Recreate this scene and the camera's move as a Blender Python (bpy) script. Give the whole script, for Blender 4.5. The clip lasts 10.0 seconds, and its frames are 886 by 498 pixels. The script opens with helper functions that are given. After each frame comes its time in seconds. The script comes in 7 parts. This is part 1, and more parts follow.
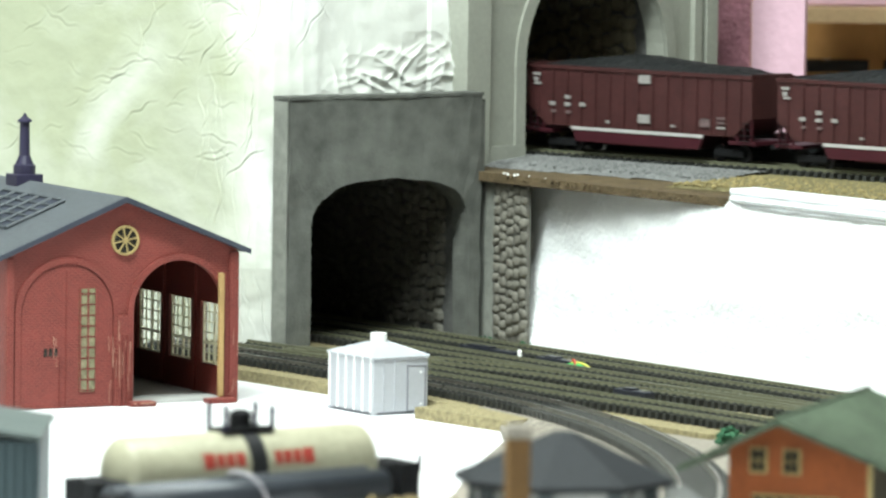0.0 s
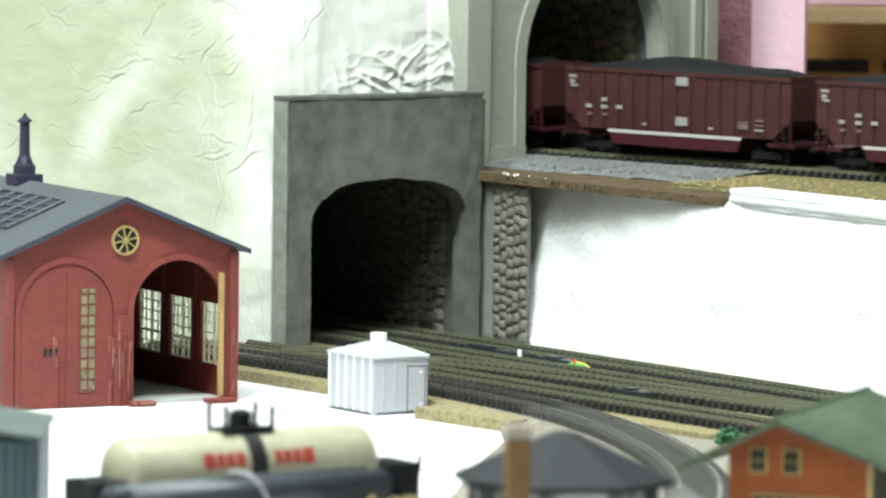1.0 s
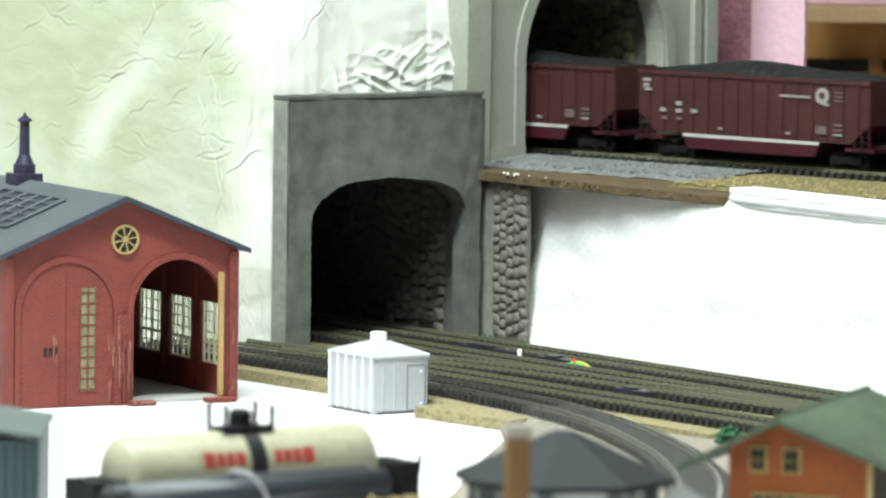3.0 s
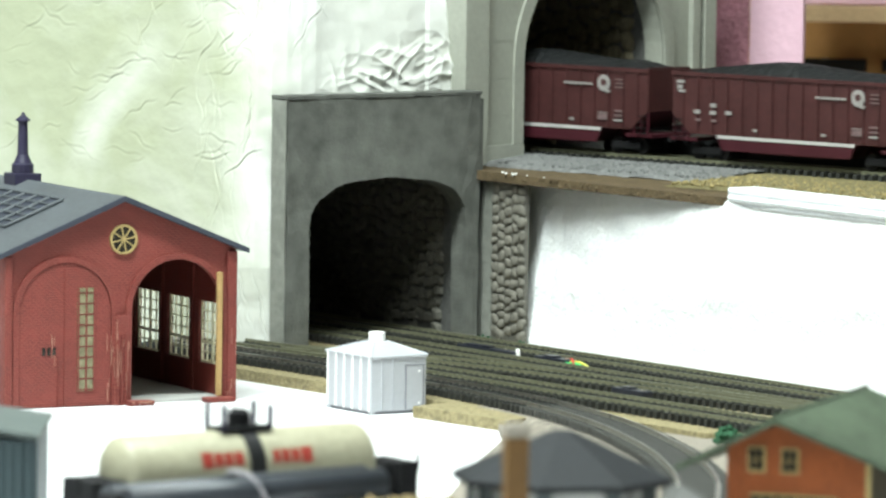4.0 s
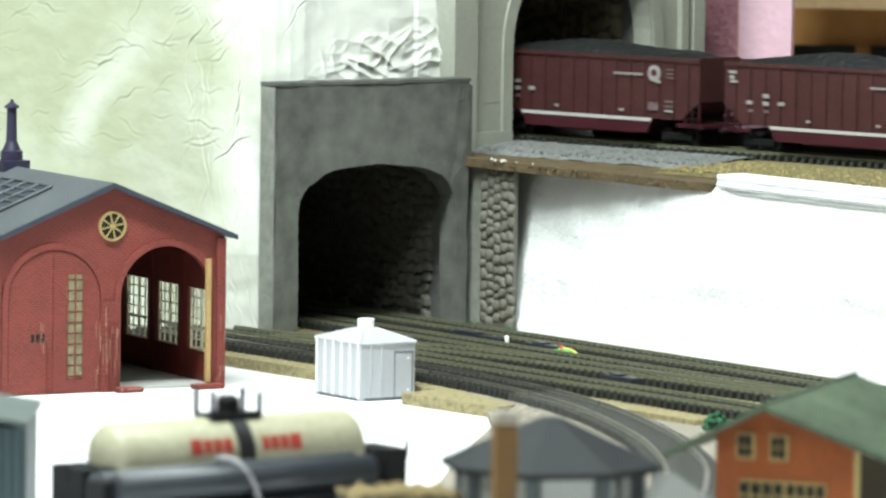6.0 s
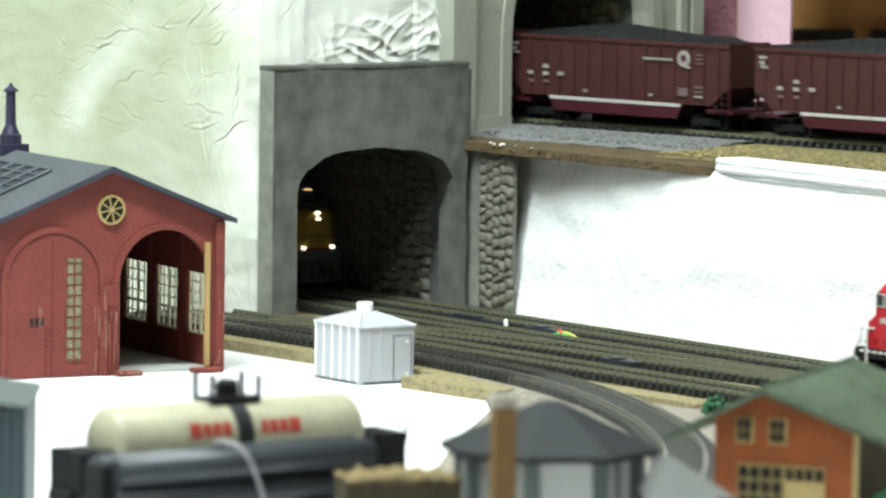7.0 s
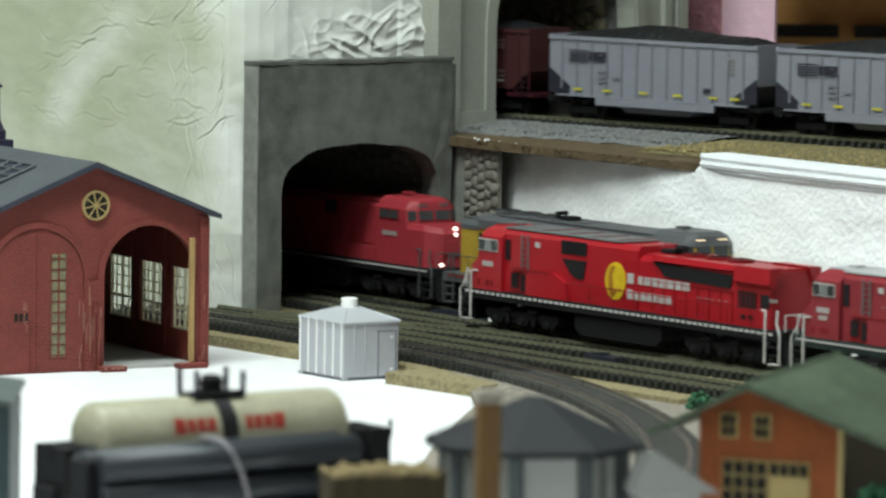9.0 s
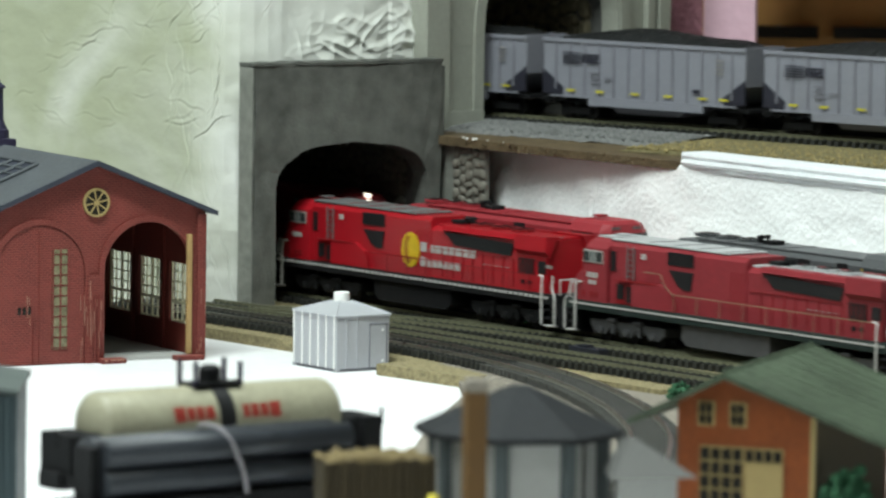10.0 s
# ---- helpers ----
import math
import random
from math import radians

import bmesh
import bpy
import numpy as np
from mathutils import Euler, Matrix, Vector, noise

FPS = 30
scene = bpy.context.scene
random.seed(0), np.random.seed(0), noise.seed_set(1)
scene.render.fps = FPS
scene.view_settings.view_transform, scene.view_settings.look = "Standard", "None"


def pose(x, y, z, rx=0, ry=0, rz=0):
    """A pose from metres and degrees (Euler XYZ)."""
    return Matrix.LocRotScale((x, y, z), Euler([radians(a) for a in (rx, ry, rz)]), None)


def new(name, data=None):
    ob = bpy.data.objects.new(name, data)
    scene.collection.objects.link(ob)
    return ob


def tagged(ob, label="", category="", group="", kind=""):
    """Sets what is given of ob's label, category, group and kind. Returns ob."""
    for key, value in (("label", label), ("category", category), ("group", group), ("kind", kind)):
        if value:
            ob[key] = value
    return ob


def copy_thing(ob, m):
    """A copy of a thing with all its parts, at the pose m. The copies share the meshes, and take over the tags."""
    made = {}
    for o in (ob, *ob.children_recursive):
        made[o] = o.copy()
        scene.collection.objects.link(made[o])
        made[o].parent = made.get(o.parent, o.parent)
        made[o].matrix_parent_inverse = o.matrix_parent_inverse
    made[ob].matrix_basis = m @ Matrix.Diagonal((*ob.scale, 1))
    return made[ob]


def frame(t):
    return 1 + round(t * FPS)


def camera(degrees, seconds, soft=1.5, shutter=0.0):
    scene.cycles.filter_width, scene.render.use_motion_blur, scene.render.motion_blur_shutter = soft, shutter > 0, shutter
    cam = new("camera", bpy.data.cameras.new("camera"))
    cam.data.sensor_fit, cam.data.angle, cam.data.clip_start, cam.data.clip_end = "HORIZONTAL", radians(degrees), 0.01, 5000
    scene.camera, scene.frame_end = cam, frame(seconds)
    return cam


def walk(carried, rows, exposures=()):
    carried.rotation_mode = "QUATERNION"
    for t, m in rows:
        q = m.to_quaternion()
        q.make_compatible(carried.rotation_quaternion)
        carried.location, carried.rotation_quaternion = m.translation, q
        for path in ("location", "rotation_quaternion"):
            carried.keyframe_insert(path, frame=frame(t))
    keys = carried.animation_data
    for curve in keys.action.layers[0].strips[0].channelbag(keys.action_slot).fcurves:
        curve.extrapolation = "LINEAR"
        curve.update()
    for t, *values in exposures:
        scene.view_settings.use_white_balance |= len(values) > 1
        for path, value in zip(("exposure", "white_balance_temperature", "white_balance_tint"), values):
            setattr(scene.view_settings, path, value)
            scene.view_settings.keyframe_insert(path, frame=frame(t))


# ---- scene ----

# The camera: a camcorder zoomed far in, 2.2 to 3.3 m from a model railway in 1:87.
EYE = (0.0, 0.0, 0.316)
cam = camera(9.0, 10.0, soft=2.4, shutter=0.4)
cam.data.dof.use_dof = True
cam.data.dof.focus_distance = 2.95
cam.data.dof.aperture_fstop = 19.5
ROWS = [(0.0, 0.0, -4.75), (0.5, 0.0, -4.75), (1.0, 0.0, -4.75), (1.5, 0.0, -4.742), (2.0, -0.003, -4.757),
        (2.5, 0.0, -4.757), (4.0, -0.018, -4.759), (4.5, -0.053, -4.776), (5.0, -0.097, -4.780), (6.5, -0.132, -4.979),
        (7.0, -0.141, -5.058), (7.5, -0.220, -5.120), (8.0, -0.273, -5.155), (8.5, -0.326, -5.138), (9.0, -0.300, -5.102),
        (9.5, -0.273, -5.093)]
PATH = [(t, pose(EYE[0], EYE[1], EYE[2], 90 + p, -0.8, y)) for t, y, p in ROWS]
PATH.append((10.0, pose(0.0, -0.095, 0.324, 90 - 5.135, -0.8, -0.397)))
walk(cam, PATH, exposures=[(0.0, 0.0), (5.0, 0.0), (6.5, -0.05), (7.0, -0.12), (7.5, -0.34), (8.0, -0.60), (8.5, -0.77), (9.0, -0.85), (10.0, -0.8)])

# Light: a fluorescent ceiling fitting over the layout in a closed room, plus an added weaker fill lamp.
world = bpy.data.worlds.new("room_world")
scene.world = world
world.use_nodes = True
world.node_tree.nodes["Background"].inputs[0].default_value = (1.0, 0.98, 0.92, 1)
world.node_tree.nodes["Background"].inputs[1].default_value = 0.05
for lx, ly, lz, watts in ((-0.35, 2.15, 1.42, 74.0), (-0.8, 1.0, 1.42, 17.0)):
    lamp = bpy.data.lights.new("ceiling_and_fill_light", "AREA")
    lamp.shape, lamp.size, lamp.size_y, lamp.energy, lamp.color = "RECTANGLE", 1.2, 0.22, watts, (0.888, 1.0, 0.968)
    new("ceiling_and_fill_light", lamp).matrix_world = pose(lx, ly, lz, 0, 0, 20)

# Plan frames. Lower yard: v across the tracks, u out of the tunnel. Upper line: p across, q along.
A_LOW, A_UP = radians(54.5), radians(42.6)
O_LOW, O_UP = Vector((-0.0804, 3.0412, 0)), Vector((0.0515, 3.1994, 0))
U, V = Vector((math.cos(A_LOW), -math.sin(A_LOW), 0)), Vector((math.sin(A_LOW), math.cos(A_LOW), 0))
Q, P = Vector((math.cos(A_UP), -math.sin(A_UP), 0)), Vector((math.sin(A_UP), math.cos(A_UP), 0))
RAIL, UPRAIL = 0.0115, 0.1085


def low(v, u, z=0.0):
    return O_LOW + V * v + U * u + Vector((0, 0, z))


def upp(p, q, z=0.0):
    return O_UP + P * p + Q * q + Vector((0, 0, z))


# ---- materials ----
def mat(name, color, rough=0.6, metal=0.0, vary=0.15, scale=120.0, bump=0.0, bscale=600.0, spread=0.0, coat=0.0):
    """A painted or natural surface: two scales of colour noise, optional relief and variation from piece to piece."""
    m = bpy.data.materials.new(name)
    m.use_nodes = True
    nt = m.node_tree
    b = nt.nodes["Principled BSDF"]
    b.inputs["Roughness"].default_value, b.inputs["Metallic"].default_value = rough, metal
    b.inputs["Specular IOR Level"].default_value = 0.28
    if coat:
        b.inputs["Coat Weight"].default_value = coat
    tc = nt.nodes.new("ShaderNodeTexCoord")
    n1, n2 = nt.nodes.new("ShaderNodeTexNoise"), nt.nodes.new("ShaderNodeTexNoise")
    for n, s in ((n1, scale), (n2, scale * 7.3)):
        n.inputs["Scale"].default_value, n.inputs["Detail"].default_value = s, 5.0
        nt.links.new(tc.outputs["Object"], n.inputs["Vector"])
    add = nt.nodes.new("ShaderNodeMath")
    add.operation = "ADD"
    nt.links.new(n1.outputs["Fac"], add.inputs[0])
    nt.links.new(n2.outputs["Fac"], add.inputs[1])
    last = add
    if spread:
        info = nt.nodes.new("ShaderNodeObjectInfo")
        ma = nt.nodes.new("ShaderNodeMath")
        ma.operation = "MULTIPLY_ADD"
        ma.inputs[1].default_value = spread * 2
        nt.links.new(info.outputs["Random"], ma.inputs[0])
        nt.links.new(add.outputs[0], ma.inputs[2])
        last = ma
    ramp = nt.nodes.new("ShaderNodeMapRange")
    ramp.inputs["From Min"].default_value, ramp.inputs["From Max"].default_value = 0.55, 1.45 + spread * 2
    nt.links.new(last.outputs[0], ramp.inputs["Value"])
    mix = nt.nodes.new("ShaderNodeMix")
    mix.data_type = "RGBA"
    mix.inputs["A"].default_value = (*[c * (1 - vary) for c in color], 1)
    mix.inputs["B"].default_value = (*[min(0.92, c * (1 + vary)) for c in color], 1)
    nt.links.new(ramp.outputs[0], mix.inputs["Factor"])
    nt.links.new(mix.outputs["Result"], b.inputs["Base Color"])
    rr = nt.nodes.new("ShaderNodeMapRange")
    rr.inputs["To Min"].default_value, rr.inputs["To Max"].default_value = max(0.03, rough - 0.08), min(1, rough + 0.08)
    nt.links.new(n1.outputs["Fac"], rr.inputs["Value"])
    nt.links.new(rr.outputs[0], b.inputs["Roughness"])
    if bump:
        n3 = nt.nodes.new("ShaderNodeTexNoise")
        n3.inputs["Scale"].default_value, n3.inputs["Detail"].default_value = bscale, 6.0
        nt.links.new(tc.outputs["Object"], n3.inputs["Vector"])
        bp = nt.nodes.new("ShaderNodeBump")
        bp.inputs["Strength"].default_value, bp.inputs["Distance"].default_value = bump, 0.6 / bscale
        nt.links.new(n3.outputs["Fac"], bp.inputs["Height"])
        nt.links.new(bp.outputs["Normal"], b.inputs["Normal"])
    return m


def glow(name, color, strength):
    m = bpy.data.materials.new(name)
    m.use_nodes = True
    b = m.node_tree.nodes["Principled BSDF"]
    b.inputs["Base Color"].default_value = (0.8, 0.8, 0.75, 1)
    b.inputs["Emission Color"].default_value = (*color, 1)
    b.inputs["Emission Strength"].default_value = strength
    return m


def brick_mat():
    """Moulded red plastic with fine brick courses."""
    m = mat("red_brick_plastic", (0.134, 0.0240, 0.0195), 0.55, 0, 0.42, 70, 0.0)
    nt = m.node_tree
    b = nt.nodes["Principled BSDF"]
    br = nt.nodes.new("ShaderNodeTexBrick")
    br.inputs["Scale"].default_value = 1.0
    br.inputs["Brick Width"].default_value, br.inputs["Row Height"].default_value = 0.0031, 0.00125
    br.inputs["Mortar Size"].default_value = 0.00019
    br.inputs["Color1"].default_value = (1, 1, 1, 1)
    br.inputs["Color2"].default_value = (0.8, 0.8, 0.8, 1)
    br.inputs["Mortar"].default_value = (0.9, 0.9, 0.9, 1)
    tc = nt.nodes.new("ShaderNodeTexCoord")
    sep, com = nt.nodes.new("ShaderNodeSeparateXYZ"), nt.nodes.new("ShaderNodeCombineXYZ")
    ad = nt.nodes.new("ShaderNodeMath")
    nt.links.new(tc.outputs["Object"], sep.inputs[0])
    nt.links.new(sep.outputs["X"], ad.inputs[0])
    nt.links.new(sep.outputs["Y"], ad.inputs[1])
    nt.links.new(ad.outputs[0], com.inputs["X"])
    nt.links.new(sep.outputs["Z"], com.inputs["Y"])
    nt.links.new(com.outputs[0], br.inputs["Vector"])
    bp = nt.nodes.new("ShaderNodeBump")
    bp.inputs["Strength"].default_value, bp.inputs["Distance"].default_value = 0.7, 0.0002
    nt.links.new(br.outputs["Color"], bp.inputs["Height"])
    nt.links.new(bp.outputs["Normal"], b.inputs["Normal"])
    mx = nt.nodes.new("ShaderNodeMix")
    mx.data_type, mx.blend_type = "RGBA", "MIX"
    old = b.inputs["Base Color"].links[0].from_socket
    mm = nt.nodes.new("ShaderNodeMix")
    mm.data_type, mm.blend_type = "RGBA", "MULTIPLY"
    mm.inputs["Factor"].default_value = 0.5
    br2 = nt.nodes.new("ShaderNodeMath")
    br2.operation = "MULTIPLY"
    br2.inputs[1].default_value = 0.8
    nt.links.new(br.outputs["Fac"], br2.inputs[0])
    nt.links.new(br2.outputs[0], mx.inputs["Factor"])
    mx.inputs["B"].default_value = (0.22, 0.066, 0.052, 1)
    nt.links.new(old, mm.inputs["A"])
    nt.links.new(br.outputs["Color"], mm.inputs["B"])
    nt.links.new(mm.outputs["Result"], mx.inputs["A"])
    nt.links.new(mx.outputs["Result"], b.inputs["Base Color"])
    return m


def plaster_mat():
    """Hand-painted plaster: white with broad washes of pale olive."""
    m = mat("painted_plaster", (0.68, 0.685, 0.66), 0.5, 0, 0.04, 30, 0.16, 45)
    nt = m.node_tree
    b = nt.nodes["Principled BSDF"]
    old = b.inputs["Base Color"].links[0].from_socket
    tc = nt.nodes.new("ShaderNodeTexCoord")
    n = nt.nodes.new("ShaderNodeTexNoise")
    n.inputs["Scale"].default_value, n.inputs["Detail"].default_value, n.inputs["Distortion"].default_value = 11.0, 4.0, 0.8
    nt.links.new(tc.outputs["Object"], n.inputs["Vector"])
    sep = nt.nodes.new("ShaderNodeSeparateXYZ")
    nt.links.new(tc.outputs["Object"], sep.inputs[0])
    wash = nt.nodes.new("ShaderNodeMapRange")
    wash.inputs["From Min"].default_value, wash.inputs["From Max"].default_value = -0.12, -0.07
    wash.inputs["To Min"].default_value, wash.inputs["To Max"].default_value = 0.0, -0.75
    nt.links.new(sep.outputs["X"], wash.inputs["Value"])
    r = nt.nodes.new("ShaderNodeMapRange")
    r.inputs["To Min"].default_value = 0.55
    r.inputs["From Min"].default_value, r.inputs["From Max"].default_value = 0.34, 0.60
    nt.links.new(n.outputs["Fac"], r.inputs["Value"])
    ad = nt.nodes.new("ShaderNodeMath")
    ad.use_clamp = True
    nt.links.new(r.outputs[0], ad.inputs[0])
    nt.links.new(wash.outputs[0], ad.inputs[1])
    mx = nt.nodes.new("ShaderNodeMix")
    mx.data_type = "RGBA"
    mx.inputs["B"].default_value = (0.335, 0.355, 0.25, 1)
    nt.links.new(ad.outputs[0], mx.inputs["Factor"])
    nt.links.new(old, mx.inputs["A"])
    nt.links.new(mx.outputs["Result"], b.inputs["Base Color"])
    return m


M = dict(
    white_board=mat("white_painted_board", (0.75, 0.75, 0.76), 0.55, 0, 0.09, 18, 0.25, 500),
    foam=mat("white_foam", (0.87, 0.88, 0.88), 0.36, 0, 0.04, 30, 0.55, 330),
    foam_edge=mat("white_foam_edge", (0.78, 0.80, 0.82), 0.6, 0, 0.08, 60, 0.5, 500),
    plaster=plaster_mat(),
    concrete=mat("grey_concrete_paint", (0.106, 0.1094, 0.098), 0.85, 0, 0.60, 11, 0.50, 560),
    stone=mat("dry_stone", (0.1615, 0.153, 0.1275), 0.85, 0, 0.3, 150, 0.6, 500, 0.25),
    stone_joint=mat("stone_joint", (0.1232, 0.1176, 0.1008), 0.9, 0, 0.25, 150, 0.6, 700),
    dark_stone=mat("dark_stone", (0.130, 0.125, 0.105), 0.85, 0, 0.3, 120, 0.6, 500),
    olive_stone=mat("olive_brown_stone", (0.165, 0.145, 0.095), 0.85, 0, 0.4, 120, 0.6, 500),
    portal=mat("pale_grey_portal_plastic", (0.305, 0.313, 0.268), 0.55, 0, 0.12, 40, 0.15, 300),
    pale_concrete=mat("pale_grey_concrete_side", (0.21, 0.215, 0.19), 0.8, 0, 0.35, 20, 0.3, 260),
    soot=mat("sooty_tunnel_lining", (0.095, 0.095, 0.090), 0.9, 0, 0.3, 60, 0.5, 300),
    pink=mat("pink_foam_board", (0.72, 0.468, 0.558), 0.6, 0, 0.05, 30, 0.2, 200),
    pink_dark=mat("cut_pink_foam", (0.408, 0.187, 0.2295), 0.8, 0, 0.35, 70, 0.9, 220),
    pine=mat("pine_beam", (0.55, 0.38, 0.21), 0.6, 0, 0.15, 40, 0.3, 200),
    panel=mat("varnished_wood_panel", (0.429, 0.221, 0.0715), 0.5, 0, 0.15, 15, 0.2, 150),
    deck=mat("plywood_edge", (0.098, 0.070, 0.038), 0.8, 0, 0.7, 90, 0.7, 500),
    cork=mat("cork_roadbed", (0.255, 0.215, 0.118), 0.88, 0, 0.75, 330, 1.0, 500),
    cork_dark=mat("dark_cork_granules", (0.165, 0.140, 0.066), 0.9, 0, 0.9, 380, 1.0, 500),
    cork_grain=mat("tan_cork_grain", (0.26, 0.21, 0.095), 0.9, 0, 0.9, 260, 0.6, 600),
    ballast=mat("grey_ballast", (0.158, 0.160, 0.156), 0.9, 0, 0.9, 420, 1.0, 500),
    dirt=mat("sandy_dirt", (0.2295, 0.204, 0.17), 0.9, 0, 0.35, 300, 0.7, 900),
    grey_bed=mat("grey_track_bed", (0.225, 0.200, 0.165), 0.9, 0, 0.85, 260, 1.0, 600),
    tie=mat("black_plastic_sleeper", (0.030, 0.031, 0.028), 0.6, 0, 0.4, 300, 0.2, 900, 0.2),
    olive_bed=mat("olive_brown_ties_bed", (0.175, 0.160, 0.100), 0.85, 0, 0.4, 300, 0.6, 900),
    grey_tie=mat("dusty_grey_sleeper", (0.070, 0.070, 0.064), 0.8, 0, 0.35, 300, 0.3, 900, 0.2),
    rail=mat("weathered_rail", (0.175, 0.175, 0.115), 0.45, 0.3, 0.3, 150),
    rail_steel=mat("nickel_silver_rail", (0.45, 0.43, 0.38), 0.3, 0.95, 0.2, 200),
    switch=mat("black_switch_machine", (0.02, 0.022, 0.03), 0.35, 0, 0.3, 200),
    brick=brick_mat(),
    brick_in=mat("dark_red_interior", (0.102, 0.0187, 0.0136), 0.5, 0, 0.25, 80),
    roof_slate=mat("slate_blue_roof", (0.080, 0.088, 0.096), 0.6, 0, 0.3, 60, 0.2, 400),
    roof_dark=mat("dark_roof_edge", (0.035, 0.04, 0.055), 0.5, 0, 0.2, 90),
    chimney=mat("indigo_black_stack", (0.025, 0.022, 0.045), 0.4, 0, 0.3, 150),
    cream_trim=mat("cream_window_frame", (0.3024, 0.2232, 0.0936), 0.55, 0, 0.12, 150),
    cream_white=mat("cream_white_frame", (0.70, 0.66, 0.46), 0.55, 0, 0.08, 150),
    tan_wood=mat("tan_wood_strip", (0.336, 0.217, 0.091), 0.6, 0, 0.2, 120, 0.2, 400),
    brown_wood=mat("brown_wood_post", (0.1125, 0.05906, 0.01856), 0.65, 0, 0.25, 80, 0.3, 300),
    silver=mat("silver_grey_shed_paint", (0.4324, 0.4416, 0.4692), 0.42, 0.15, 0.06, 60),
    silver_dark=mat("shadow_grey_trim", (0.20, 0.20, 0.22), 0.5, 0, 0.1, 60),
    white_paint=mat("white_paint", (0.82, 0.82, 0.80), 0.5, 0, 0.04, 80),
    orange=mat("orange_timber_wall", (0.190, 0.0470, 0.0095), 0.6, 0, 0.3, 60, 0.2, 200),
    green_roof=mat("sage_green_roof", (0.064, 0.086, 0.056), 0.65, 0, 0.5, 28, 0.2, 300),
    green=mat("dark_green_foliage_foam", (0.03, 0.10, 0.05), 0.9, 0, 0.4, 250, 0.9, 500),
    window_dark=mat("dark_window_opening", (0.018, 0.016, 0.013), 0.25, 0, 0.3, 100),
    blue_grey=mat("blue_grey_corrugated", (0.040, 0.060, 0.066), 0.5, 0.1, 0.12, 60),
    blue_grey_roof=mat("pale_blue_grey_roof", (0.085, 0.102, 0.098), 0.5, 0.1, 0.1, 60),
    black=mat("black_plastic", (0.005, 0.005, 0.006), 0.8, 0, 0.3, 150),
    truck=mat("dusty_black_truck", (0.0050, 0.0050, 0.0055), 0.85, 0, 0.4, 200),
    grey_truck=mat("grey_truck", (0.06, 0.06, 0.063), 0.6, 0, 0.3, 200),
    wheel=mat("blackened_wheel", (0.012, 0.011, 0.011), 0.6, 0.2, 0.3, 200),
    pipe=mat("dull_black_pipe", (0.033, 0.037, 0.044), 0.34, 0, 0.2, 60),
    cream=mat("cream_tank_paint", (0.295, 0.280, 0.200), 0.42, 0, 0.22, 45, 0.1, 300),
    red_letter=mat("red_print", (0.27, 0.034, 0.024), 0.5, 0, 0.15, 200),
    slate=mat("charcoal_roof", (0.0115, 0.0130, 0.0150), 0.75, 0, 0.45, 60, 0.3, 400),
    kiosk=mat("pale_grey_wall", (0.34, 0.34, 0.325), 0.6, 0, 0.08, 60),
    kiosk_col=mat("grey_green_column", (0.078, 0.093, 0.096), 0.6, 0, 0.1, 60),
    light_roof=mat("light_grey_roof", (0.115, 0.115, 0.110), 0.7, 0, 0.1, 60, 0.2, 300),
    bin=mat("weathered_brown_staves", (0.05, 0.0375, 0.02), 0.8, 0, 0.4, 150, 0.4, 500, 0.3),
    bin_top=mat("straw_yellow_fill", (0.15, 0.1125, 0.0525), 0.9, 0, 0.4, 200, 0.9, 400),
    yellow=mat("yellow_plastic", (0.55, 0.45, 0.04), 0.5, 0, 0.1, 100),
    maroon=mat("maroon_hopper_paint", (0.048, 0.0155, 0.0152), 0.5, 0, 0.3, 50, 0.0),
    maroon_dark=mat("dark_maroon_sill", (0.045, 0.009, 0.0135), 0.4, 0, 0.2, 90),
    coal=mat("coal_load", (0.00585, 0.00663, 0.00702), 0.55, 0, 0.5, 300, 0.8, 900),
    print_white=mat("white_print", (0.396, 0.3816, 0.3672), 0.6, 0, 0.12, 300),
    print_dull=mat("dull_white_print", (0.25, 0.235, 0.225), 0.6, 0, 0.25, 400),
    print_faint=mat("faded_print", (0.125, 0.085, 0.085), 0.6, 0, 0.5, 500),
    print_grey=mat("grey_print", (0.30, 0.28, 0.30), 0.6, 0, 0.15, 300),
    hopper_grey=mat("silver_hopper_paint", (0.2175, 0.2213, 0.255), 0.45, 0.1, 0.08, 60),
    hopper_grey_dark=mat("silver_hopper_rib", (0.18, 0.18, 0.21), 0.5, 0.1, 0.1, 60),
    print_black=mat("black_print", (0.02, 0.02, 0.03), 0.5, 0, 0.2, 300),
    print_yellow=mat("yellow_stripe", (0.4875, 0.429, 0.039), 0.5, 0, 0.1, 300),
    cp_red=mat("bright_red_loco_paint", (0.330, 0.0085, 0.0150), 0.35, 0, 0.08, 60, coat=0.1),
    cp_red_dark=mat("faded_red_loco_paint", (0.27, 0.026, 0.034), 0.5, 0, 0.15, 60),
    cp_rose=mat("dull_rose_red_loco_paint", (0.2176, 0.0238, 0.0306), 0.5, 0, 0.15, 60),
    cp_shade=mat("deep_red_trim_and_shade", (0.20, 0.008, 0.010), 0.5, 0, 0.15, 90),
    roof_grey=mat("grey_loco_roof", (0.136, 0.136, 0.136), 0.55, 0, 0.2, 120),
    roof_pale=mat("pale_grey_loco_roof", (0.40, 0.405, 0.41), 0.5, 0, 0.2, 120),
    up_yellow=mat("armour_yellow_loco_paint", (0.345, 0.228, 0.030), 0.45, 0, 0.25, 60),
    up_grey=mat("harbour_grey_loco_paint", (0.0805, 0.084, 0.0875), 0.5, 0, 0.12, 80),
    up_red=mat("red_stripe", (0.1764, 0.0126, 0.0084), 0.5, 0, 0.1, 80),
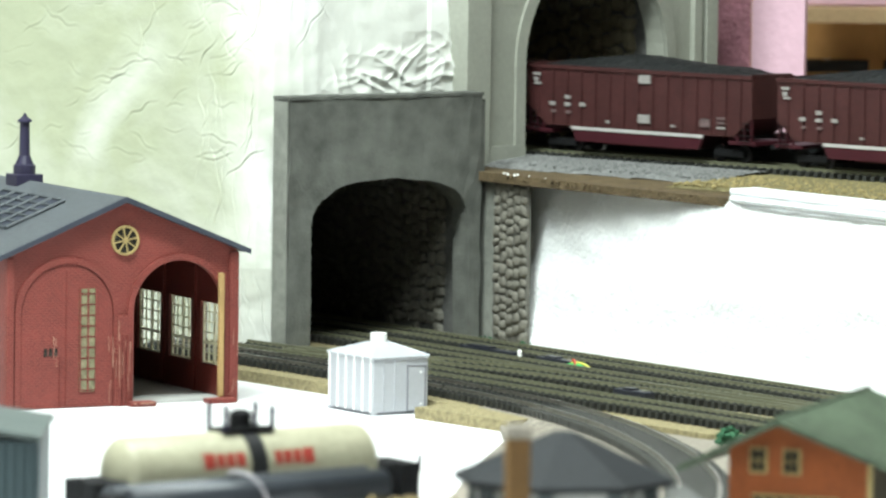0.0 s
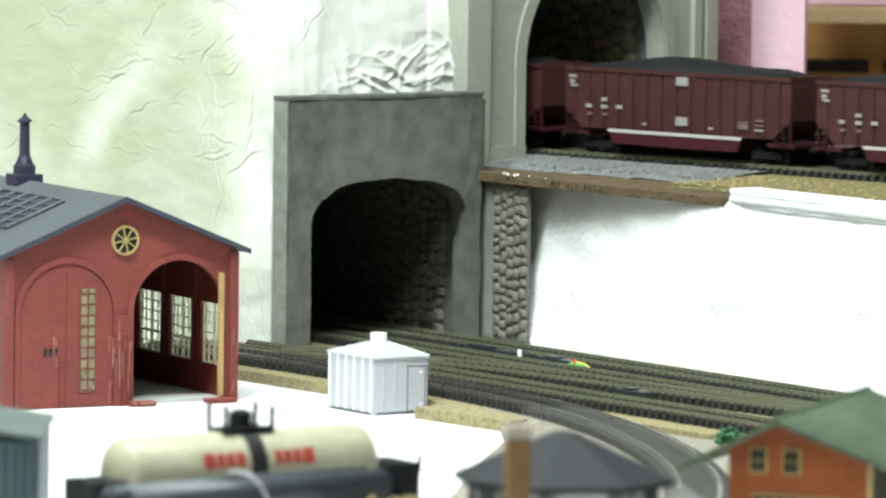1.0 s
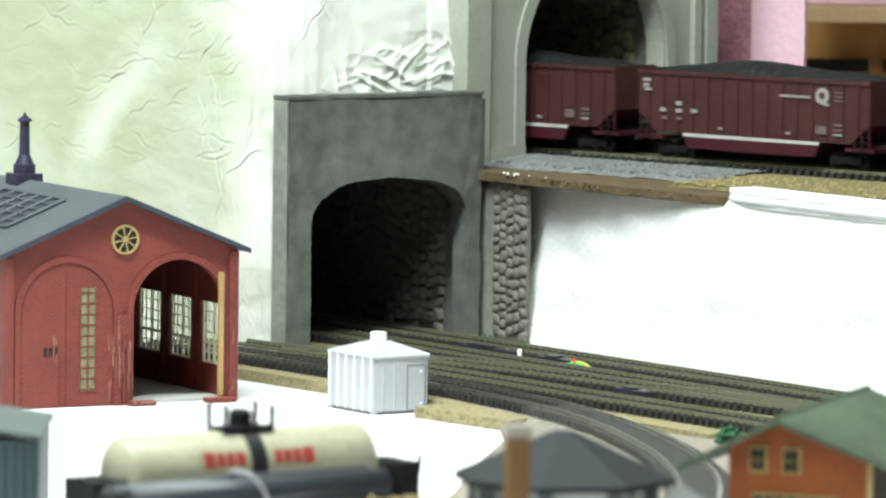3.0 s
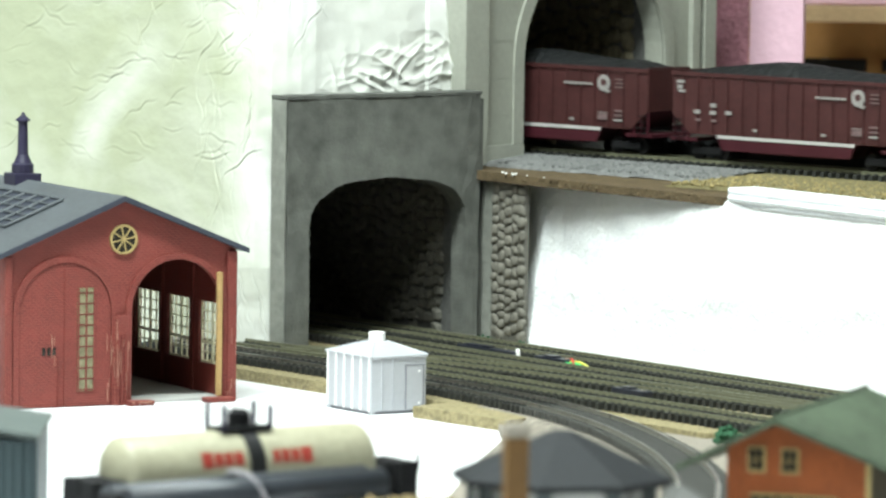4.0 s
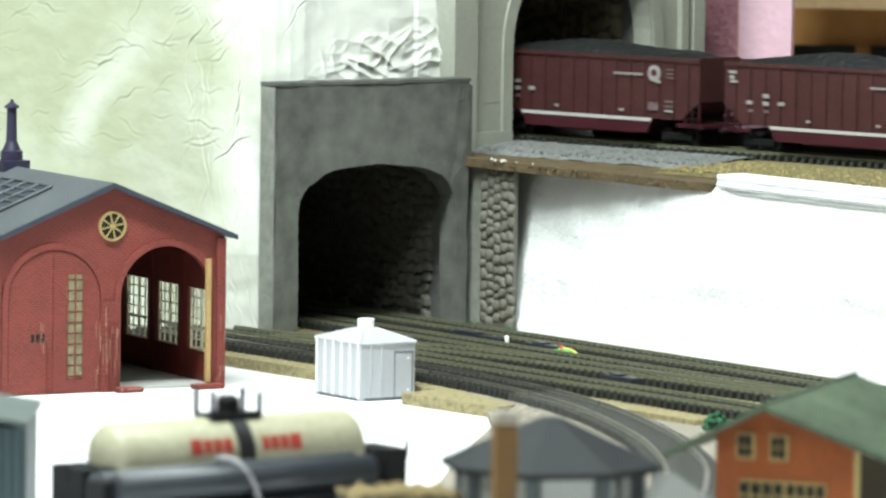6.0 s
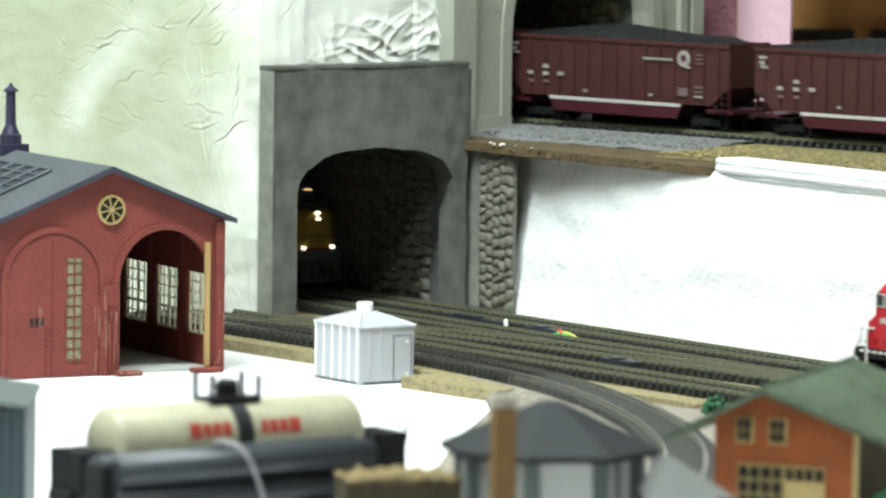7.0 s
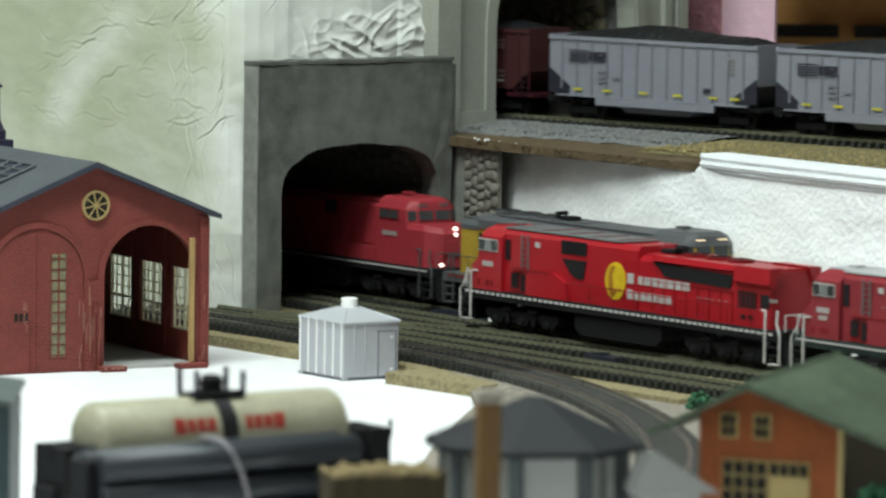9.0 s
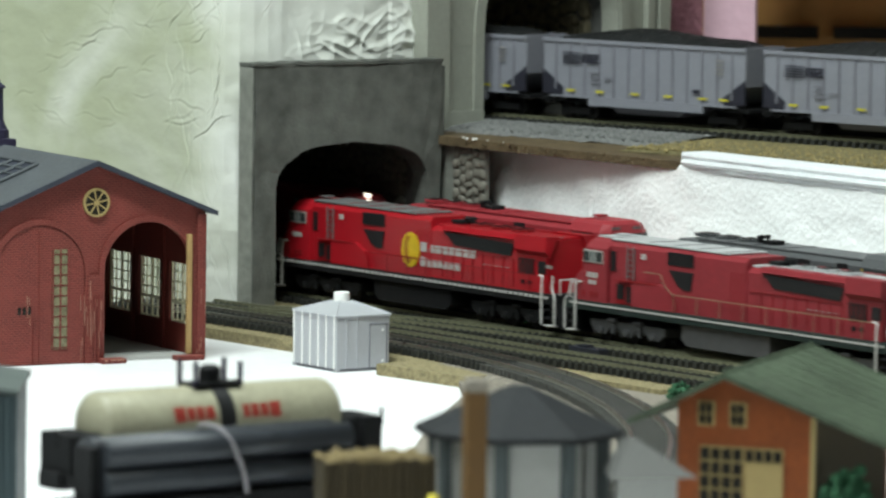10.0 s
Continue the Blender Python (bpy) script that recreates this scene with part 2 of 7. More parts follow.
    up_print=mat("dark_red_print", (0.22, 0.055, 0.015), 0.5, 0, 0.15, 200),
    grille=mat("black_grille", (0.010, 0.010, 0.011), 0.5, 0, 0.3, 400),
    glass=mat("pale_cab_glass", (0.18, 0.192, 0.186), 0.12, 0, 0.2, 100),
    emblem=mat("golden_emblem", (0.56, 0.384, 0.016), 0.45, 0, 0.25, 250),
    handrail=mat("white_handrail", (0.527, 0.51, 0.493), 0.5, 0, 0.08, 200),
    room_wall=mat("room_wall_paint", (0.55, 0.54, 0.50), 0.8, 0, 0.06, 3, 0.2, 60),
    room_floor=mat("room_floor_vinyl", (0.22, 0.20, 0.17), 0.5, 0, 0.15, 5, 0.1, 60),
    room_ceiling=mat("room_ceiling_paint", (0.72, 0.71, 0.68), 0.8, 0, 0.05, 4, 0.2, 80),
    wire_green=mat("green_wire", (0.05, 0.60, 0.16), 0.4, 0, 0.1, 200),
    wire_yellow=mat("yellow_wire", (0.70, 0.66, 0.12), 0.4, 0, 0.1, 200),
    wire_red=mat("red_wire", (0.55, 0.06, 0.04), 0.4, 0, 0.1, 200),
    emblem_dark=mat("dark_gold_print", (0.30, 0.13, 0.012), 0.45, 0, 0.3, 250),
    frame_green=mat("blackish_green_frame", (0.014, 0.024, 0.022), 0.55, 0, 0.3, 150),
    window_alu=mat("bright_window_frame", (0.42, 0.40, 0.37), 0.4, 0.2, 0.1, 200),
    cab_glass=mat("smoky_cab_glass", (0.035, 0.040, 0.040), 0.10, 0, 0.2, 100),
    rail_tan=mat("tan_handrail", (0.20, 0.13, 0.085), 0.5, 0, 0.1, 200),
    chip=mat("pale_bare_plastic", (0.36, 0.19, 0.14), 0.6, 0, 0.3, 300),
    pane_lit=mat("olive_pane_lit_from_inside", (0.170, 0.160, 0.095), 0.25, 0, 0.6, 160),
    lamp_white=glow("headlight_glow", (1.0, 0.93, 0.78), 4.0),
    lamp_warm=glow("number_board_glow", (1.0, 0.62, 0.25), 1.6),
    tube=glow("fluorescent_tube", (1.0, 0.98, 0.93), 4.0),
)


# ---- mesh helpers ----
def root(name, label, category, m=None, group="", kind=""):
    ob = new(name)
    ob.empty_display_size = 0.01
    if m is not None:
        ob.matrix_basis = m
    return tagged(ob, label, category, group, kind)


def part(name, bm, material, parent=None, label="", smooth=False):
    me = bpy.data.meshes.new(name)
    bmesh.ops.recalc_face_normals(bm, faces=bm.faces)
    bm.to_mesh(me)
    bm.free()
    me.materials.append(M[material] if isinstance(material, str) else material)
    if smooth:
        for f in me.polygons:
            f.use_smooth = True
    ob = new(name, me)
    ob.parent = parent
    if label:
        ob["label"] = label
    return ob


def box(x0, x1, y0, y1, z0, z1, bevel=0.0, bm=None, m=None):
    bm = bm or bmesh.new()
    vs = [bm.verts.new((x, y, z)) for x in (x0, x1) for y in (y0, y1) for z in (z0, z1)]
    fs = [bm.faces.new([vs[i] for i in q]) for q in ((0, 1, 3, 2), (4, 6, 7, 5), (0, 4, 5, 1), (2, 3, 7, 6), (0, 2, 6, 4), (1, 5, 7, 3))]
    if bevel:
        es = list({e for f in fs for e in f.edges})
        r = bmesh.ops.bevel(bm, geom=es, offset=bevel, segments=2, profile=0.5, affect="EDGES")
        vs = list({v for f in r["faces"] for v in f.verts} | {v for v in vs if v.is_valid})
    if m is not None:
        bmesh.ops.transform(bm, matrix=m, verts=[v for v in vs if v.is_valid])
    return bm


def prism(points, y0, y1, bm=None, axis="y"):
    """A side outline drawn in x and z, pushed from y0 to y1 (axis z: drawn in x and y, pushed up)."""
    bm = bm or bmesh.new()

    def at(a, b, d):
        return (a, d, b) if axis == "y" else ((a, b, d) if axis == "z" else (d, a, b))
    f0 = [bm.verts.new(at(a, b, y0)) for a, b in points]
    f1 = [bm.verts.new(at(a, b, y1)) for a, b in points]
    n = len(points)
    bm.faces.new(f0)
    bm.faces.new(f1[::-1])
    for i in range(n):
        bm.faces.new((f0[i], f0[(i + 1) % n], f1[(i + 1) % n], f1[i]))
    return bm


def tube(a, b, r0, r1=None, seg=12, bm=None, caps=True):
    bm = bm or bmesh.new()
    a, b = Vector(a), Vector(b)
    r1 = r0 if r1 is None else r1
    q = (b - a).to_track_quat("Z", "Y").to_matrix()
    rings = []
    for c, r in ((a, r0), (b, r1)):
        rings.append([bm.verts.new(c + q @ Vector((r * math.cos(2 * math.pi * i / seg), r * math.sin(2 * math.pi * i / seg), 0))) for i in range(seg)])
    for i in range(seg):
        bm.faces.new((rings[0][i], rings[0][(i + 1) % seg], rings[1][(i + 1) % seg], rings[1][i]))
    if caps:
        bm.faces.new(rings[0][::-1])
        bm.faces.new(rings[1])
    return bm


def wire(points, r, bm=None, seg=6):
    """A round wire swept through the points."""
    bm = bm or bmesh.new()
    pts = [Vector(p) for p in points]
    rings = []
    for i, p in enumerate(pts):
        d = (pts[min(i + 1, len(pts) - 1)] - pts[max(i - 1, 0)]).normalized()
        q = d.to_track_quat("Z", "Y").to_matrix()
        side = q @ Vector((1, 0, 0))
        if rings and side.dot(last_side) < 0.2:
            side = (last_side - d * last_side.dot(d)).normalized()
        up = d.cross(side)
        last_side = side
        rings.append([bm.verts.new(p + side * (r * math.cos(2 * math.pi * k / seg)) + up * (r * math.sin(2 * math.pi * k / seg))) for k in range(seg)])
    for a, b in zip(rings, rings[1:]):
        for k in range(seg):
            bm.faces.new((a[k], a[(k + 1) % seg], b[(k + 1) % seg], b[k]))
    bm.faces.new(rings[0][::-1])
    bm.faces.new(rings[-1])
    return bm


def lathe(profile, axis_from, axis_to, seg=24, bm=None):
    """Rings of (distance along, radius) round the line between two points."""
    bm = bm or bmesh.new()
    a, b = Vector(axis_from), Vector(axis_to)
    d = (b - a).normalized()
    q = d.to_track_quat("Z", "Y").to_matrix()
    rings = [[bm.verts.new(a + d * s + q @ Vector((r * math.cos(2 * math.pi * i / seg), r * math.sin(2 * math.pi * i / seg), 0))) for i in range(seg)] for s, r in profile]
    for r0, r1 in zip(rings, rings[1:]):
        for i in range(seg):
            bm.faces.new((r0[i], r0[(i + 1) % seg], r1[(i + 1) % seg], r1[i]))
    bm.faces.new(rings[0][::-1])
    bm.faces.new(rings[-1])
    return bm


def slab(points, z0, z1):
    return prism([(p[0], p[1]) for p in points], z0, z1, axis="z")


def frame_at(o, ang, z=0.0):
    """Pose whose x axis points along the plan direction ang (degrees)."""
    return pose(o[0], o[1], z, 0, 0, ang)


# ---- room and layout table ----
def room():
    tagged(part("floor", box(-2.6, 2.6, -1.6, 5.7, -1.05, -1.0), "room_floor"), "dull brown vinyl floor of the layout room", "floor", kind="structure")
    tagged(part("ceiling", box(-2.6, 2.6, -1.6, 5.7, 1.5, 1.55), "room_ceiling"), "off-white painted room ceiling", "ceiling", kind="structure")
    for nm, b in (("wall_west", (-2.7, -2.6, -1.6, 5.7)), ("wall_east", (2.6, 2.7, -1.6, 5.7)), ("wall_south", (-2.6, 2.6, -1.7, -1.6)), ("wall_north", (-2.6, 2.6, 5.7, 5.8))):
        tagged(part(nm, box(*b, -1.0, 1.5), "room_wall"), "plain beige painted room wall", "wall", kind="structure")
    # the second, weaker fitting is unseen, added to carry the fill lamp
    for lx, ly in ((-0.35, 2.15), (-0.8, 1.0)):
        fit = root("ceiling_light", "long white fluorescent ceiling fitting, main one and added fill", "lamp", pose(lx, ly, 1.46, 0, 0, 20), "ceiling lights")
        part("housing", box(-0.62, 0.62, -0.13, 0.13, 0.0, 0.04, 0.004), "white_paint", fit)
        for y in (-0.05, 0.05):
            part("tube", tube((-0.58, y, -0.012), (0.58, y, -0.012), 0.012), "tube", fit, "bare fluorescent tube")
    # layout board
    tagged(part("ground", slab([(-1.9, 1.55), (2.1, 0.75), (2.1, 5.4), (-1.9, 5.4)], -0.03, 0.0), "white_board"), "white painted layout board", "table top", kind="structure")
    for x, y in ((-1.7, 1.8), (1.9, 1.1), (1.9, 5.2), (-1.7, 5.2)):
        tagged(part("table_leg", box(x - 0.04, x + 0.04, y - 0.04, y + 0.04, -1.0, -0.03, 0.004), "pine"), "square pine leg under the layout board", "table leg", "layout table legs")


room()


# ---- lower tunnel portal, lining, stone wall, white wall ----
def arch_outline(w0, w1, spring, crown, n=14):
    """Points of a flattened arch from left foot to right foot, in v and z."""
    c, a, h = (w0 + w1) / 2, (w1 - w0) / 2, crown - spring
    pts = [(w0, 0.0)]
    for i in range(n + 1):
        t = math.pi - math.pi * i / n
        s, k = math.cos(t), math.sin(t)
        pts.append((c + a * math.copysign(abs(s) ** 0.72, s), spring + h * abs(k) ** 0.72))
    return pts + [(w1, 0.0)]


def face_with_hole(width0, width1, top, hole, d0, d1, jitter=0.0):
    """A slab in v and z, with an arched opening cut through it, from depth d0 to d1 (local x = v, y = -u)."""
    bm = bmesh.new()
    n = len(hole)
    outer = []
    for i, (v, z) in enumerate(hole):
        if i == 0:
            outer.append((width0, 0.0))
        elif i == n - 1:
            outer.append((width1, 0.0))
        else:
            f = (i - 1) / (n - 3)
            if f < 0.25:
                outer.append((width0, top * (0.35 + 0.65 * f / 0.25)))
            elif f > 0.75:
                outer.append((width1, top * (0.35 + 0.65 * (1 - f) / 0.25)))
            else:
                outer.append((width0 + (width1 - width0) * (f - 0.25) / 0.5, top))
    rows = []
    for d in (d0, d1):
        rows.append(([bm.verts.new((v + random.uniform(-jitter, jitter), d, z)) for v, z in hole], [bm.verts.new((v, d, z)) for v, z in outer]))
    for a, b in ((0, 0), (1, 1)):
        h, o = rows[a]
        for i in range(n - 1):
            bm.faces.new((h[i], h[i + 1], o[i + 1], o[i]))
    for k in (0, 1):
        for i in range(n - 1):
            bm.faces.new((rows[0][k][i], rows[0][k][i + 1], rows[1][k][i + 1], rows[1][k][i]))
    for i in (0, n - 1):
        bm.faces.new((rows[0][0][i], rows[0][1][i], rows[1][1][i], rows[1][0][i]))
    return bm


LOWFRAME = Matrix(((V.x, -U.x, 0, O_LOW.x), (V.y, -U.y, 0, O_LOW.y), (0, 0, 1, 0), (0, 0, 0, 1)))
UPFRAME = Matrix(((P.x, -Q.x, 0, O_UP.x), (P.y, -Q.y, 0, O_UP.y), (0, 0, 1, 0), (0, 0, 0, 1)))


def stones_on(bm_or_parent, count_x, count_z, x0, x1, z0, z1, to_world, material, as_parts=True, depth=0.0022):
    """Rounded field stones in uneven stacks; to_world turns (x, out, z) into a place."""
    h, w0 = (z1 - z0) / count_z, (x1 - x0) / count_x
    for i in range(max(1, round(count_x))):
        z = z0 - h * random.uniform(0.0, 0.7)
        while z < z1 - h * 0.3:
            hh = h * random.uniform(0.75, 1.45)
            w = w0 * random.uniform(0.92, 1.22)
            cx = x0 + w0 * (i + 0.5) * (count_x / max(1, round(count_x))) + random.uniform(-0.16, 0.16) * w0
            cz = z + hh / 2
            z += hh
            if cz + hh * 0.5 > z1 + 0.001 or cz - hh * 0.5 < z0 - 0.002:
                continue
            cx = min(max(cx, x0 + w * 0.45), x1 - w * 0.45)
            bm = bmesh.new() if as_parts else bm_or_parent
            rw, rh, tilt = w * 0.54, hh * 0.53, random.uniform(-0.5, 0.5)
            wob = [random.uniform(0.82, 1.08) for _ in range(8)]
            d = depth * random.uniform(0.6, 1.25)
            rings = []
            for k, (sc, out) in enumerate(((1.0, -0.0006), (0.93, 0.55), (0.60, 1.0))):
                ring = []
                for n in range(8):
                    t = 2 * math.pi * (n + 0.5) / 8
                    px, pz = math.copysign(abs(math.cos(t)) ** 0.75, math.cos(t)), math.copysign(abs(math.sin(t)) ** 0.75, math.sin(t))
                    px, pz = px * rw * sc * wob[n], pz * rh * sc * wob[n]
                    o = out * d if k else out
                    ring.append(bm.verts.new(to_world(cx + px + pz * tilt * 0.5, o * random.uniform(0.85, 1.15), cz + pz + px * tilt * 0.4)))
                rings.append(ring)
            for r0, r1 in zip(rings, rings[1:]):
                for n in range(8):
                    bm.faces.new((r0[n], r0[(n + 1) % 8], r1[(n + 1) % 8], r1[n]))
            bm.faces.new(rings[-1])
            if as_parts:
                part("stone", bm, material, bm_or_parent, smooth=True)


def lower_tunnel():
    hole = arch_outline(0.0145, 0.121, 0.066, 0.098, 20)
    bm = face_with_hole(0.0, 0.1285, 0.1425, hole, 0.0, 0.0148, 0.0008)
    bmesh.ops.subdivide_edges(bm, edges=bm.edges[:], cuts=1)
    for v in bm.verts:
        if v.co.z > 0.002:
            v.co += Vector(noise.noise_vector(v.co * 60)) * 0.0012
    tp = root("tunnel_portal", "dark grey concrete double track tunnel portal with flat arch", "tunnel portal", LOWFRAME.copy())
    part("face", bm, "concrete", tp)
    bm = bmesh.new()
    rows = []
    for i in range(41):
        x = -0.0006 + 0.1297 * i / 40
        j = 0.0007 * noise.noise((x * 120, 1, 1))
        rows.append([bm.verts.new((x, y, z + j)) for y, z in ((-0.0007, 0.1428), (-0.0007, 0.1446), (0.0152, 0.1446), (0.0152, 0.1428))])
    for r0, r1 in zip(rows, rows[1:]):
        for k in range(4):
            bm.faces.new((r0[k], r0[(k + 1) % 4], r1[(k + 1) % 4], r1[k]))
    bm.faces.new(rows[0])
    bm.faces.new(rows[-1][::-1])
    # left side is a paler grey than the face
    part("side_facing", box(-0.0011, -0.0002, 0.0008, 0.0140, 0.0, 0.1420, 0.0002), "pale_concrete", tp, "paler grey side of the portal")
    part("coping", bm, "concrete", tp, "rough pale coping along the top")
    part("corner_strip", box(0.1288, 0.1318, 0.001, 0.016, 0.0955, 0.1405, 0.0006), "concrete", tp)
    # lining behind the portal
    lin = root("tunnel_lining", "sooty tunnel lining with stone side wall", "tunnel", LOWFRAME.copy(), kind="structure")
    part("left_wall", box(0.0085, 0.0135, 0.0152, 2.4, 0, 0.098), "soot", lin)
    part("roof", box(0.0085, 0.136, 0.0152, 2.4, 0.0985, 0.1005), "soot", lin)
    part("right_wall", box(0.1265, 0.136, 0.0152, 2.4, 0, 0.098), "soot", lin)
    bm = bmesh.new()
    stones_on(bm, 40, 15, 0.03, 0.36, 0.008, 0.098, lambda x, o, z: (0.1264 - o, x, z), "dark_stone", False, 0.0022)
    tagged(part("stone_facing", bm, "dark_stone", lin, "rough dark stone facing"), kind="stuff")
    # stone wing wall beside the portal
    wing = root("stone_pillar", "strip of grey field stone walling beside the tunnel portal", "stone wall", Matrix.Identity(4))
    part("joint_strip", prism([(0.1335, -0.012), (0.1335, 0.0079), (0.138, 0.0079), (0.138, -0.012)], 0.0, 0.0950, axis="z"), "pale_concrete", wing, "grey recessed joint beside the portal").matrix_basis = Matrix(((V.x, U.x, 0, O_LOW.x), (V.y, U.y, 0, O_LOW.y), (0, 0, 1, 0), (0, 0, 0, 1)))
    part("backing", prism([(0.1322, 0.008), (0.1322, 0.0385), (0.1345, 0.0390), (0.1345, 0.008)], 0.0, 0.0985, axis="z"), "stone_joint", wing).matrix_basis = Matrix(((V.x, U.x, 0, O_LOW.x), (V.y, U.y, 0, O_LOW.y), (0, 0, 1, 0), (0, 0, 0, 1)))
    stones_on(wing, 5.2, 17, 0.0082, 0.0390, 0.008, 0.0975, lambda x, o, z: tuple(low(0.1322 - o, x, z)), "stone", True, 0.0017)


lower_tunnel()


def white_wall():
    """Rough white foam wall below the upper line, slightly bellied, with a shallow ledge."""
    bm = bmesh.new()
    nu, nz = 210, 40
    us = [0.155 * i / 90 for i in range(90)] + [0.155 + 0.773 * i / 120 for i in range(121)]
    grid = []
    for u in us:
        row = []
        for j in range(nz + 1):
            z = 0.099 * j / nz
            v = max(0.1212, 0.1330 - 0.032 * (u - 0.04)) - 0.0045 + 0.0095 * (z / 0.099)
            v += 0.0145 * min(1.0, max(0.0, 1 - (u - 0.0525) / 0.165)) ** 1.3 * (0.40 + 0.60 * z / 0.099)
            v -= 0.002 * math.exp(-((z - 0.055) / 0.012) ** 2) * min(1, max(0, (u - 0.12) / 0.1))
            v += 0.0012 * noise.noise((u * 30, z * 60, 1)) + 0.0006 * noise.noise((u * 160, z * 110, 4)) + 0.0003 * noise.noise((u * 420, z * 160, 7))
            row.append(bm.verts.new(low(v, u, z)))
        grid.append(row)
    for i in range(nu):
        for j in range(nz):
            bm.faces.new((grid[i][j], grid[i + 1][j], grid[i + 1][j + 1], grid[i][j + 1]))
    back = [(bm.verts.new(low(0.170, 0.928 * i / nu, 0)), bm.verts.new(low(0.170, 0.928 * i / nu, 0.099))) for i in (0, nu)]
    bm.faces.new((back[0][0], back[1][0], back[1][1], back[0][1]))
    bm.faces.new([grid[0][j] for j in range(nz + 1)] + [back[0][1], back[0][0]])
    bm.faces.new([grid[nu][j] for j in range(nz + 1)] + [back[1][1], back[1][0]])
    bm.faces.new([grid[i][nz] for i in range(nu + 1)] + [back[1][1], back[0][1]])
    tagged(part("retaining_wall", bm, "foam", smooth=True), "rough white foam retaining wall below the upper line", "wall", kind="structure")


white_wall()


# ---- upper deck, portal, foam, background ----
def upper_level():
    def w(p):
        return (p.x, p.y)
    edge = [low(0.1265, -0.003), low(0.127, 0.06), low(0.1285, 0.13), low(0.1325, 0.224)]
    poly = [w(e) for e in edge] + [w(low(0.136, 0.26)), w(upp(-0.05, 0.45)), w(upp(-0.05, 2.6)), w(upp(0.30, 2.6)), w(upp(0.30, 0.0)), w(upp(0.17, -0.05)), w(upp(0.17, -2.3)), w(upp(-0.03, -2.3)), w(upp(-0.03, -0.06)), w(low(0.1265, -0.05))]
    bm = slab(poly, 0.0955, 0.1005)
    for v in bm.verts:
        v.co.z += random.uniform(-0.0004, 0.0004)
    tagged(part("upper_deck", bm, "deck"), "rough brown plywood shelf carrying the upper line", "shelf", kind="structure")
    # worn edge crumbs along the board
    bm = bmesh.new()
    for i in range(60):
        u = random.uniform(0.0, 0.2)
        c = low(0.1262 + 0.00002 * i % 3, u, random.uniform(0.096, 0.1005))
        bmesh.ops.create_icosphere(bm, subdivisions=1, radius=random.uniform(0.0004, 0.0012), matrix=Matrix.Translation(c))
    tagged(part("splinters", bm, "deck"), "loose splinters along the sawn board edge", "wood splinters", kind="stuff")
    bm = bmesh.new()
    for i in range(6):
        c = low(0.1255 + random.uniform(0, 0.004), random.uniform(0.0, 0.07), 0.1008)
        bmesh.ops.create_icosphere(bm, subdivisions=1, radius=random.uniform(0.0004, 0.0010), matrix=Matrix.Translation(c))
    tagged(part("paint_crumb", bm, "white_paint"), "white plaster crumbs on the shelf edge", "crumbs", kind="stuff")
    # ballast shoulder
    line = [((e - O_UP).dot(Q), (e - O_UP).dot(P)) for e in edge] + [(0.45, -0.05), (2.6, -0.05)]

    def edge_p(q):
        return float(np.interp(q, [a for a, b in line], [b for a, b in line]))

    def shoulder(name, q0, q1, material, label, rough, width, drop):
        bm = bmesh.new()
        n = int((q1 - q0) / 0.003)
        rows = []
        for i in range(n + 1):
            q = q0 + (q1 - q0) * i / n
            row = []
            lip = max(edge_p(q) + 0.0025, -width) if q > -0.02 else -width
            for p, z in ((lip, 0.1006), (lip * 0.75 - 0.004, 0.1012 + 0.0022 * drop), (-0.014, 0.1030 + 0.0022 * drop), (0.012, 0.1032 + 0.0022 * drop), (0.034, 0.1032 + 0.0022 * drop), (0.060, 0.1010)):
                c = upp(p + rough * noise.noise((q * 90, p * 50, 0)), q, z + rough * 0.25 * noise.noise((q * 200, p * 200, 3)))
                row.append(bm.verts.new(c))
            rows.append(row)
        for r0, r1 in zip(rows, rows[1:]):
            for j in range(5):
                bm.faces.new((r0[j], r0[j + 1], r1[j + 1], r1[j]))
        tagged(part(name, bm, material, smooth=True), label, "track bed", kind="structure")
    shoulder("ballast_bed", -0.35, 0.178, "ballast", "light grey stone ballast under the upper track", 0.0035, 0.052, 1.0)
    shoulder("cork_bed", 0.178, 1.2, "cork_dark", "dark tan cork roadbed under the upper track", 0.0012, 0.090, 0.35)
    bm = bmesh.new()
    for i in range(900):
        q, p = random.uniform(-0.05, 0.181), random.uniform(-0.047, -0.015)
        c = upp(p, q, 0.1030 + 0.0020 * (p + 0.047) / 0.03)
        bmesh.ops.create_icosphere(bm, subdivisions=1, radius=random.uniform(0.0004, 0.0010), matrix=Matrix.Translation(c))
    tagged(part("ballast_grains", bm, "ballast"), "loose grey ballast grains", "gravel", kind="stuff")
    bm = bmesh.new()
    for i in range(1300):
        q = 0.178 + 0.5 * random.random() ** 1.5
        p = random.uniform(max(edge_p(q) + 0.004, -0.085), -0.015)
        bmesh.ops.create_icosphere(bm, subdivisions=1, radius=random.uniform(0.0005, 0.0012), matrix=Matrix.Translation(upp(p, q, 0.1022 + 0.0012 * (p + 0.085) / 0.07)))
    tagged(part("cork_grains", bm, "cork_grain"), "loose tan and brown cork granules", "cork granules", kind="stuff")
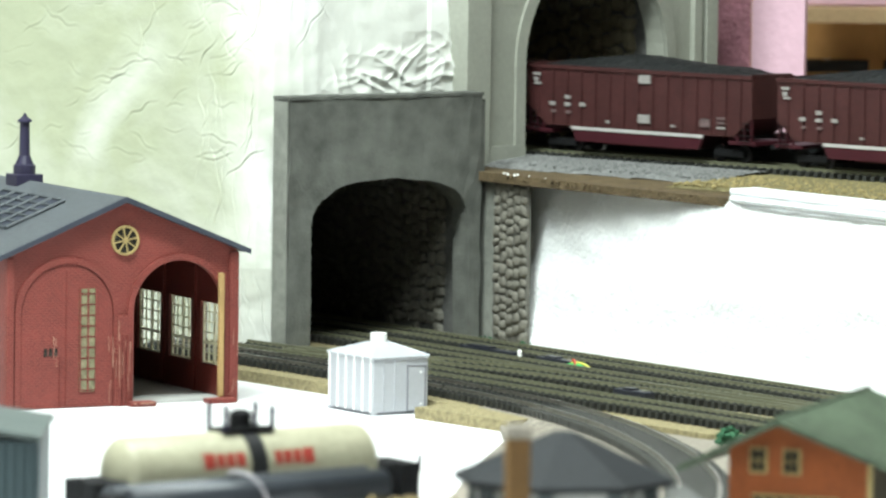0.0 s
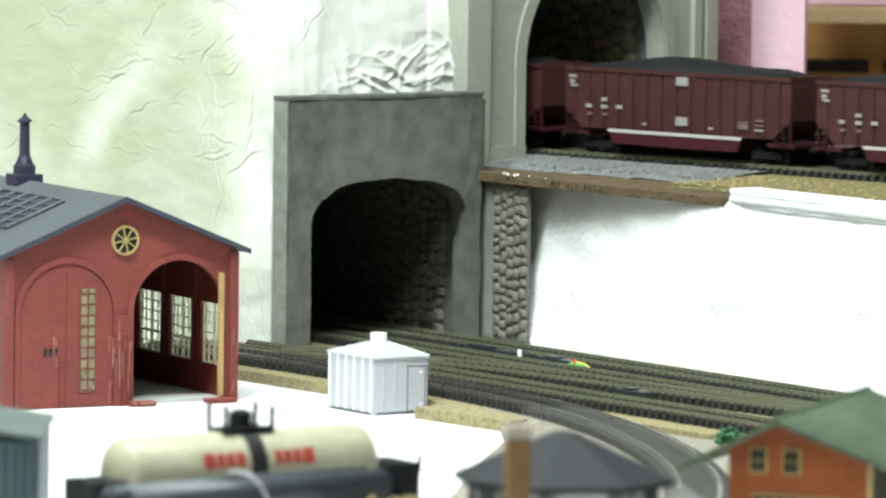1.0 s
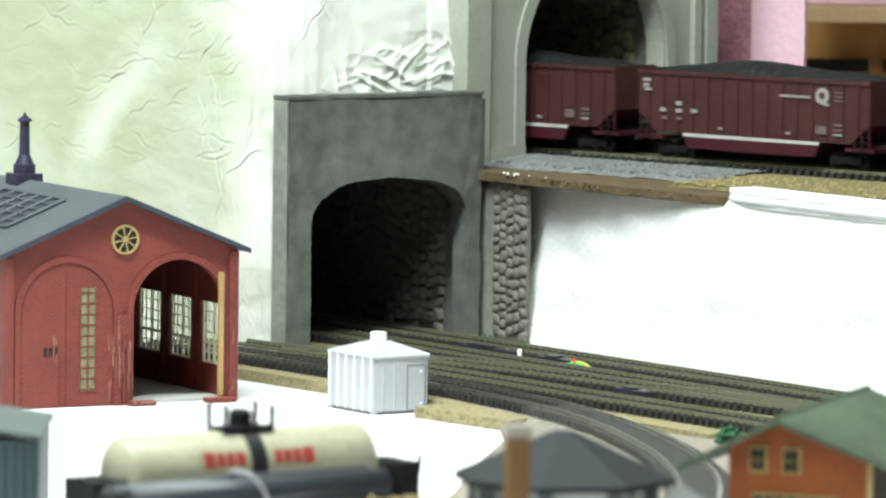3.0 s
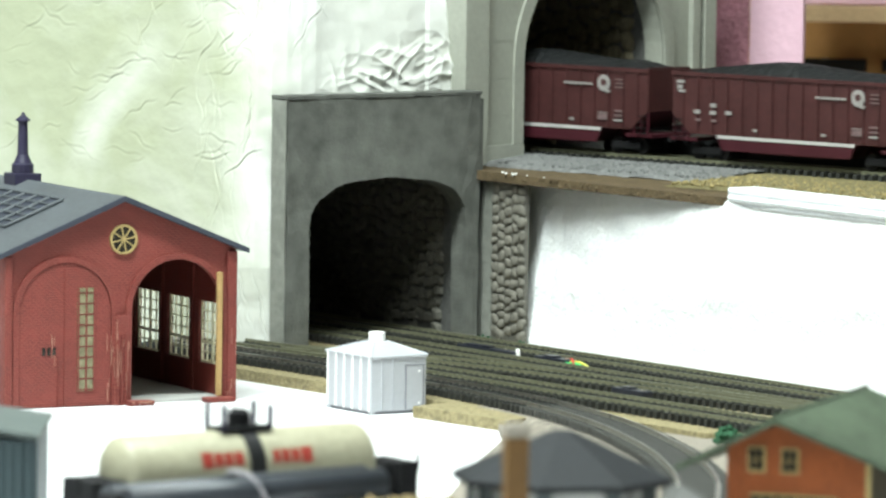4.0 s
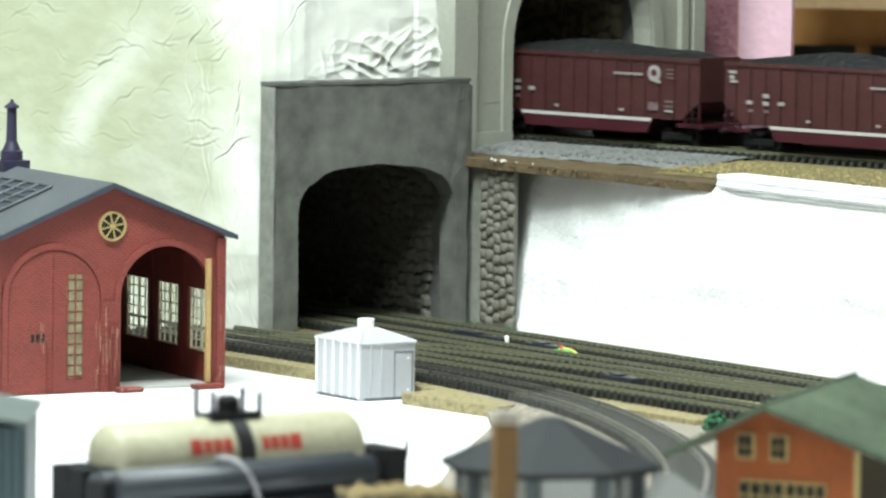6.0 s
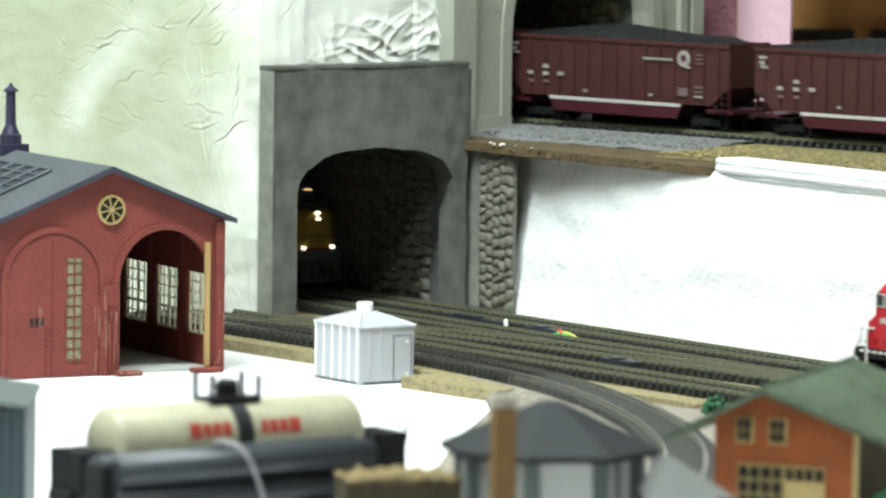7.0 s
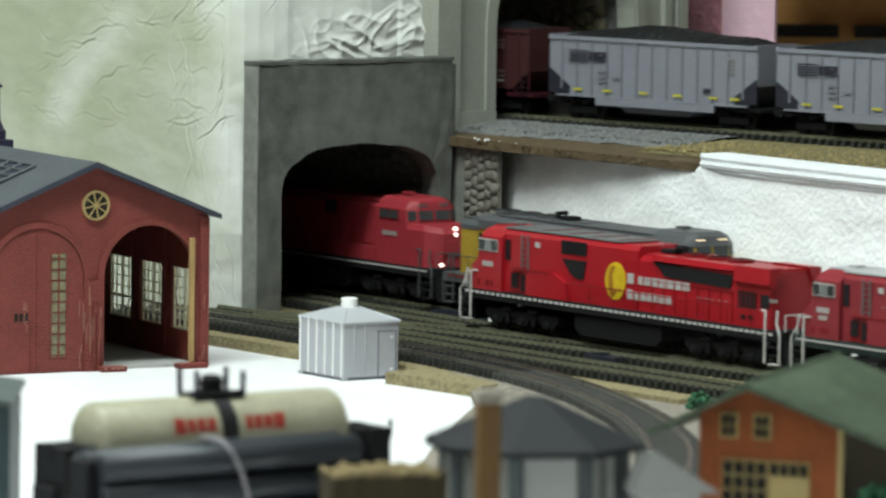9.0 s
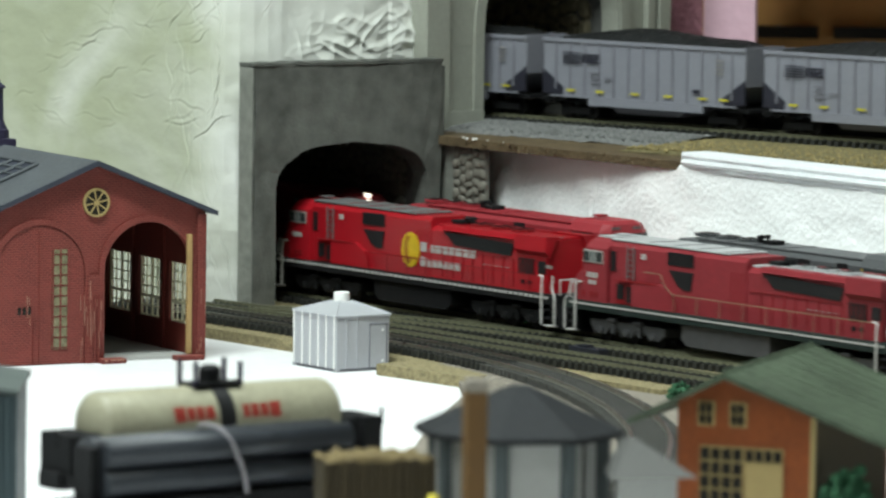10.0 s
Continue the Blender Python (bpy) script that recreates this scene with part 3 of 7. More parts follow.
    # white foam layers at the edge
    for k, (v0, z0, z1, u0) in enumerate(((0.1312, 0.0960, 0.0984, 0.223), (0.1298, 0.0986, 0.1019, 0.218), (0.1306, 0.1021, 0.1056, 0.217))):
        bm = bmesh.new()
        n = 60
        rows = []
        for i in range(n + 1):
            u = u0 + 0.9 * i / n
            jit = 0.0008 * noise.noise((u * 70, k, 0)) - min(0.006, 0.032 * (u - u0))
            if i == 0:
                jit += 0.002
            rows.append([bm.verts.new(low(v, u, z)) for v, z in ((v0 + jit, z0), (v0 + jit - 0.0006, (z0 + z1) / 2), (v0 + jit, z1), (0.150, z1), (0.150, z0))])
        for r0, r1 in zip(rows, rows[1:]):
            for j in range(5):
                bm.faces.new((r0[j], r0[(j + 1) % 5], r1[(j + 1) % 5], r1[j]))
        bm.faces.new(rows[0])
        bm.faces.new(rows[-1][::-1])
        tagged(part("foam_strip", bm, "foam_edge"), "snapped white foam board strip under the track shelf", "foam board", "foam strips")


upper_level()


def upper_portal():
    # local x = p across the face, y = into the hill, z up; face stands at q of about -0.012
    fr = UPFRAME.copy()
    o = Vector((0.027, 3.160, 0))
    fr.translation = o
    rt = root("upper_tunnel_portal", "pale grey moulded tunnel portal with round arch and pilasters", "tunnel portal", fr)
    w0, w1 = 0.031, 0.1535
    c, a, spring = (w0 + w1) / 2, (w1 - w0) / 2, 0.158
    hole = [(w0, 0.1007)] + [(c - a * math.cos(math.pi * i / 24), spring + a * math.sin(math.pi * i / 24)) for i in range(25)] + [(w1, 0.1007)]
    bm = bmesh.new()
    rows = []
    n = len(hole)
    outer = []
    for i in range(n):
        f = (i - 1) / (n - 3)
        if i == 0:
            outer.append((0.0, 0.1007))
        elif i == n - 1:
            outer.append((0.198, 0.1007))
        elif f < 0.25:
            outer.append((0.0, 0.16 + 0.11 * f / 0.25))
        elif f > 0.75:
            outer.append((0.198, 0.16 + 0.11 * (1 - f) / 0.25))
        else:
            outer.append((0.198 * (f - 0.25) / 0.5, 0.27))
    for d in (0.0, 0.0135):
        rows.append(([bm.verts.new((x, d, z)) for x, z in hole], [bm.verts.new((x, d, z)) for x, z in outer]))
    for h, ot in rows:
        for i in range(n - 1):
            bm.faces.new((h[i], h[i + 1], ot[i + 1], ot[i]))
    for k in (0, 1):
        for i in range(n - 1):
            bm.faces.new((rows[0][k][i], rows[0][k][i + 1], rows[1][k][i + 1], rows[1][k][i]))
    for i in (0, n - 1):
        bm.faces.new((rows[0][0][i], rows[0][1][i], rows[1][1][i], rows[1][0][i]))
    part("face", bm, "portal", rt)
    # raised arch ring
    bm = bmesh.new()
    ring = []
    for i in range(29):
        t = math.pi * i / 28
        ring.append([bm.verts.new((c - r * math.cos(t), d, spring + r * math.sin(t))) for r, d in ((a + 0.0004, -0.0005), (a + 0.0004, -0.0022), (a + 0.0085, -0.0022), (a + 0.0085, -0.0005))])
    for r0, r1 in zip(ring, ring[1:]):
        for j in range(4):
            bm.faces.new((r0[j], r0[(j + 1) % 4], r1[(j + 1) % 4], r1[j]))
    bm.faces.new(ring[0])
    bm.faces.new(ring[-1][::-1])
    part("arch_ring", bm, "portal", rt)
    part("arch_jamb", box(w0 - 0.0085, w0 - 0.0004, -0.0022, -0.0005, 0.1117, spring), "portal", rt)
    part("arch_jamb", box(w1 + 0.0004, w1 + 0.0085, -0.0022, -0.0005, 0.1117, spring), "portal", rt)
    # pilasters and plinths
    part("pilaster", box(-0.021, -0.001, -0.004, 0.018, 0.1007, 0.275, 0.0006), "portal", rt)
    part("pilaster", box(0.176, 0.183, -0.004, -0.0002, 0.1007, 0.27, 0.0005), "portal", rt)
    part("pilaster", box(0.187, 0.1975, -0.004, -0.0002, 0.1007, 0.27, 0.0005), "portal", rt)
    part("plinth", prism([(-0.0006, 0.1007), (-0.0006, 0.1095), (0.001, 0.1115), (0.0302, 0.1115), (0.0306, 0.1095), (0.0306, 0.1007)], -0.0028, -0.0002), "portal", rt)
    part("plinth", box(0.1525, 0.175, -0.0028, -0.0002, 0.1007, 0.111, 0.0006), "portal", rt)
    for z in (0.128, 0.149, 0.170, 0.191, 0.212, 0.233):
        part("course_joint", box(0.0012, 0.029, -0.0002, 0.0, z, z + 0.0003), "portal", rt)
    # dark lining with stones on the far side
    part("lining_wall", box(0.156, 0.164, 0.0140, 2.2, 0.1007, 0.23), "soot", rt)
    part("lining_wall", box(0.017, 0.0255, 0.0140, 2.2, 0.1007, 0.23), "soot", rt)
    part("lining_roof", box(0.017, 0.164, 0.0140, 2.2, 0.231, 0.235), "soot", rt)
    bm = bmesh.new()
    stones_on(bm, 44, 15, 0.024, 0.40, 0.104, 0.229, lambda x, ou, z: (0.1558 - ou, x, z), "dark_stone", False, 0.003)
    tagged(part("stone_facing", bm, "olive_stone", rt, "dark rough stone facing"), kind="stuff")


upper_portal()
# added black strip: stands in for the shade seen beneath the upper cars
strip = slab([upp(0.050, 0.015), upp(0.050, 1.6), upp(0.056, 1.6), upp(0.056, 0.015)], 0.1006, 0.1225)
tagged(part("track_fascia", strip, "coal"), "low black strip added as the shade seen under the upper cars", "board", kind="structure")


def hill():
    """Creased, painted plaster hillside left of and above the lower portal."""
    plan = [Vector((-0.45, 3.285, 0)), Vector((-0.30, 3.195, 0)), Vector((-0.115, 3.055, 0)), Vector((-0.0865, 3.0425, 0)), low(0.02, -0.016), low(0.126, -0.024), Vector((0.0135, 3.155, 0))]
    seg = [(plan[i + 1] - plan[i]).length for i in range(len(plan) - 1)]
    total = sum(seg)
    start = sum(seg[:3])
    nx, nz, top = 660, 400, 0.285

    def along(s):
        s = min(max(s, 0), total)
        for i, L in enumerate(seg):
            if s <= L or i == len(seg) - 1:
                return plan[i].lerp(plan[i + 1], min(1, s / L))
            s -= L
    ss = np.concatenate((np.linspace(0, start - 0.20, 60, endpoint=False), np.linspace(start - 0.20, total, nx - 59)))
    zz = np.linspace(0, top, nz + 1)
    S, Z = np.meshgrid(ss, zz, indexing="ij")
    out = np.zeros_like(S)
    # broad swells and crumpled folds
    for i, s_ in enumerate(ss):
        near = min(1.0, max(0.0, (s_ - start - 0.030) / 0.05))
        fade = min(1.0, max(0.1, abs(s_ - start) / 0.08))
        for j, z_ in enumerate(zz):
            big = noise.noise(Vector((s_ * 7, z_ * 8, 9)))
            o = 0.008 * big * fade + 0.0005 * noise.noise(Vector((s_ * 60, z_ * 110, 12)))
            env = near * max(0.0, 1 - abs(z_ - 0.150 - 0.12 * (s_ - start - 0.06)) / 0.024)
            if env > 0:
                w = noise.noise_vector(Vector((s_ * 40, z_ * 40, 2))) * 0.35
                r1 = 1 - abs(noise.noise(Vector((s_ * 36 + z_ * 42 + w.x * 2.2, z_ * 66 + w.y * 2.2, 3)))) * 1.6
                r2 = 1 - abs(noise.noise(Vector((s_ * 72 - z_ * 50 + w.y * 2, z_ * 105 + w.x * 2, 17)))) * 1.6
                o += env * (0.0036 * max(0.0, r1) ** 4 + 0.0018 * max(0.0, r2) ** 4 - 0.002)
            out[i, j] = o
    # trowel strokes: a thin groove with a raised lip
    rng = random.Random(4)
    strokes = []
    for _ in range(75):
        strokes.append((rng.uniform(start - 0.26, start - 0.01), rng.uniform(0.10, 0.20), rng.uniform(-0.6, 0.6), rng.uniform(0.005, 0.018)))
    for _ in range(34):
        strokes.append((rng.uniform(start - 0.10, start + 0.03), rng.uniform(0.165, 0.215), rng.uniform(0.7, 2.2), rng.uniform(0.008, 0.026)))
    for _ in range(26):
        strokes.append((rng.uniform(start - 0.05, start - 0.004), rng.uniform(0.02, 0.15), rng.uniform(1.2, 1.9), rng.uniform(0.008, 0.03)))
    for s0, z0, ang, L in strokes:
        bend, deep, wide = rng.uniform(-14, 14), rng.uniform(0.25, 0.8), rng.uniform(0.00042, 0.00075)
        ca, sa = math.cos(ang), math.sin(ang)
        a = (S - s0) * ca + (Z - z0) * sa
        b = -(S - s0) * sa + (Z - z0) * ca - bend * a * a + 0.0009 * np.sin(a * rng.uniform(250, 520) + rng.uniform(0, 6))
        taper = np.clip(1 - (a / L) ** 2, 0, 1)
        out += deep * taper * (0.0008 * np.exp(-((b - 1.5 * wide) / (1.3 * wide)) ** 2) - 0.0012 * np.exp(-(b / wide) ** 2))
    bm = bmesh.new()
    gridv = []
    for i, s_ in enumerate(ss):
        b = sum((along(s_ + k * 0.011) for k in range(-3, 4)), Vector((0, 0, 0))) / 7 if 0.04 < s_ < total - 0.04 else along(s_)
        gridv.append([bm.verts.new((b.x + out[i, j] * 0.2, b.y - out[i, j] + 0.17 * max(0, z_ - 0.05), z_)) for j, z_ in enumerate(zz)])
    for i in range(nx):
        for j in range(nz):
            if (ss[i] + ss[i + 1]) / 2 > start + 0.004 and zz[j + 1] < 0.138:
                continue
            bm.faces.new((gridv[i][j], gridv[i][j + 1], gridv[i + 1][j + 1], gridv[i + 1][j]))
    for v in [v for v in bm.verts if not v.link_faces]:
        bm.verts.remove(v)
    tagged(part("hillside", bm, "plaster", smooth=True), "creased plaster hillside painted white and pale olive", "hillside", kind="structure")
    lid = [(-0.45, 3.315), (-0.30, 3.22), (-0.09, 3.10), (0.02, 3.19), (0.16, 3.33), (-0.2, 3.9), (-1.0, 4.9), (-1.7, 5.3), (-1.8, 4.4)]
    tagged(part("hill_cover", slab(lid, 0.285, 0.29), "white_board"), "white board covering the hidden tracks", "cover", kind="structure")


hill()


def background():
    d = root("pink_foam_board", "upright pink insulation foam board with a torn edge", "foam board", pose(0, 0, 0))
    part("torn_side", prism([(0.163, 3.375), (0.186, 3.362), (0.188, 3.40), (0.165, 3.41)], 0.1007, 0.36, axis="z"), "pink_dark", d, "torn dark pink foam edge")
    part("board", prism([(0.1865, 3.361), (0.217, 3.345), (0.222, 3.40), (0.189, 3.41)], 0.1007, 0.36, axis="z"), "pink", d)
    tagged(part("foam_sheet", box(0.218, 0.9, 3.60, 3.63, 0.1768, 0.36, 0.001), "pink"), "pale pink foam sheet above the wooden beam", "foam board")
    tagged(part("wooden_beam", box(0.17, 0.95, 3.58, 3.64, 0.1660, 0.1762, 0.001), "pine"), "pale pine beam across the back", "beam")
    tagged(part("wood_panel", box(0.05, 1.3, 3.70, 3.72, 0.0, 0.36), "panel"), "orange-brown varnished wood panel behind the layout", "panel", kind="structure")
    # dark strips on the uncut panel give the shade of open slots
    sh = root("dark_shelf_gap", "dark strips painted as shaded slots in the wooden back panel", "shelf", pose(0, 0, 0))
    part("slot", box(0.2225, 0.2818, 3.690, 3.699, 0.1293, 0.1376), "window_dark", sh)
    part("slot", box(0.292, 0.40, 3.690, 3.699, 0.1293, 0.1376), "window_dark", sh)


background()


# ---- tracks ----
def track(name, label, pts, z_tie, tie_span, bed=None, bed_w=0.021, steel="rail", spacing=0.0057, far="tie"):
    """Sleepers and two rails along a plan line. pts: a dense list of plan places; tie_span: (from, to) in metres along it for single sleepers."""
    tr = root(name, label, "railway track", pose(0, 0, 0), "railway tracks")
    cum = [0.0]
    for a, b in zip(pts, pts[1:]):
        cum.append(cum[-1] + (b - a).length)

    def at(s):
        for i in range(len(pts) - 1):
            if s <= cum[i + 1] or i == len(pts) - 2:
                t = (s - cum[i]) / (cum[i + 1] - cum[i])
                return pts[i].lerp(pts[i + 1], t), (pts[i + 1] - pts[i]).normalized()
    dirs = []
    for i in range(len(pts)):
        d = (pts[min(i + 1, len(pts) - 1)] - pts[max(i - 1, 0)]).normalized()
        dirs.append((d, Vector((-d.y, d.x, 0))))
    for side in (-1, 1):
        bm = bmesh.new()
        prof = ((-0.0011, 0.0), (-0.0011, 0.0003), (-0.00035, 0.0005), (-0.00045, 0.0014), (-0.0005, 0.0019), (0.0005, 0.0019), (0.00045, 0.0014), (0.00035, 0.0005), (0.0011, 0.0003), (0.0011, 0.0))
        rows = []
        for p, (d, nrm) in zip(pts, dirs):
            rows.append([bm.verts.new(p + nrm * (side * 0.00885 + x) + Vector((0, 0, z_tie + z))) for x, z in prof])
        for r0, r1 in zip(rows, rows[1:]):
            for j in range(len(prof)):
                bm.faces.new((r0[j], r0[(j + 1) % len(prof)], r1[(j + 1) % len(prof)], r1[j]))
        part("rail", bm, steel, tr, smooth=False)
    n = int(cum[-1] / spacing)
    rest = bmesh.new()
    proto = None
    for k in range(n):
        s = (k + 0.5) * spacing
        c, d = at(s)
        m = Matrix(((d.x, -d.y, 0, c.x), (d.y, d.x, 0, c.y), (0, 0, 1, z_tie), (0, 0, 0, 1))) @ pose(random.uniform(-2e-4, 2e-4), random.uniform(-3e-4, 3e-4), 0, 0, 0, random.uniform(-1, 1))
        if tie_span[0] <= s <= tie_span[1]:
            if proto is None:
                bm = box(-0.0013, 0.0013, -0.0150, 0.0150, -0.0034, 0.0)
                for y in (-0.0105, -0.0072, 0.0072, 0.0105):
                    box(-0.0009, 0.0009, y - 0.0006, y + 0.0006, 0.0001, 0.0006, 0.0, bm)
                ob = part("sleeper", bm, "tie", tr)
                proto = ob.data
            else:
                ob = new("sleeper", proto)
                ob.parent = tr
            ob.matrix_basis = m
        else:
            box(-0.0015, 0.0015, -0.0150, 0.0150, -0.0031, 0.0, 0.0, rest, m)
    if len(rest.verts):
        part("sleeper_strip", rest, far, tr)["kind"] = "stuff"
    else:
        rest.free()
    return tr


def straight(a, b, n=2):
    return [a.lerp(b, i / (n - 1)) for i in range(n)]


def smooth_path(ctrl, n=14):
    out = []
    c = [ctrl[0] * 2 - ctrl[1]] + ctrl + [ctrl[-1] * 2 - ctrl[-2]]
    for i in range(1, len(c) - 2):
        for k in range(n):
            t = k / n
            p0, p1, p2, p3 = c[i - 1], c[i], c[i + 1], c[i + 2]
            out.append(0.5 * ((2 * p1) + (p2 - p0) * t + (2 * p0 - 5 * p1 + 4 * p2 - p3) * t * t + (3 * p1 - p0 - 3 * p2 + p3) * t ** 3))
    return out + [ctrl[-1]]


V_UP, V_CP = 0.1005, 0.0575
Z_TIE = RAIL - 0.0019


def yard():
    bed = [low(-0.070, -0.03), low(-0.072, 0.065), low(-0.070, 0.14), low(-0.068, 0.247), low(-0.093, 0.252), low(-0.0905, 0.29), low(-0.088, 0.325), low(-0.060, 0.318), low(-0.0385, 0.332), low(-0.0365, 0.4145), low(-0.024, 0.42), low(-0.024, 2.3), low(0.1255, 2.3), low(0.1255, 0.0), low(0.119, -0.02), low(0.119, -2.3), low(0.006, -2.3), low(0.006, -0.03), low(-0.002, -0.03), low(-0.01, -0.06), low(-0.05, -0.06)]
    bm = slab(bed, 0.0, 0.0058)
    tagged(part("cork_roadbed", bm, "cork"), "tan cork roadbed sheet under the yard tracks", "roadbed", kind="structure")
    for v0, u0, u1 in ((V_UP, -0.3, 1.4), (V_CP, -0.3, 1.4), (-0.008, 0.10, 1.2)):
        strip = [low(v0 - 0.0096, u0), low(v0 - 0.0096, u1), low(v0 + 0.0096, u1), low(v0 + 0.0096, u0)]
        tagged(part("track_bed_strip", slab(strip, 0.0059, 0.0074), "olive_bed"), "olive-brown weathered bed between the sleepers", "roadbed", kind="structure")
    dirt = [low(-0.0885, 0.318), low(-0.1215, 0.368), low(-0.20, 0.45), low(-0.33, 0.60), low(-0.30, 0.80), low(-0.05, 0.80), low(-0.025, 0.43), low(-0.036, 0.41), low(-0.041, 0.335), low(-0.06, 0.321)]
    tagged(part("dirt_patch", slab(dirt, 0.0, 0.0032), "dirt"), "sandy dirt ground beside the curved track", "ground", kind="structure")
    curve = [low(-0.0475, 0.27), low(-0.056, 0.325), low(-0.074, 0.39), low(-0.101, 0.455), low(-0.134, 0.52), low(-0.190, 0.605), low(-0.28, 0.70), low(-0.40, 0.76)]
    gb = smooth_path(curve, 8)
    bm = bmesh.new()
    rows = []
    for i, p in enumerate(gb):
        d = (gb[min(i + 1, len(gb) - 1)] - gb[max(i - 1, 0)]).normalized()
        nrm = Vector((-d.y, d.x, 0))
        rows.append([bm.verts.new(p + nrm * x + Vector((0, 0, z))) for x, z in ((-0.023, 0.0034), (-0.017, 0.0060), (0.017, 0.0060), (0.023, 0.0034))])
    for r0, r1 in zip(rows, rows[1:]):
        for j in range(3):
            bm.faces.new((r0[j], r0[j + 1], r1[j + 1], r1[j]))
    tagged(part("grey_roadbed", bm, "grey_bed"), "grey ballast shoulder of the curved track", "roadbed", kind="structure")
    track("main_track", "weathered track leading out of the tunnel beside the white wall", straight(low(V_UP, -2.2), low(V_UP, 2.2), 8), Z_TIE, (2.16, 2.66))
    track("main_track", "weathered second track leading out of the tunnel", straight(low(V_CP, -2.2), low(V_CP, 2.2), 8), Z_TIE, (2.16, 2.72))
    third = smooth_path([low(-0.020, -0.04), low(-0.0175, 0.0), low(-0.013, 0.06), low(-0.009, 0.12), low(-0.008, 0.20), low(-0.008, 0.30), low(-0.006, 0.42), low(-0.005, 1.2)], 10)
    track("yard_track", "dark weathered yard track in the middle of the yard", third, Z_TIE, (0.0, 0.62))
    fourth = smooth_path([low(-0.0475, -0.05), low(-0.0455, 0.04), low(-0.0435, 0.12), low(-0.0425, 0.20)] + curve, 8)
    track("curved_track", "curved siding track leaving the yard", fourth, Z_TIE, (0.0, 0.36), steel="rail_steel", far="grey_tie")
    # diverging turnout tracks
    cross = smooth_path([low(-0.010, 0.02), low(0.006, 0.06), low(0.0265, 0.116), low(0.0405, 0.218), low(0.0535, 0.386), low(V_CP, 0.46)], 8)
    track("crossover_track", "diverging turnout track joining two yard tracks", cross, Z_TIE - 0.0004, (0.09, 0.42))
    up = track("upper_track", "dark track on the upper shelf", straight(upp(0.013, -2.3), upp(0.013, 2.5), 8), UPRAIL - 0.0019, (2.2, 2.75))


yard()


# ---- things in the yard ----
def point_motors():
    def motor(u, v, L, nm, label):
        t = root(nm, label, "switch machine", frame_at(low(v, u), -54.5, 0.0059))
        part("case", box(0, L, -0.0035, 0.0035, 0, 0.0056, 0.0006), "switch", t)
        part("cover", box(0.006, L * 0.55, -0.0028, 0.0028, 0.0057, 0.0066, 0.0006), "switch", t)
        part("screw", tube((L * 0.8, 0, 0.0056), (L * 0.8, 0, 0.0063), 0.0009), "rail_steel", t)
        return t
    motor(0.055, 0.0785, 0.050, "switch_machine", "black switch machine lying between the main tracks")
    motor(0.125, 0.079, 0.030, "switch_machine", "small black switch machine between the main tracks")
    motor(0.27, 0.0205, 0.026, "switch_machine", "black switch machine beside the crossover")
    t = root("white_peg", "small white plastic peg standing by the switch", "peg", frame_at(low(0.0795, 0.105), 0, 0.0058))
    part("peg", lathe([(0, 0.0013), (0.0062, 0.0013), (0.0072, 0.0007)], (0, 0, 0), (0, 0, 1), 10), "white_paint", t)
    for k, (m, nm) in enumerate((("wire_green", "green_wire"), ("wire_yellow", "yellow_wire"), ("wire_red", "red_wire"))):
        pts = []
        for i in range(13):
            f = i / 12
            L = (0.034, 0.034, 0.016)[k]
            pts.append(low(0.076 - 0.009 * f * f + k * 0.0022 - 0.002 * math.sin(f * 3), 0.150 + L * f, 0.0090 + k * 0.0007 + 0.0020 * math.sin(math.pi * f)))
        tagged(part(nm, wire(pts, 0.0007), m, smooth=True), "loose " + nm.replace("_", " ") + " bent over the track", "wire", "loose wires")
    for v, u in ((0.138 - 0.014, 0.012), (0.123, 0.05)):
        bm = bmesh.new()
        for i in range(26):
            c = low(v + random.uniform(-0.002, 0.002), u + random.uniform(-0.006, 0.006), 0.0075 + random.uniform(0, 0.0025))
            bmesh.ops.create_icosphere(bm, subdivisions=1, radius=random.uniform(0.0004, 0.001), matrix=Matrix.Translation(c) @ Matrix.Diagonal((1, 1, 0.5, 1)))
        tagged(part("moss_tuft", bm, "green"), "small tuft of green scatter moss", "moss", "moss tufts")


point_motors()


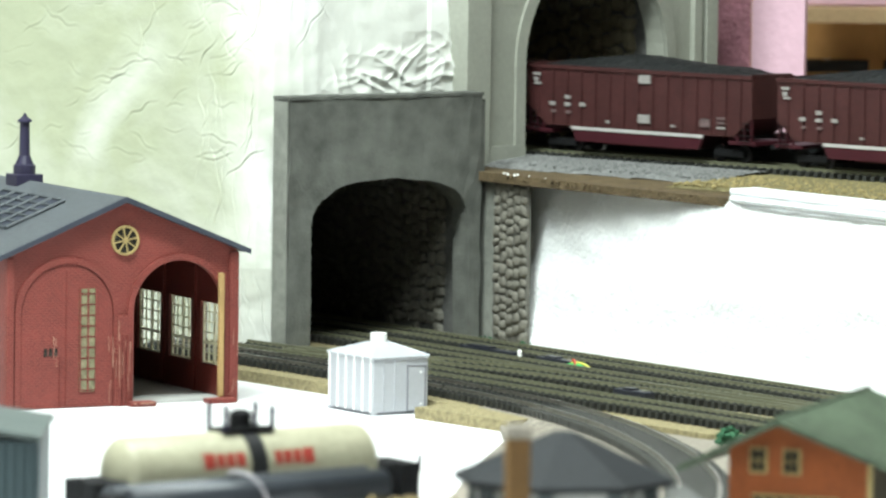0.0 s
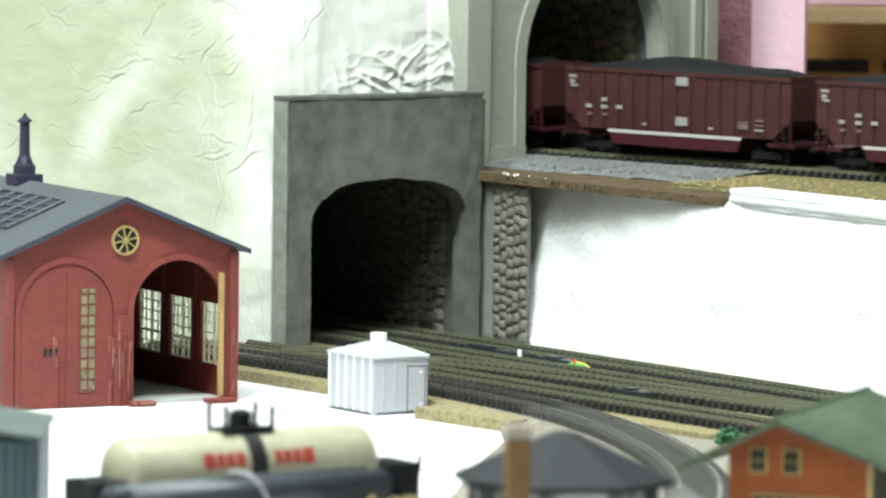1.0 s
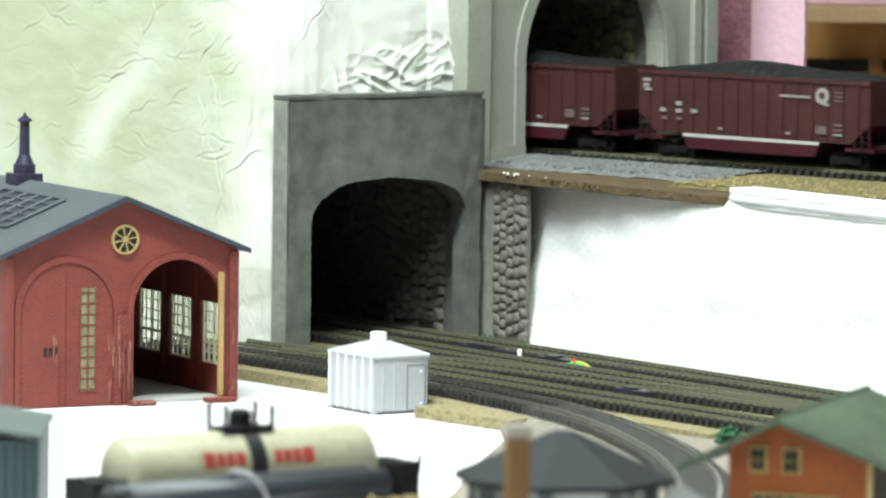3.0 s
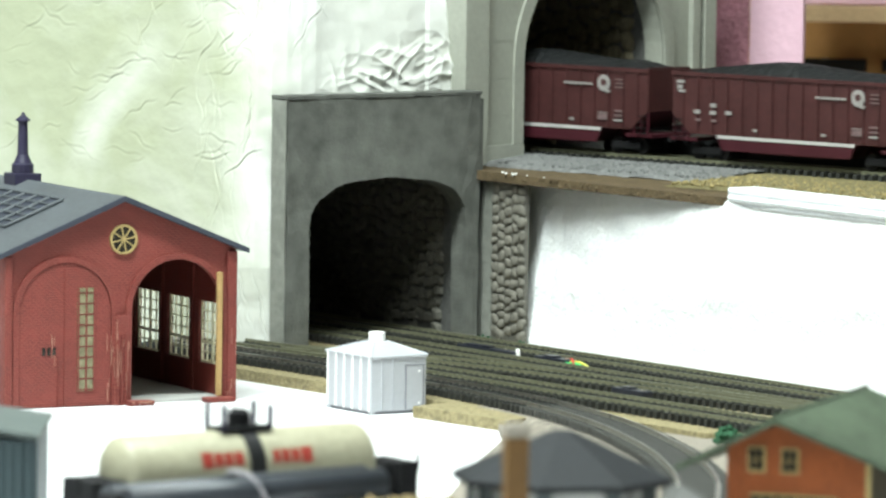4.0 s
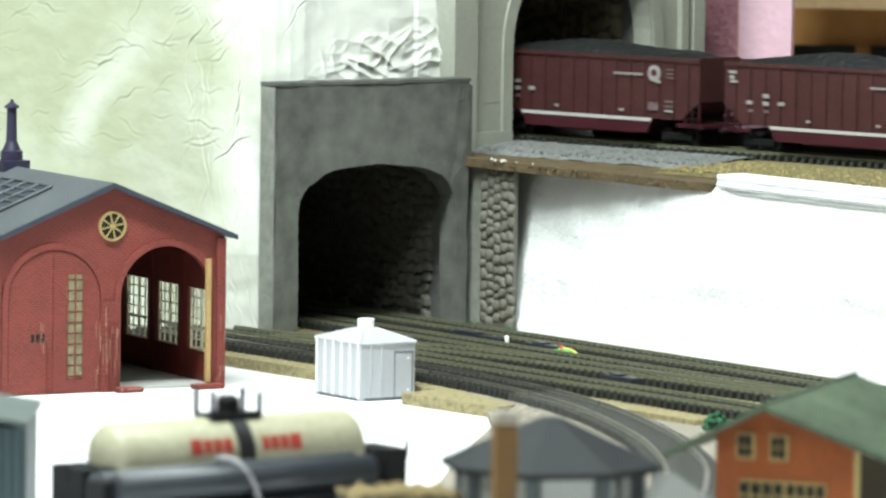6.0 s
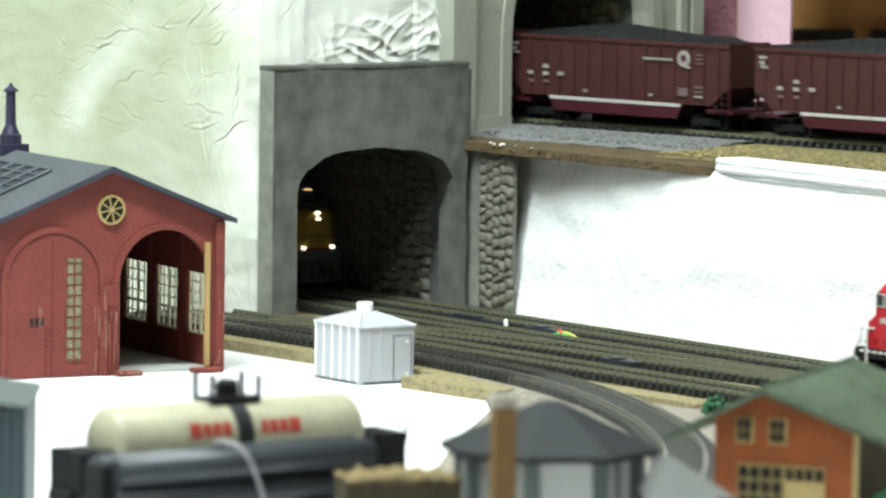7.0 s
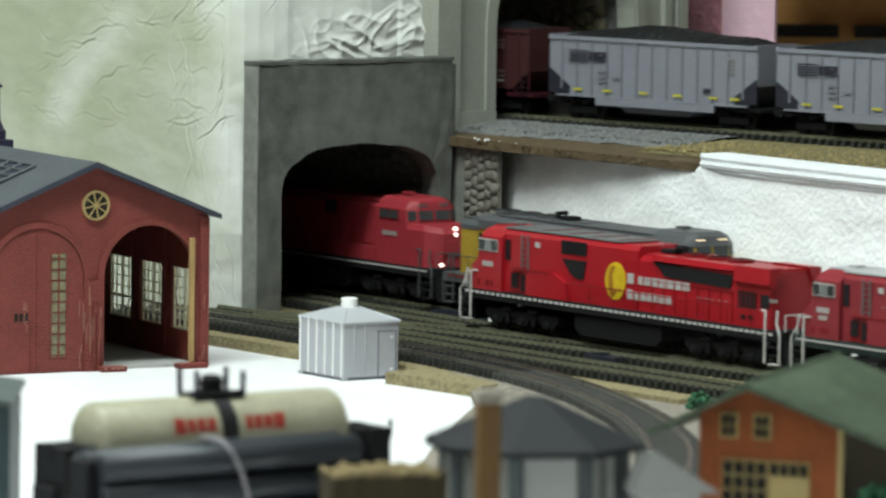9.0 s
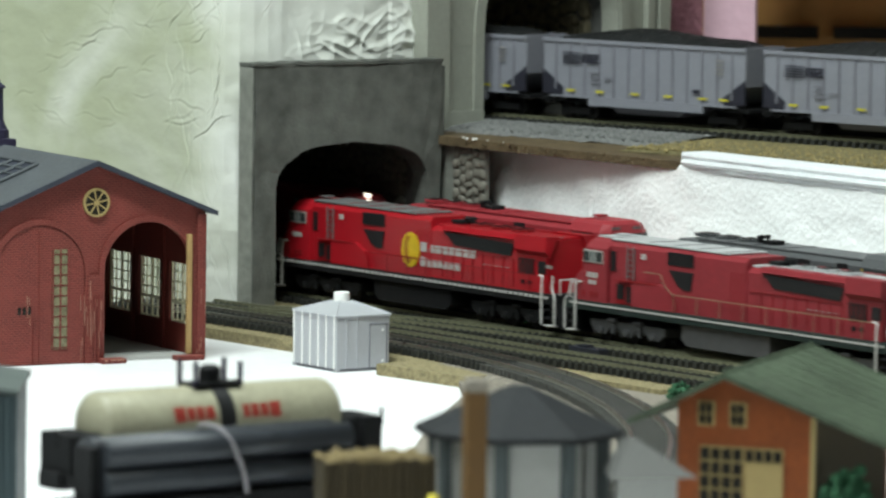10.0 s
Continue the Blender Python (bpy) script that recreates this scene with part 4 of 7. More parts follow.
def engine_house():
    """Two-stall brick engine house: local x along the front, y back, z up."""
    A = 28.0
    fd = Vector((math.cos(radians(A)), math.sin(radians(A)), 0))
    W, D, H, APEX = 0.1285, 0.150, 0.0775, 0.1035
    o = Vector((-0.101, 2.851, 0)) - fd * W
    h = root("engine_house", "red brick two-stall engine house with grey roof and one open door", "engine house", frame_at(o, A))
    T = 0.0032
    c1, c2, r = 0.0335, 0.0955, 0.0255
    spring = 0.0475
    apex_x = W / 2
    # front wall: built from vertical strips round the right arch, left arch recessed and closed
    bm = bmesh.new()
    xs = sorted(set([0, W] + [c2 + r * math.cos(math.pi * i / 20) for i in range(21)] + [apex_x]))
    for x0, x1 in zip(xs, xs[1:]):
        def topz(x):
            return H + (APEX - H) * (1 - abs(x - apex_x) / apex_x)

        def archz(x):
            d = abs(x - c2)
            return spring + math.sqrt(max(0, r * r - d * d)) if d <= r + 1e-9 else 0.0
        inside = abs((x0 + x1) / 2 - c2) < r
        zl, zr = (archz(x0), archz(x1)) if inside else (0, 0)
        prism([(x0, zl), (x1, zr), (x1, topz(x1)), (x0, topz(x0))], 0, T, bm)
    bmesh.ops.remove_doubles(bm, verts=bm.verts, dist=1e-6)
    part("front_wall", bm, "brick", h)
    for cx in (c1, c2):
        bm = bmesh.new()
        ring = []
        pts = [(cx - r, 0.0)] + [(cx - r * math.cos(math.pi * i / 20), spring + r * math.sin(math.pi * i / 20)) for i in range(21)] + [(cx + r, 0.0)]
        out = [(cx - r - 0.0032, 0.0)] + [(cx - (r + 0.0032) * math.cos(math.pi * i / 20), spring + (r + 0.0032) * math.sin(math.pi * i / 20)) for i in range(21)] + [(cx + r + 0.0032, 0.0)]
        for (a, b), (c, d) in zip(pts, out):
            ring.append([bm.verts.new(q) for q in ((a, -0.0002, b), (a, -0.0014, b), (c, -0.0014, d), (c, -0.0002, d))])
        for r0, r1 in zip(ring, ring[1:]):
            for j in range(4):
                bm.faces.new((r0[j], r0[(j + 1) % 4], r1[(j + 1) % 4], r1[j]))
        part("arch_surround", bm, "brick", h)
    # closed left door
    bm = bmesh.new()
    pts = [(c1 - r + 0.0004, 0.001)] + [(c1 - (r - 0.0004) * math.cos(math.pi * i / 16), spring + (r - 0.0004) * math.sin(math.pi * i / 16)) for i in range(17)] + [(c1 + r - 0.0004, 0.001)]
    dl = part("closed_door", prism(pts, -0.0006, -0.0001), "brick", h, "closed arched red door with a tall window")
    # opaque pane; its olive colour paints in the light showing through the window
    part("door_window", box(c1 + 0.0068, c1 + 0.0162, -0.0010, -0.0006, 0.008, 0.060), "pane_lit", dl)
    for i in range(3):
        part("glazing_bar", box(c1 + 0.0068 + i * 0.0043, c1 + 0.0076 + i * 0.0043, -0.0014, -0.0010, 0.008, 0.060), "brick", dl)
    for i in range(10):
        part("glazing_bar", box(c1 + 0.0068, c1 + 0.0162, -0.0013, -0.0010, 0.0085 + i * 0.0054, 0.0092 + i * 0.0054), "brick_in", dl)
    for i in range(3):
        part("vent_slot", box(c1 - 0.0125 + i * 0.0028, c1 - 0.0107 + i * 0.0028, -0.0010, -0.0006, 0.0265, 0.0305), "window_dark", dl)
    part("door_edge", box(c1 - 0.0006, c1 + 0.0002, -0.0012, -0.0006, 0.001, 0.070), "brick", dl)
    part("wicket_frame", box(c1 - 0.004, c1 - 0.0034, -0.0012, -0.0006, 0.001, 0.026), "brick", dl)
    # pilasters, rosette window
    for x0, x1 in ((0.0, 0.0042), (W / 2 - 0.0036, W / 2 + 0.0036), (W - 0.0052, W)):
        part("pilaster", box(x0, x1, -0.0022, -0.0002, 0, 0.046 if 0.01 < x0 < 0.1 else 0.0765, 0.0004), "brick", h)
    for dx in (-0.0022, 0.0, 0.0022):
        part("downpipe", tube((W / 2 + dx, -0.0028, 0.001), (W / 2 + dx, -0.0028, 0.036), 0.0006, seg=8), "brick", h)
    ro = Vector((W / 2 + 0.0010, 0, 0.0838))
    rs = part("rosette_window", tube(ro + Vector((0, -0.0008, 0)), ro + Vector((0, -0.0001, 0)), 0.0073, seg=28), "window_dark", h, "round window with eight cream spokes")
    bm = bmesh.new()
    for i in range(28):
        t0, t1 = 2 * math.pi * i / 28, 2 * math.pi * (i + 1) / 28
        q = []
        for t in (t0, t1):
            for rr_, y in ((0.0064, -0.0001), (0.0064, -0.0016), (0.0075, -0.0016), (0.0075, -0.0001)):
                q.append(bm.verts.new(ro + Vector((rr_ * math.cos(t), y, rr_ * math.sin(t)))))
        for j in range(4):
            bm.faces.new((q[j], q[(j + 1) % 4], q[4 + (j + 1) % 4], q[4 + j]))
    bmesh.ops.remove_doubles(bm, verts=bm.verts, dist=1e-6)
    part("window_ring", bm, "cream_trim", rs)
    for i in range(8):
        t = math.pi * i / 4 + 0.2
        e = ro + Vector((0.0069 * math.cos(t), -0.0013, 0.0069 * math.sin(t)))
        part("spoke", tube(ro + Vector((0, -0.0013, 0)), e, 0.0004, seg=6), "cream_trim", rs)
    part("hub", tube(ro + Vector((0, -0.0019, 0)), ro + Vector((0, -0.0008, 0)), 0.0012, seg=12), "cream_trim", rs)
    # bare plastic where the red paint has chipped along the edges
    rng = random.Random(11)
    for x0, x1, n in ((c1 + r - 0.004, c1 + r + 0.002, 12), (W / 2 - 0.0035, W / 2 + 0.0035, 16), (c1 - 0.0085, c1 - 0.0065, 5), (c2 + r + 0.001, W - 0.001, 6)):
        for _ in range(n):
            x, z, L = rng.uniform(x0, x1), rng.uniform(0.002, 0.034), rng.uniform(0.002, 0.011)
            part("paint_chip", box(x, x + rng.uniform(0.00010, 0.00020), -0.0034, -0.0030, z, z + L), "chip", h)
    for _ in range(14):
        x = c2 - r + rng.uniform(-0.003, 0.009)
        part("paint_chip", box(x, x + 0.0007, -0.0088, -0.0085, 0.0008 + rng.uniform(0, 0.001), 0.0022), "chip", h)
    # side walls with windows
    for side, x0, x1 in (("left", 0.0, T), ("right", W - T, W)):
        bm = bmesh.new()
        wins = [(0.0095, 0.0355), (0.0465, 0.0735), (0.0835, 0.1125)]
        z0, z1 = 0.0165, 0.0485
        ys = [T] + [y for w in wins for y in w] + [D - T]
        for a, b in zip(ys, ys[1:]):
            if any(abs(a - w[0]) < 1e-6 for w in wins):
                box(x0, x1, a, b, 0, z0, 0, bm)
                box(x0, x1, a, b, z1, H, 0, bm)
            else:
                box(x0, x1, a, b, 0, H, 0, bm)
        part("side_wall", bm, "brick", h)
        xi0, xi1 = (x1 + 0.0001, x1 + 0.0006) if side == "left" else (x0 - 0.0006, x0 - 0.0001)
        for a, b in zip(ys, ys[1:]):
            if any(abs(a - w[0]) < 1e-6 for w in wins):
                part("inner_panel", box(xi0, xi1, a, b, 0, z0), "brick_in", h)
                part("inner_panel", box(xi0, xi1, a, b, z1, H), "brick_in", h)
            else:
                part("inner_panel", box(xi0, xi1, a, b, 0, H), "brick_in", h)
        xm = (x0 + x1) / 2
        for a, b in wins:
            wf = part("window_frame", box(xm - 0.0005, xm + 0.0005, a, a + 0.0012, z0, z1), "cream_white", h, "cream multi-pane window frame")
            part("frame_bar", box(xm - 0.0005, xm + 0.0005, b - 0.0012, b, z0, z1), "cream_white", wf)
            part("frame_bar", box(xm - 0.0005, xm + 0.0005, (a + b) / 2 - 0.0009, (a + b) / 2 + 0.0009, z0, z1), "cream_white", wf)
            for k in (0.25, 0.75):
                yy = a + (b - a) * k
                part("frame_bar", box(xm - 0.0004, xm + 0.0004, yy - 0.0002, yy + 0.0002, z0, z1), "cream_white", wf)
            for i in range(7):
                zz = z0 + (z1 - z0) * i / 6
                part("frame_bar", box(xm - 0.0004, xm + 0.0004, a, b, zz - (0.0007 if i in (0, 2, 6) else 0.0003), zz + (0.0007 if i in (0, 2, 6) else 0.0003)), "cream_white", wf)
        for yy in (0.0065, 0.0410, 0.0785, 0.1180):
            xa, xb = (x1, x1 + 0.0012) if side == "left" else (x0 - 0.0018, x0 - 0.0007)
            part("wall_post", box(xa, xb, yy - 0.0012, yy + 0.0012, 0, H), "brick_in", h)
    part("back_wall", prism([(0, 0), (W, 0), (W, H), (W / 2, APEX), (0, H)], D - T, D), "brick", h)
    part("floor_slab", box(T, W - T, T, D - T, 0.0, 0.0014), "kiosk", h)
    part("threshold", box(c2 - r - 0.004, c2 - r + 0.010, -0.0085, -0.0016, 0, 0.0026, 0.0005), "brick", h)
    part("threshold", box(c2 + r - 0.012, c2 + r + 0.004, -0.0085, -0.0016, 0, 0.0026, 0.0005), "brick", h)
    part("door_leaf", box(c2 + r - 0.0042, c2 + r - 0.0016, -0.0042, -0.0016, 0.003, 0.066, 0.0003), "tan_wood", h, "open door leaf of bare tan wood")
    # roof
    ov, th = 0.0052, 0.0022
    s = (APEX - H) / (W / 2)
    for sgn in (-1, 1):
        xe = W / 2 + sgn * (W / 2 + ov)
        ze = H - s * ov + 0.0003
        part("roof_slope", prism([(W / 2, APEX + 0.0003), (xe, ze), (xe, ze + th), (W / 2, APEX + th + 0.0003)], -0.004, D + 0.004), "roof_slate", h)
        part("barge_board", prism([(W / 2, APEX - 0.0003), (xe, ze - 0.0003), (xe, ze + th + 0.0001), (W / 2, APEX + th + 0.0004)], -0.0052, -0.0041), "roof_dark", h)
    # skylight on the near slope
    def on_roof(x, y, out):
        return (x, y, APEX + th + 0.0003 - s * abs(W / 2 - x) + out)
    bm = bmesh.new()
    x0, x1, y0, y1 = 0.018, 0.050, 0.040, 0.118
    vs = [bm.verts.new(on_roof(x, y, 0.0006)) for x, y in ((x0, y0), (x1, y0), (x1, y1), (x0, y1))]
    vs2 = [bm.verts.new(on_roof(x, y, -0.0004)) for x, y in ((x0, y0), (x1, y0), (x1, y1), (x0, y1))]
    bm.faces.new(vs)
    for i in range(4):
        bm.faces.new((vs[i], vs[(i + 1) % 4], vs2[(i + 1) % 4], vs2[i]))
    sk = part("skylight", bm, "roof_dark", h, "dark skylight with grey glazing bars")
    for i in range(6):
        y = y0 + (y1 - y0) * i / 5
        part("skylight_bar", tube(on_roof(x0, y, 0.0012), on_roof(x1, y, 0.0012), 0.0009, seg=6), "roof_slate", sk)
    for i in range(6):
        x = x0 + (x1 - x0) * i / 5
        part("skylight_bar", tube(on_roof(x, y0, 0.0012), on_roof(x, y1, 0.0012), 0.0008, seg=6), "roof_slate", sk)
    # smoke stack on the ridge
    yc = 0.123
    st = part("chimney", box(W / 2 - 0.0075, W / 2 + 0.0075, yc - 0.0075, yc + 0.0075, APEX - 0.004, APEX + 0.0055, 0.0005), "chimney", h, "dark ridge smoke stack with conical cap")
    part("stack_base", lathe([(0, 0.0058), (0.0045, 0.0058), (0.0052, 0.0048), (0.0095, 0.0030)], (W / 2, yc, APEX + 0.0055), (W / 2, yc, 1), 14), "chimney", st)
    part("stack_pipe", tube((W / 2, yc, APEX + 0.014), (W / 2, yc, APEX + 0.0335), 0.0029, 0.0025, 14), "chimney", st)
    part("stack_cap", lathe([(0, 0.0040), (0.0010, 0.0038), (0.0030, 0.0012), (0.0046, 0.0006)], (W / 2, yc, APEX + 0.0325), (W / 2, yc, 1), 14), "chimney", st)


engine_house()


def silver_shed():
    c = Vector((-0.0306, 2.7900, 0))
    s = root("silver_shed", "small silver-grey hip-roofed metal shed with white vent", "shed", frame_at(c, 34.0))
    # x along the door side, y along the ribbed side
    LX, LY, H = 0.0328, 0.0410, 0.0290
    part("body", box(0, LX, 0, LY, 0.0016, H, 0.0003), "silver", s)
    for i in range(6):
        y = 0.0015 + (LY - 0.003) * i / 5
        part("wall_rib", box(-0.0009, -0.0001, y - 0.00030, y + 0.00030, 0.0018, H), "white_paint", s)
    for i in range(2):
        part("wall_seam", box(0.006 + i * 0.0065, 0.0063 + i * 0.0065, -0.0005, 0.0, 0.002, H), "silver", s)
    dr = part("door", box(0.0205, 0.0305, -0.0007, -0.0001, 0.002, 0.0240, 0.0002), "silver", s)
    part("door_frame", box(0.0200, 0.0204, -0.0009, -0.0001, 0.002, 0.0245), "silver_dark", dr)
    part("door_frame", box(0.0306, 0.0310, -0.0009, -0.0001, 0.002, 0.0245), "silver_dark", dr)
    part("door_frame", box(0.0200, 0.0310, -0.0009, -0.0001, 0.0241, 0.0245), "silver_dark", dr)
    part("hinge", tube((0.0280, -0.0012, 0.021), (0.0280, -0.0007, 0.021), 0.0006, seg=8), "white_paint", dr)
    part("hinge", tube((0.0280, -0.0012, 0.005), (0.0280, -0.0007, 0.005), 0.0006, seg=8), "white_paint", dr)
    part("sill", box(0.0012, LX - 0.0012, 0.0012, LY - 0.0012, 0.0, 0.0016), "silver_dark", s)
    for x in (0.0, LX - 0.0022):
        for y in (0.0, LY - 0.0022):
            part("corner_foot", box(x - 0.0002, x + 0.0024, y - 0.0002, y + 0.0024, 0.0, 0.0018), "silver", s)
    bm = bmesh.new()
    o = 0.0006
    base = [bm.verts.new(q) for q in ((-o, -o, H + 0.0001), (LX + o, -o, H + 0.0001), (LX + o, LY + o, H + 0.0001), (-o, LY + o, H + 0.0001))]
    low_ = [bm.verts.new((v.co.x, v.co.y, H - 0.0009)) for v in base]
    k = 0.0035
    cx, cy = LX / 2, LY / 2
    topv = [bm.verts.new(q) for q in ((cx - k, cy - k, H + 0.0058), (cx + k, cy - k, H + 0.0058), (cx + k, cy + k, H + 0.0058), (cx - k, cy + k, H + 0.0058))]
    for i in range(4):
        j = (i + 1) % 4
        bm.faces.new((base[i], base[j], topv[j], topv[i]))
        bm.faces.new((low_[i], low_[j], base[j], base[i]))
    bm.faces.new(topv)
    bm.faces.new(low_[::-1])
    part("roof", bm, "silver", s)
    for i in range(4):
        a, b = ((-o, -o), (LX + o, -o), (LX + o, LY + o), (-o, LY + o))[i], ((cx - k, cy - k), (cx + k, cy - k), (cx + k, cy + k), (cx - k, cy + k))[i]
        part("hip_seam", tube((*a, H + 0.0002), (*b, H + 0.0060), 0.0004, seg=6), "silver", s)
    part("roof_vent", lathe([(0, 0.0042), (0.0048, 0.0042), (0.0052, 0.0036)], (cx, cy, H + 0.0052), (cx, cy, 1), 20), "white_paint", s, "round white roof vent")


silver_shed()


def orange_cabin():
    c = root("timber_cabin", "orange-red two-storey cabin with broad sage-green gable roof", "house", frame_at((0.1165, 2.205), -21.0, 0.0045))
    W, D, AP, ax = 0.0575, 0.112, 0.0615, 0.0213
    HL, HR = AP - 0.42 * ax, AP - 0.345 * (W - ax)
    gable = [(0, -0.0045), (W, -0.0045), (W, HR), (ax, AP), (0, HL)]
    part("front_wall", prism(gable, 0, 0.003), "orange", c)
    part("back_wall", prism(gable, D - 0.003, D), "orange", c)
    part("side_wall", box(0, 0.003, 0.003, D - 0.003, -0.0045, HL - 0.0005), "orange", c)
    # right side wall in the bin's dark brown, the other walls orange
    part("side_wall", box(W - 0.003, W, 0.003, D - 0.003, -0.0045, HR - 0.0005), "bin", c, "dark brown side wall")
    part("corner_board", box(W - 0.0005, W + 0.0016, -0.0006, 0.0012, -0.0045, HR - 0.001), "cream_trim", c)
    for x in (0.0085, 0.0222):
        w = part("upper_window", box(x, x + 0.0076, -0.0006, -0.0001, 0.0418, 0.0522), "cream_trim", c, "small cream-framed window")
        for i in range(2):
            for z in (0.0428, 0.0474):
                part("pane", box(x + 0.0010 + i * 0.0030, x + 0.0034 + i * 0.0030, -0.0011, -0.0007, z, z + 0.0039), "window_dark", w)
    for x0, ww, rows_ in ((0.0098, 0.0190, 5), (0.0292, 0.0165, 1)):
        w = part("lower_window", box(x0, x0 + ww, -0.0006, -0.0001, 0.004, 0.0338), "cream_trim", c, "row of small panes in a cream frame")
        for i in range(4):
            for j in range(rows_):
                px, pz = x0 + 0.0006 + i * (ww - 0.0004) / 4, 0.0282 - j * 0.0058
                part("pane", box(px, px + (ww - 0.0004) / 4 - 0.0010, -0.0012, -0.0007, pz, pz + 0.0047), "window_dark", w)
    # roof slopes: both run well past the walls
    for x1, z1 in ((-0.0195, AP - 0.50 * (ax + 0.0195)), (W + 0.040, AP - 0.345 * (W + 0.040 - ax))):
        part("roof_slope", prism([(ax, AP + 0.0006), (x1, z1), (x1, z1 + 0.0024), (ax, AP + 0.0032)], -0.007, D + 0.006), "green_roof", c)
    x1, z1 = W + 0.040, AP - 0.345 * (W + 0.040 - ax)
    for i in range(10):
        f = -0.007 + (i + 0.5) / 10 * (D + 0.013)
        part("roof_batten", prism([(ax, AP + 0.0033), (x1, z1 + 0.0025), (x1, z1 + 0.0028), (ax, AP + 0.0036)], f, f + 0.0004), "green_roof", c)
    part("ridge_cap", tube((ax, -0.007, AP + 0.0030), (ax, D + 0.006, AP + 0.0030), 0.0012, seg=8), "green_roof", c)


orange_cabin()


def blue_building():
    b = root("corrugated_building", "blue-grey corrugated metal building with pale roof", "building", frame_at((-0.1880, 2.20), 0.0))
    bm = bmesh.new()
    n = 40
    pts = []
    for i in range(n * 2 + 1):
        pts.append((-0.12 + 0.152 * i / (n * 2), -0.0006 if i % 2 else 0.0))
    pts += [(0.032, 0.075), (-0.12, 0.075)]
    part("wall", prism(pts, 0, 0.0550, axis="z"), "blue_grey", b)
    part("roof", prism([(0.0335, 0.0552), (-0.122, 0.0780), (-0.122, 0.0795), (0.0335, 0.0570)], -0.002, 0.078), "blue_grey_roof", b)
    part("corner_trim", box(0.0312, 0.0330, -0.0012, 0.0012, 0, 0.0548), "blue_grey", b)


blue_building()


def tank_lathe(L, r, a, b):
    prof = [(0, 0.002)] + [(L * 0.055 * (1 - math.cos(math.pi / 2 * i / 6)), r * math.sin(math.pi / 2 * i / 6) * 0.99 + 0.0001) for i in range(1, 7)]
    prof += [(L - d, rr_) for d, rr_ in prof[::-1]]
    return lathe(prof, a, b, 32)


def flat_truck(parent, x, m="truck"):
    t = part("truck", box(x - 0.0105, x + 0.0105, -0.0118, 0.0118, 0.0030, 0.0072, 0.0008), m, parent)
    for dx in (-0.0088, 0.0088):
        w = part("wheelset", tube((x + dx, -0.0086, 0.0048), (x + dx, -0.0064, 0.0048), 0.0048, seg=16), "wheel", t)
        part("wheel", tube((x + dx, 0.0064, 0.0048), (x + dx, 0.0086, 0.0048), 0.0048, seg=16), "wheel", w)
    return t


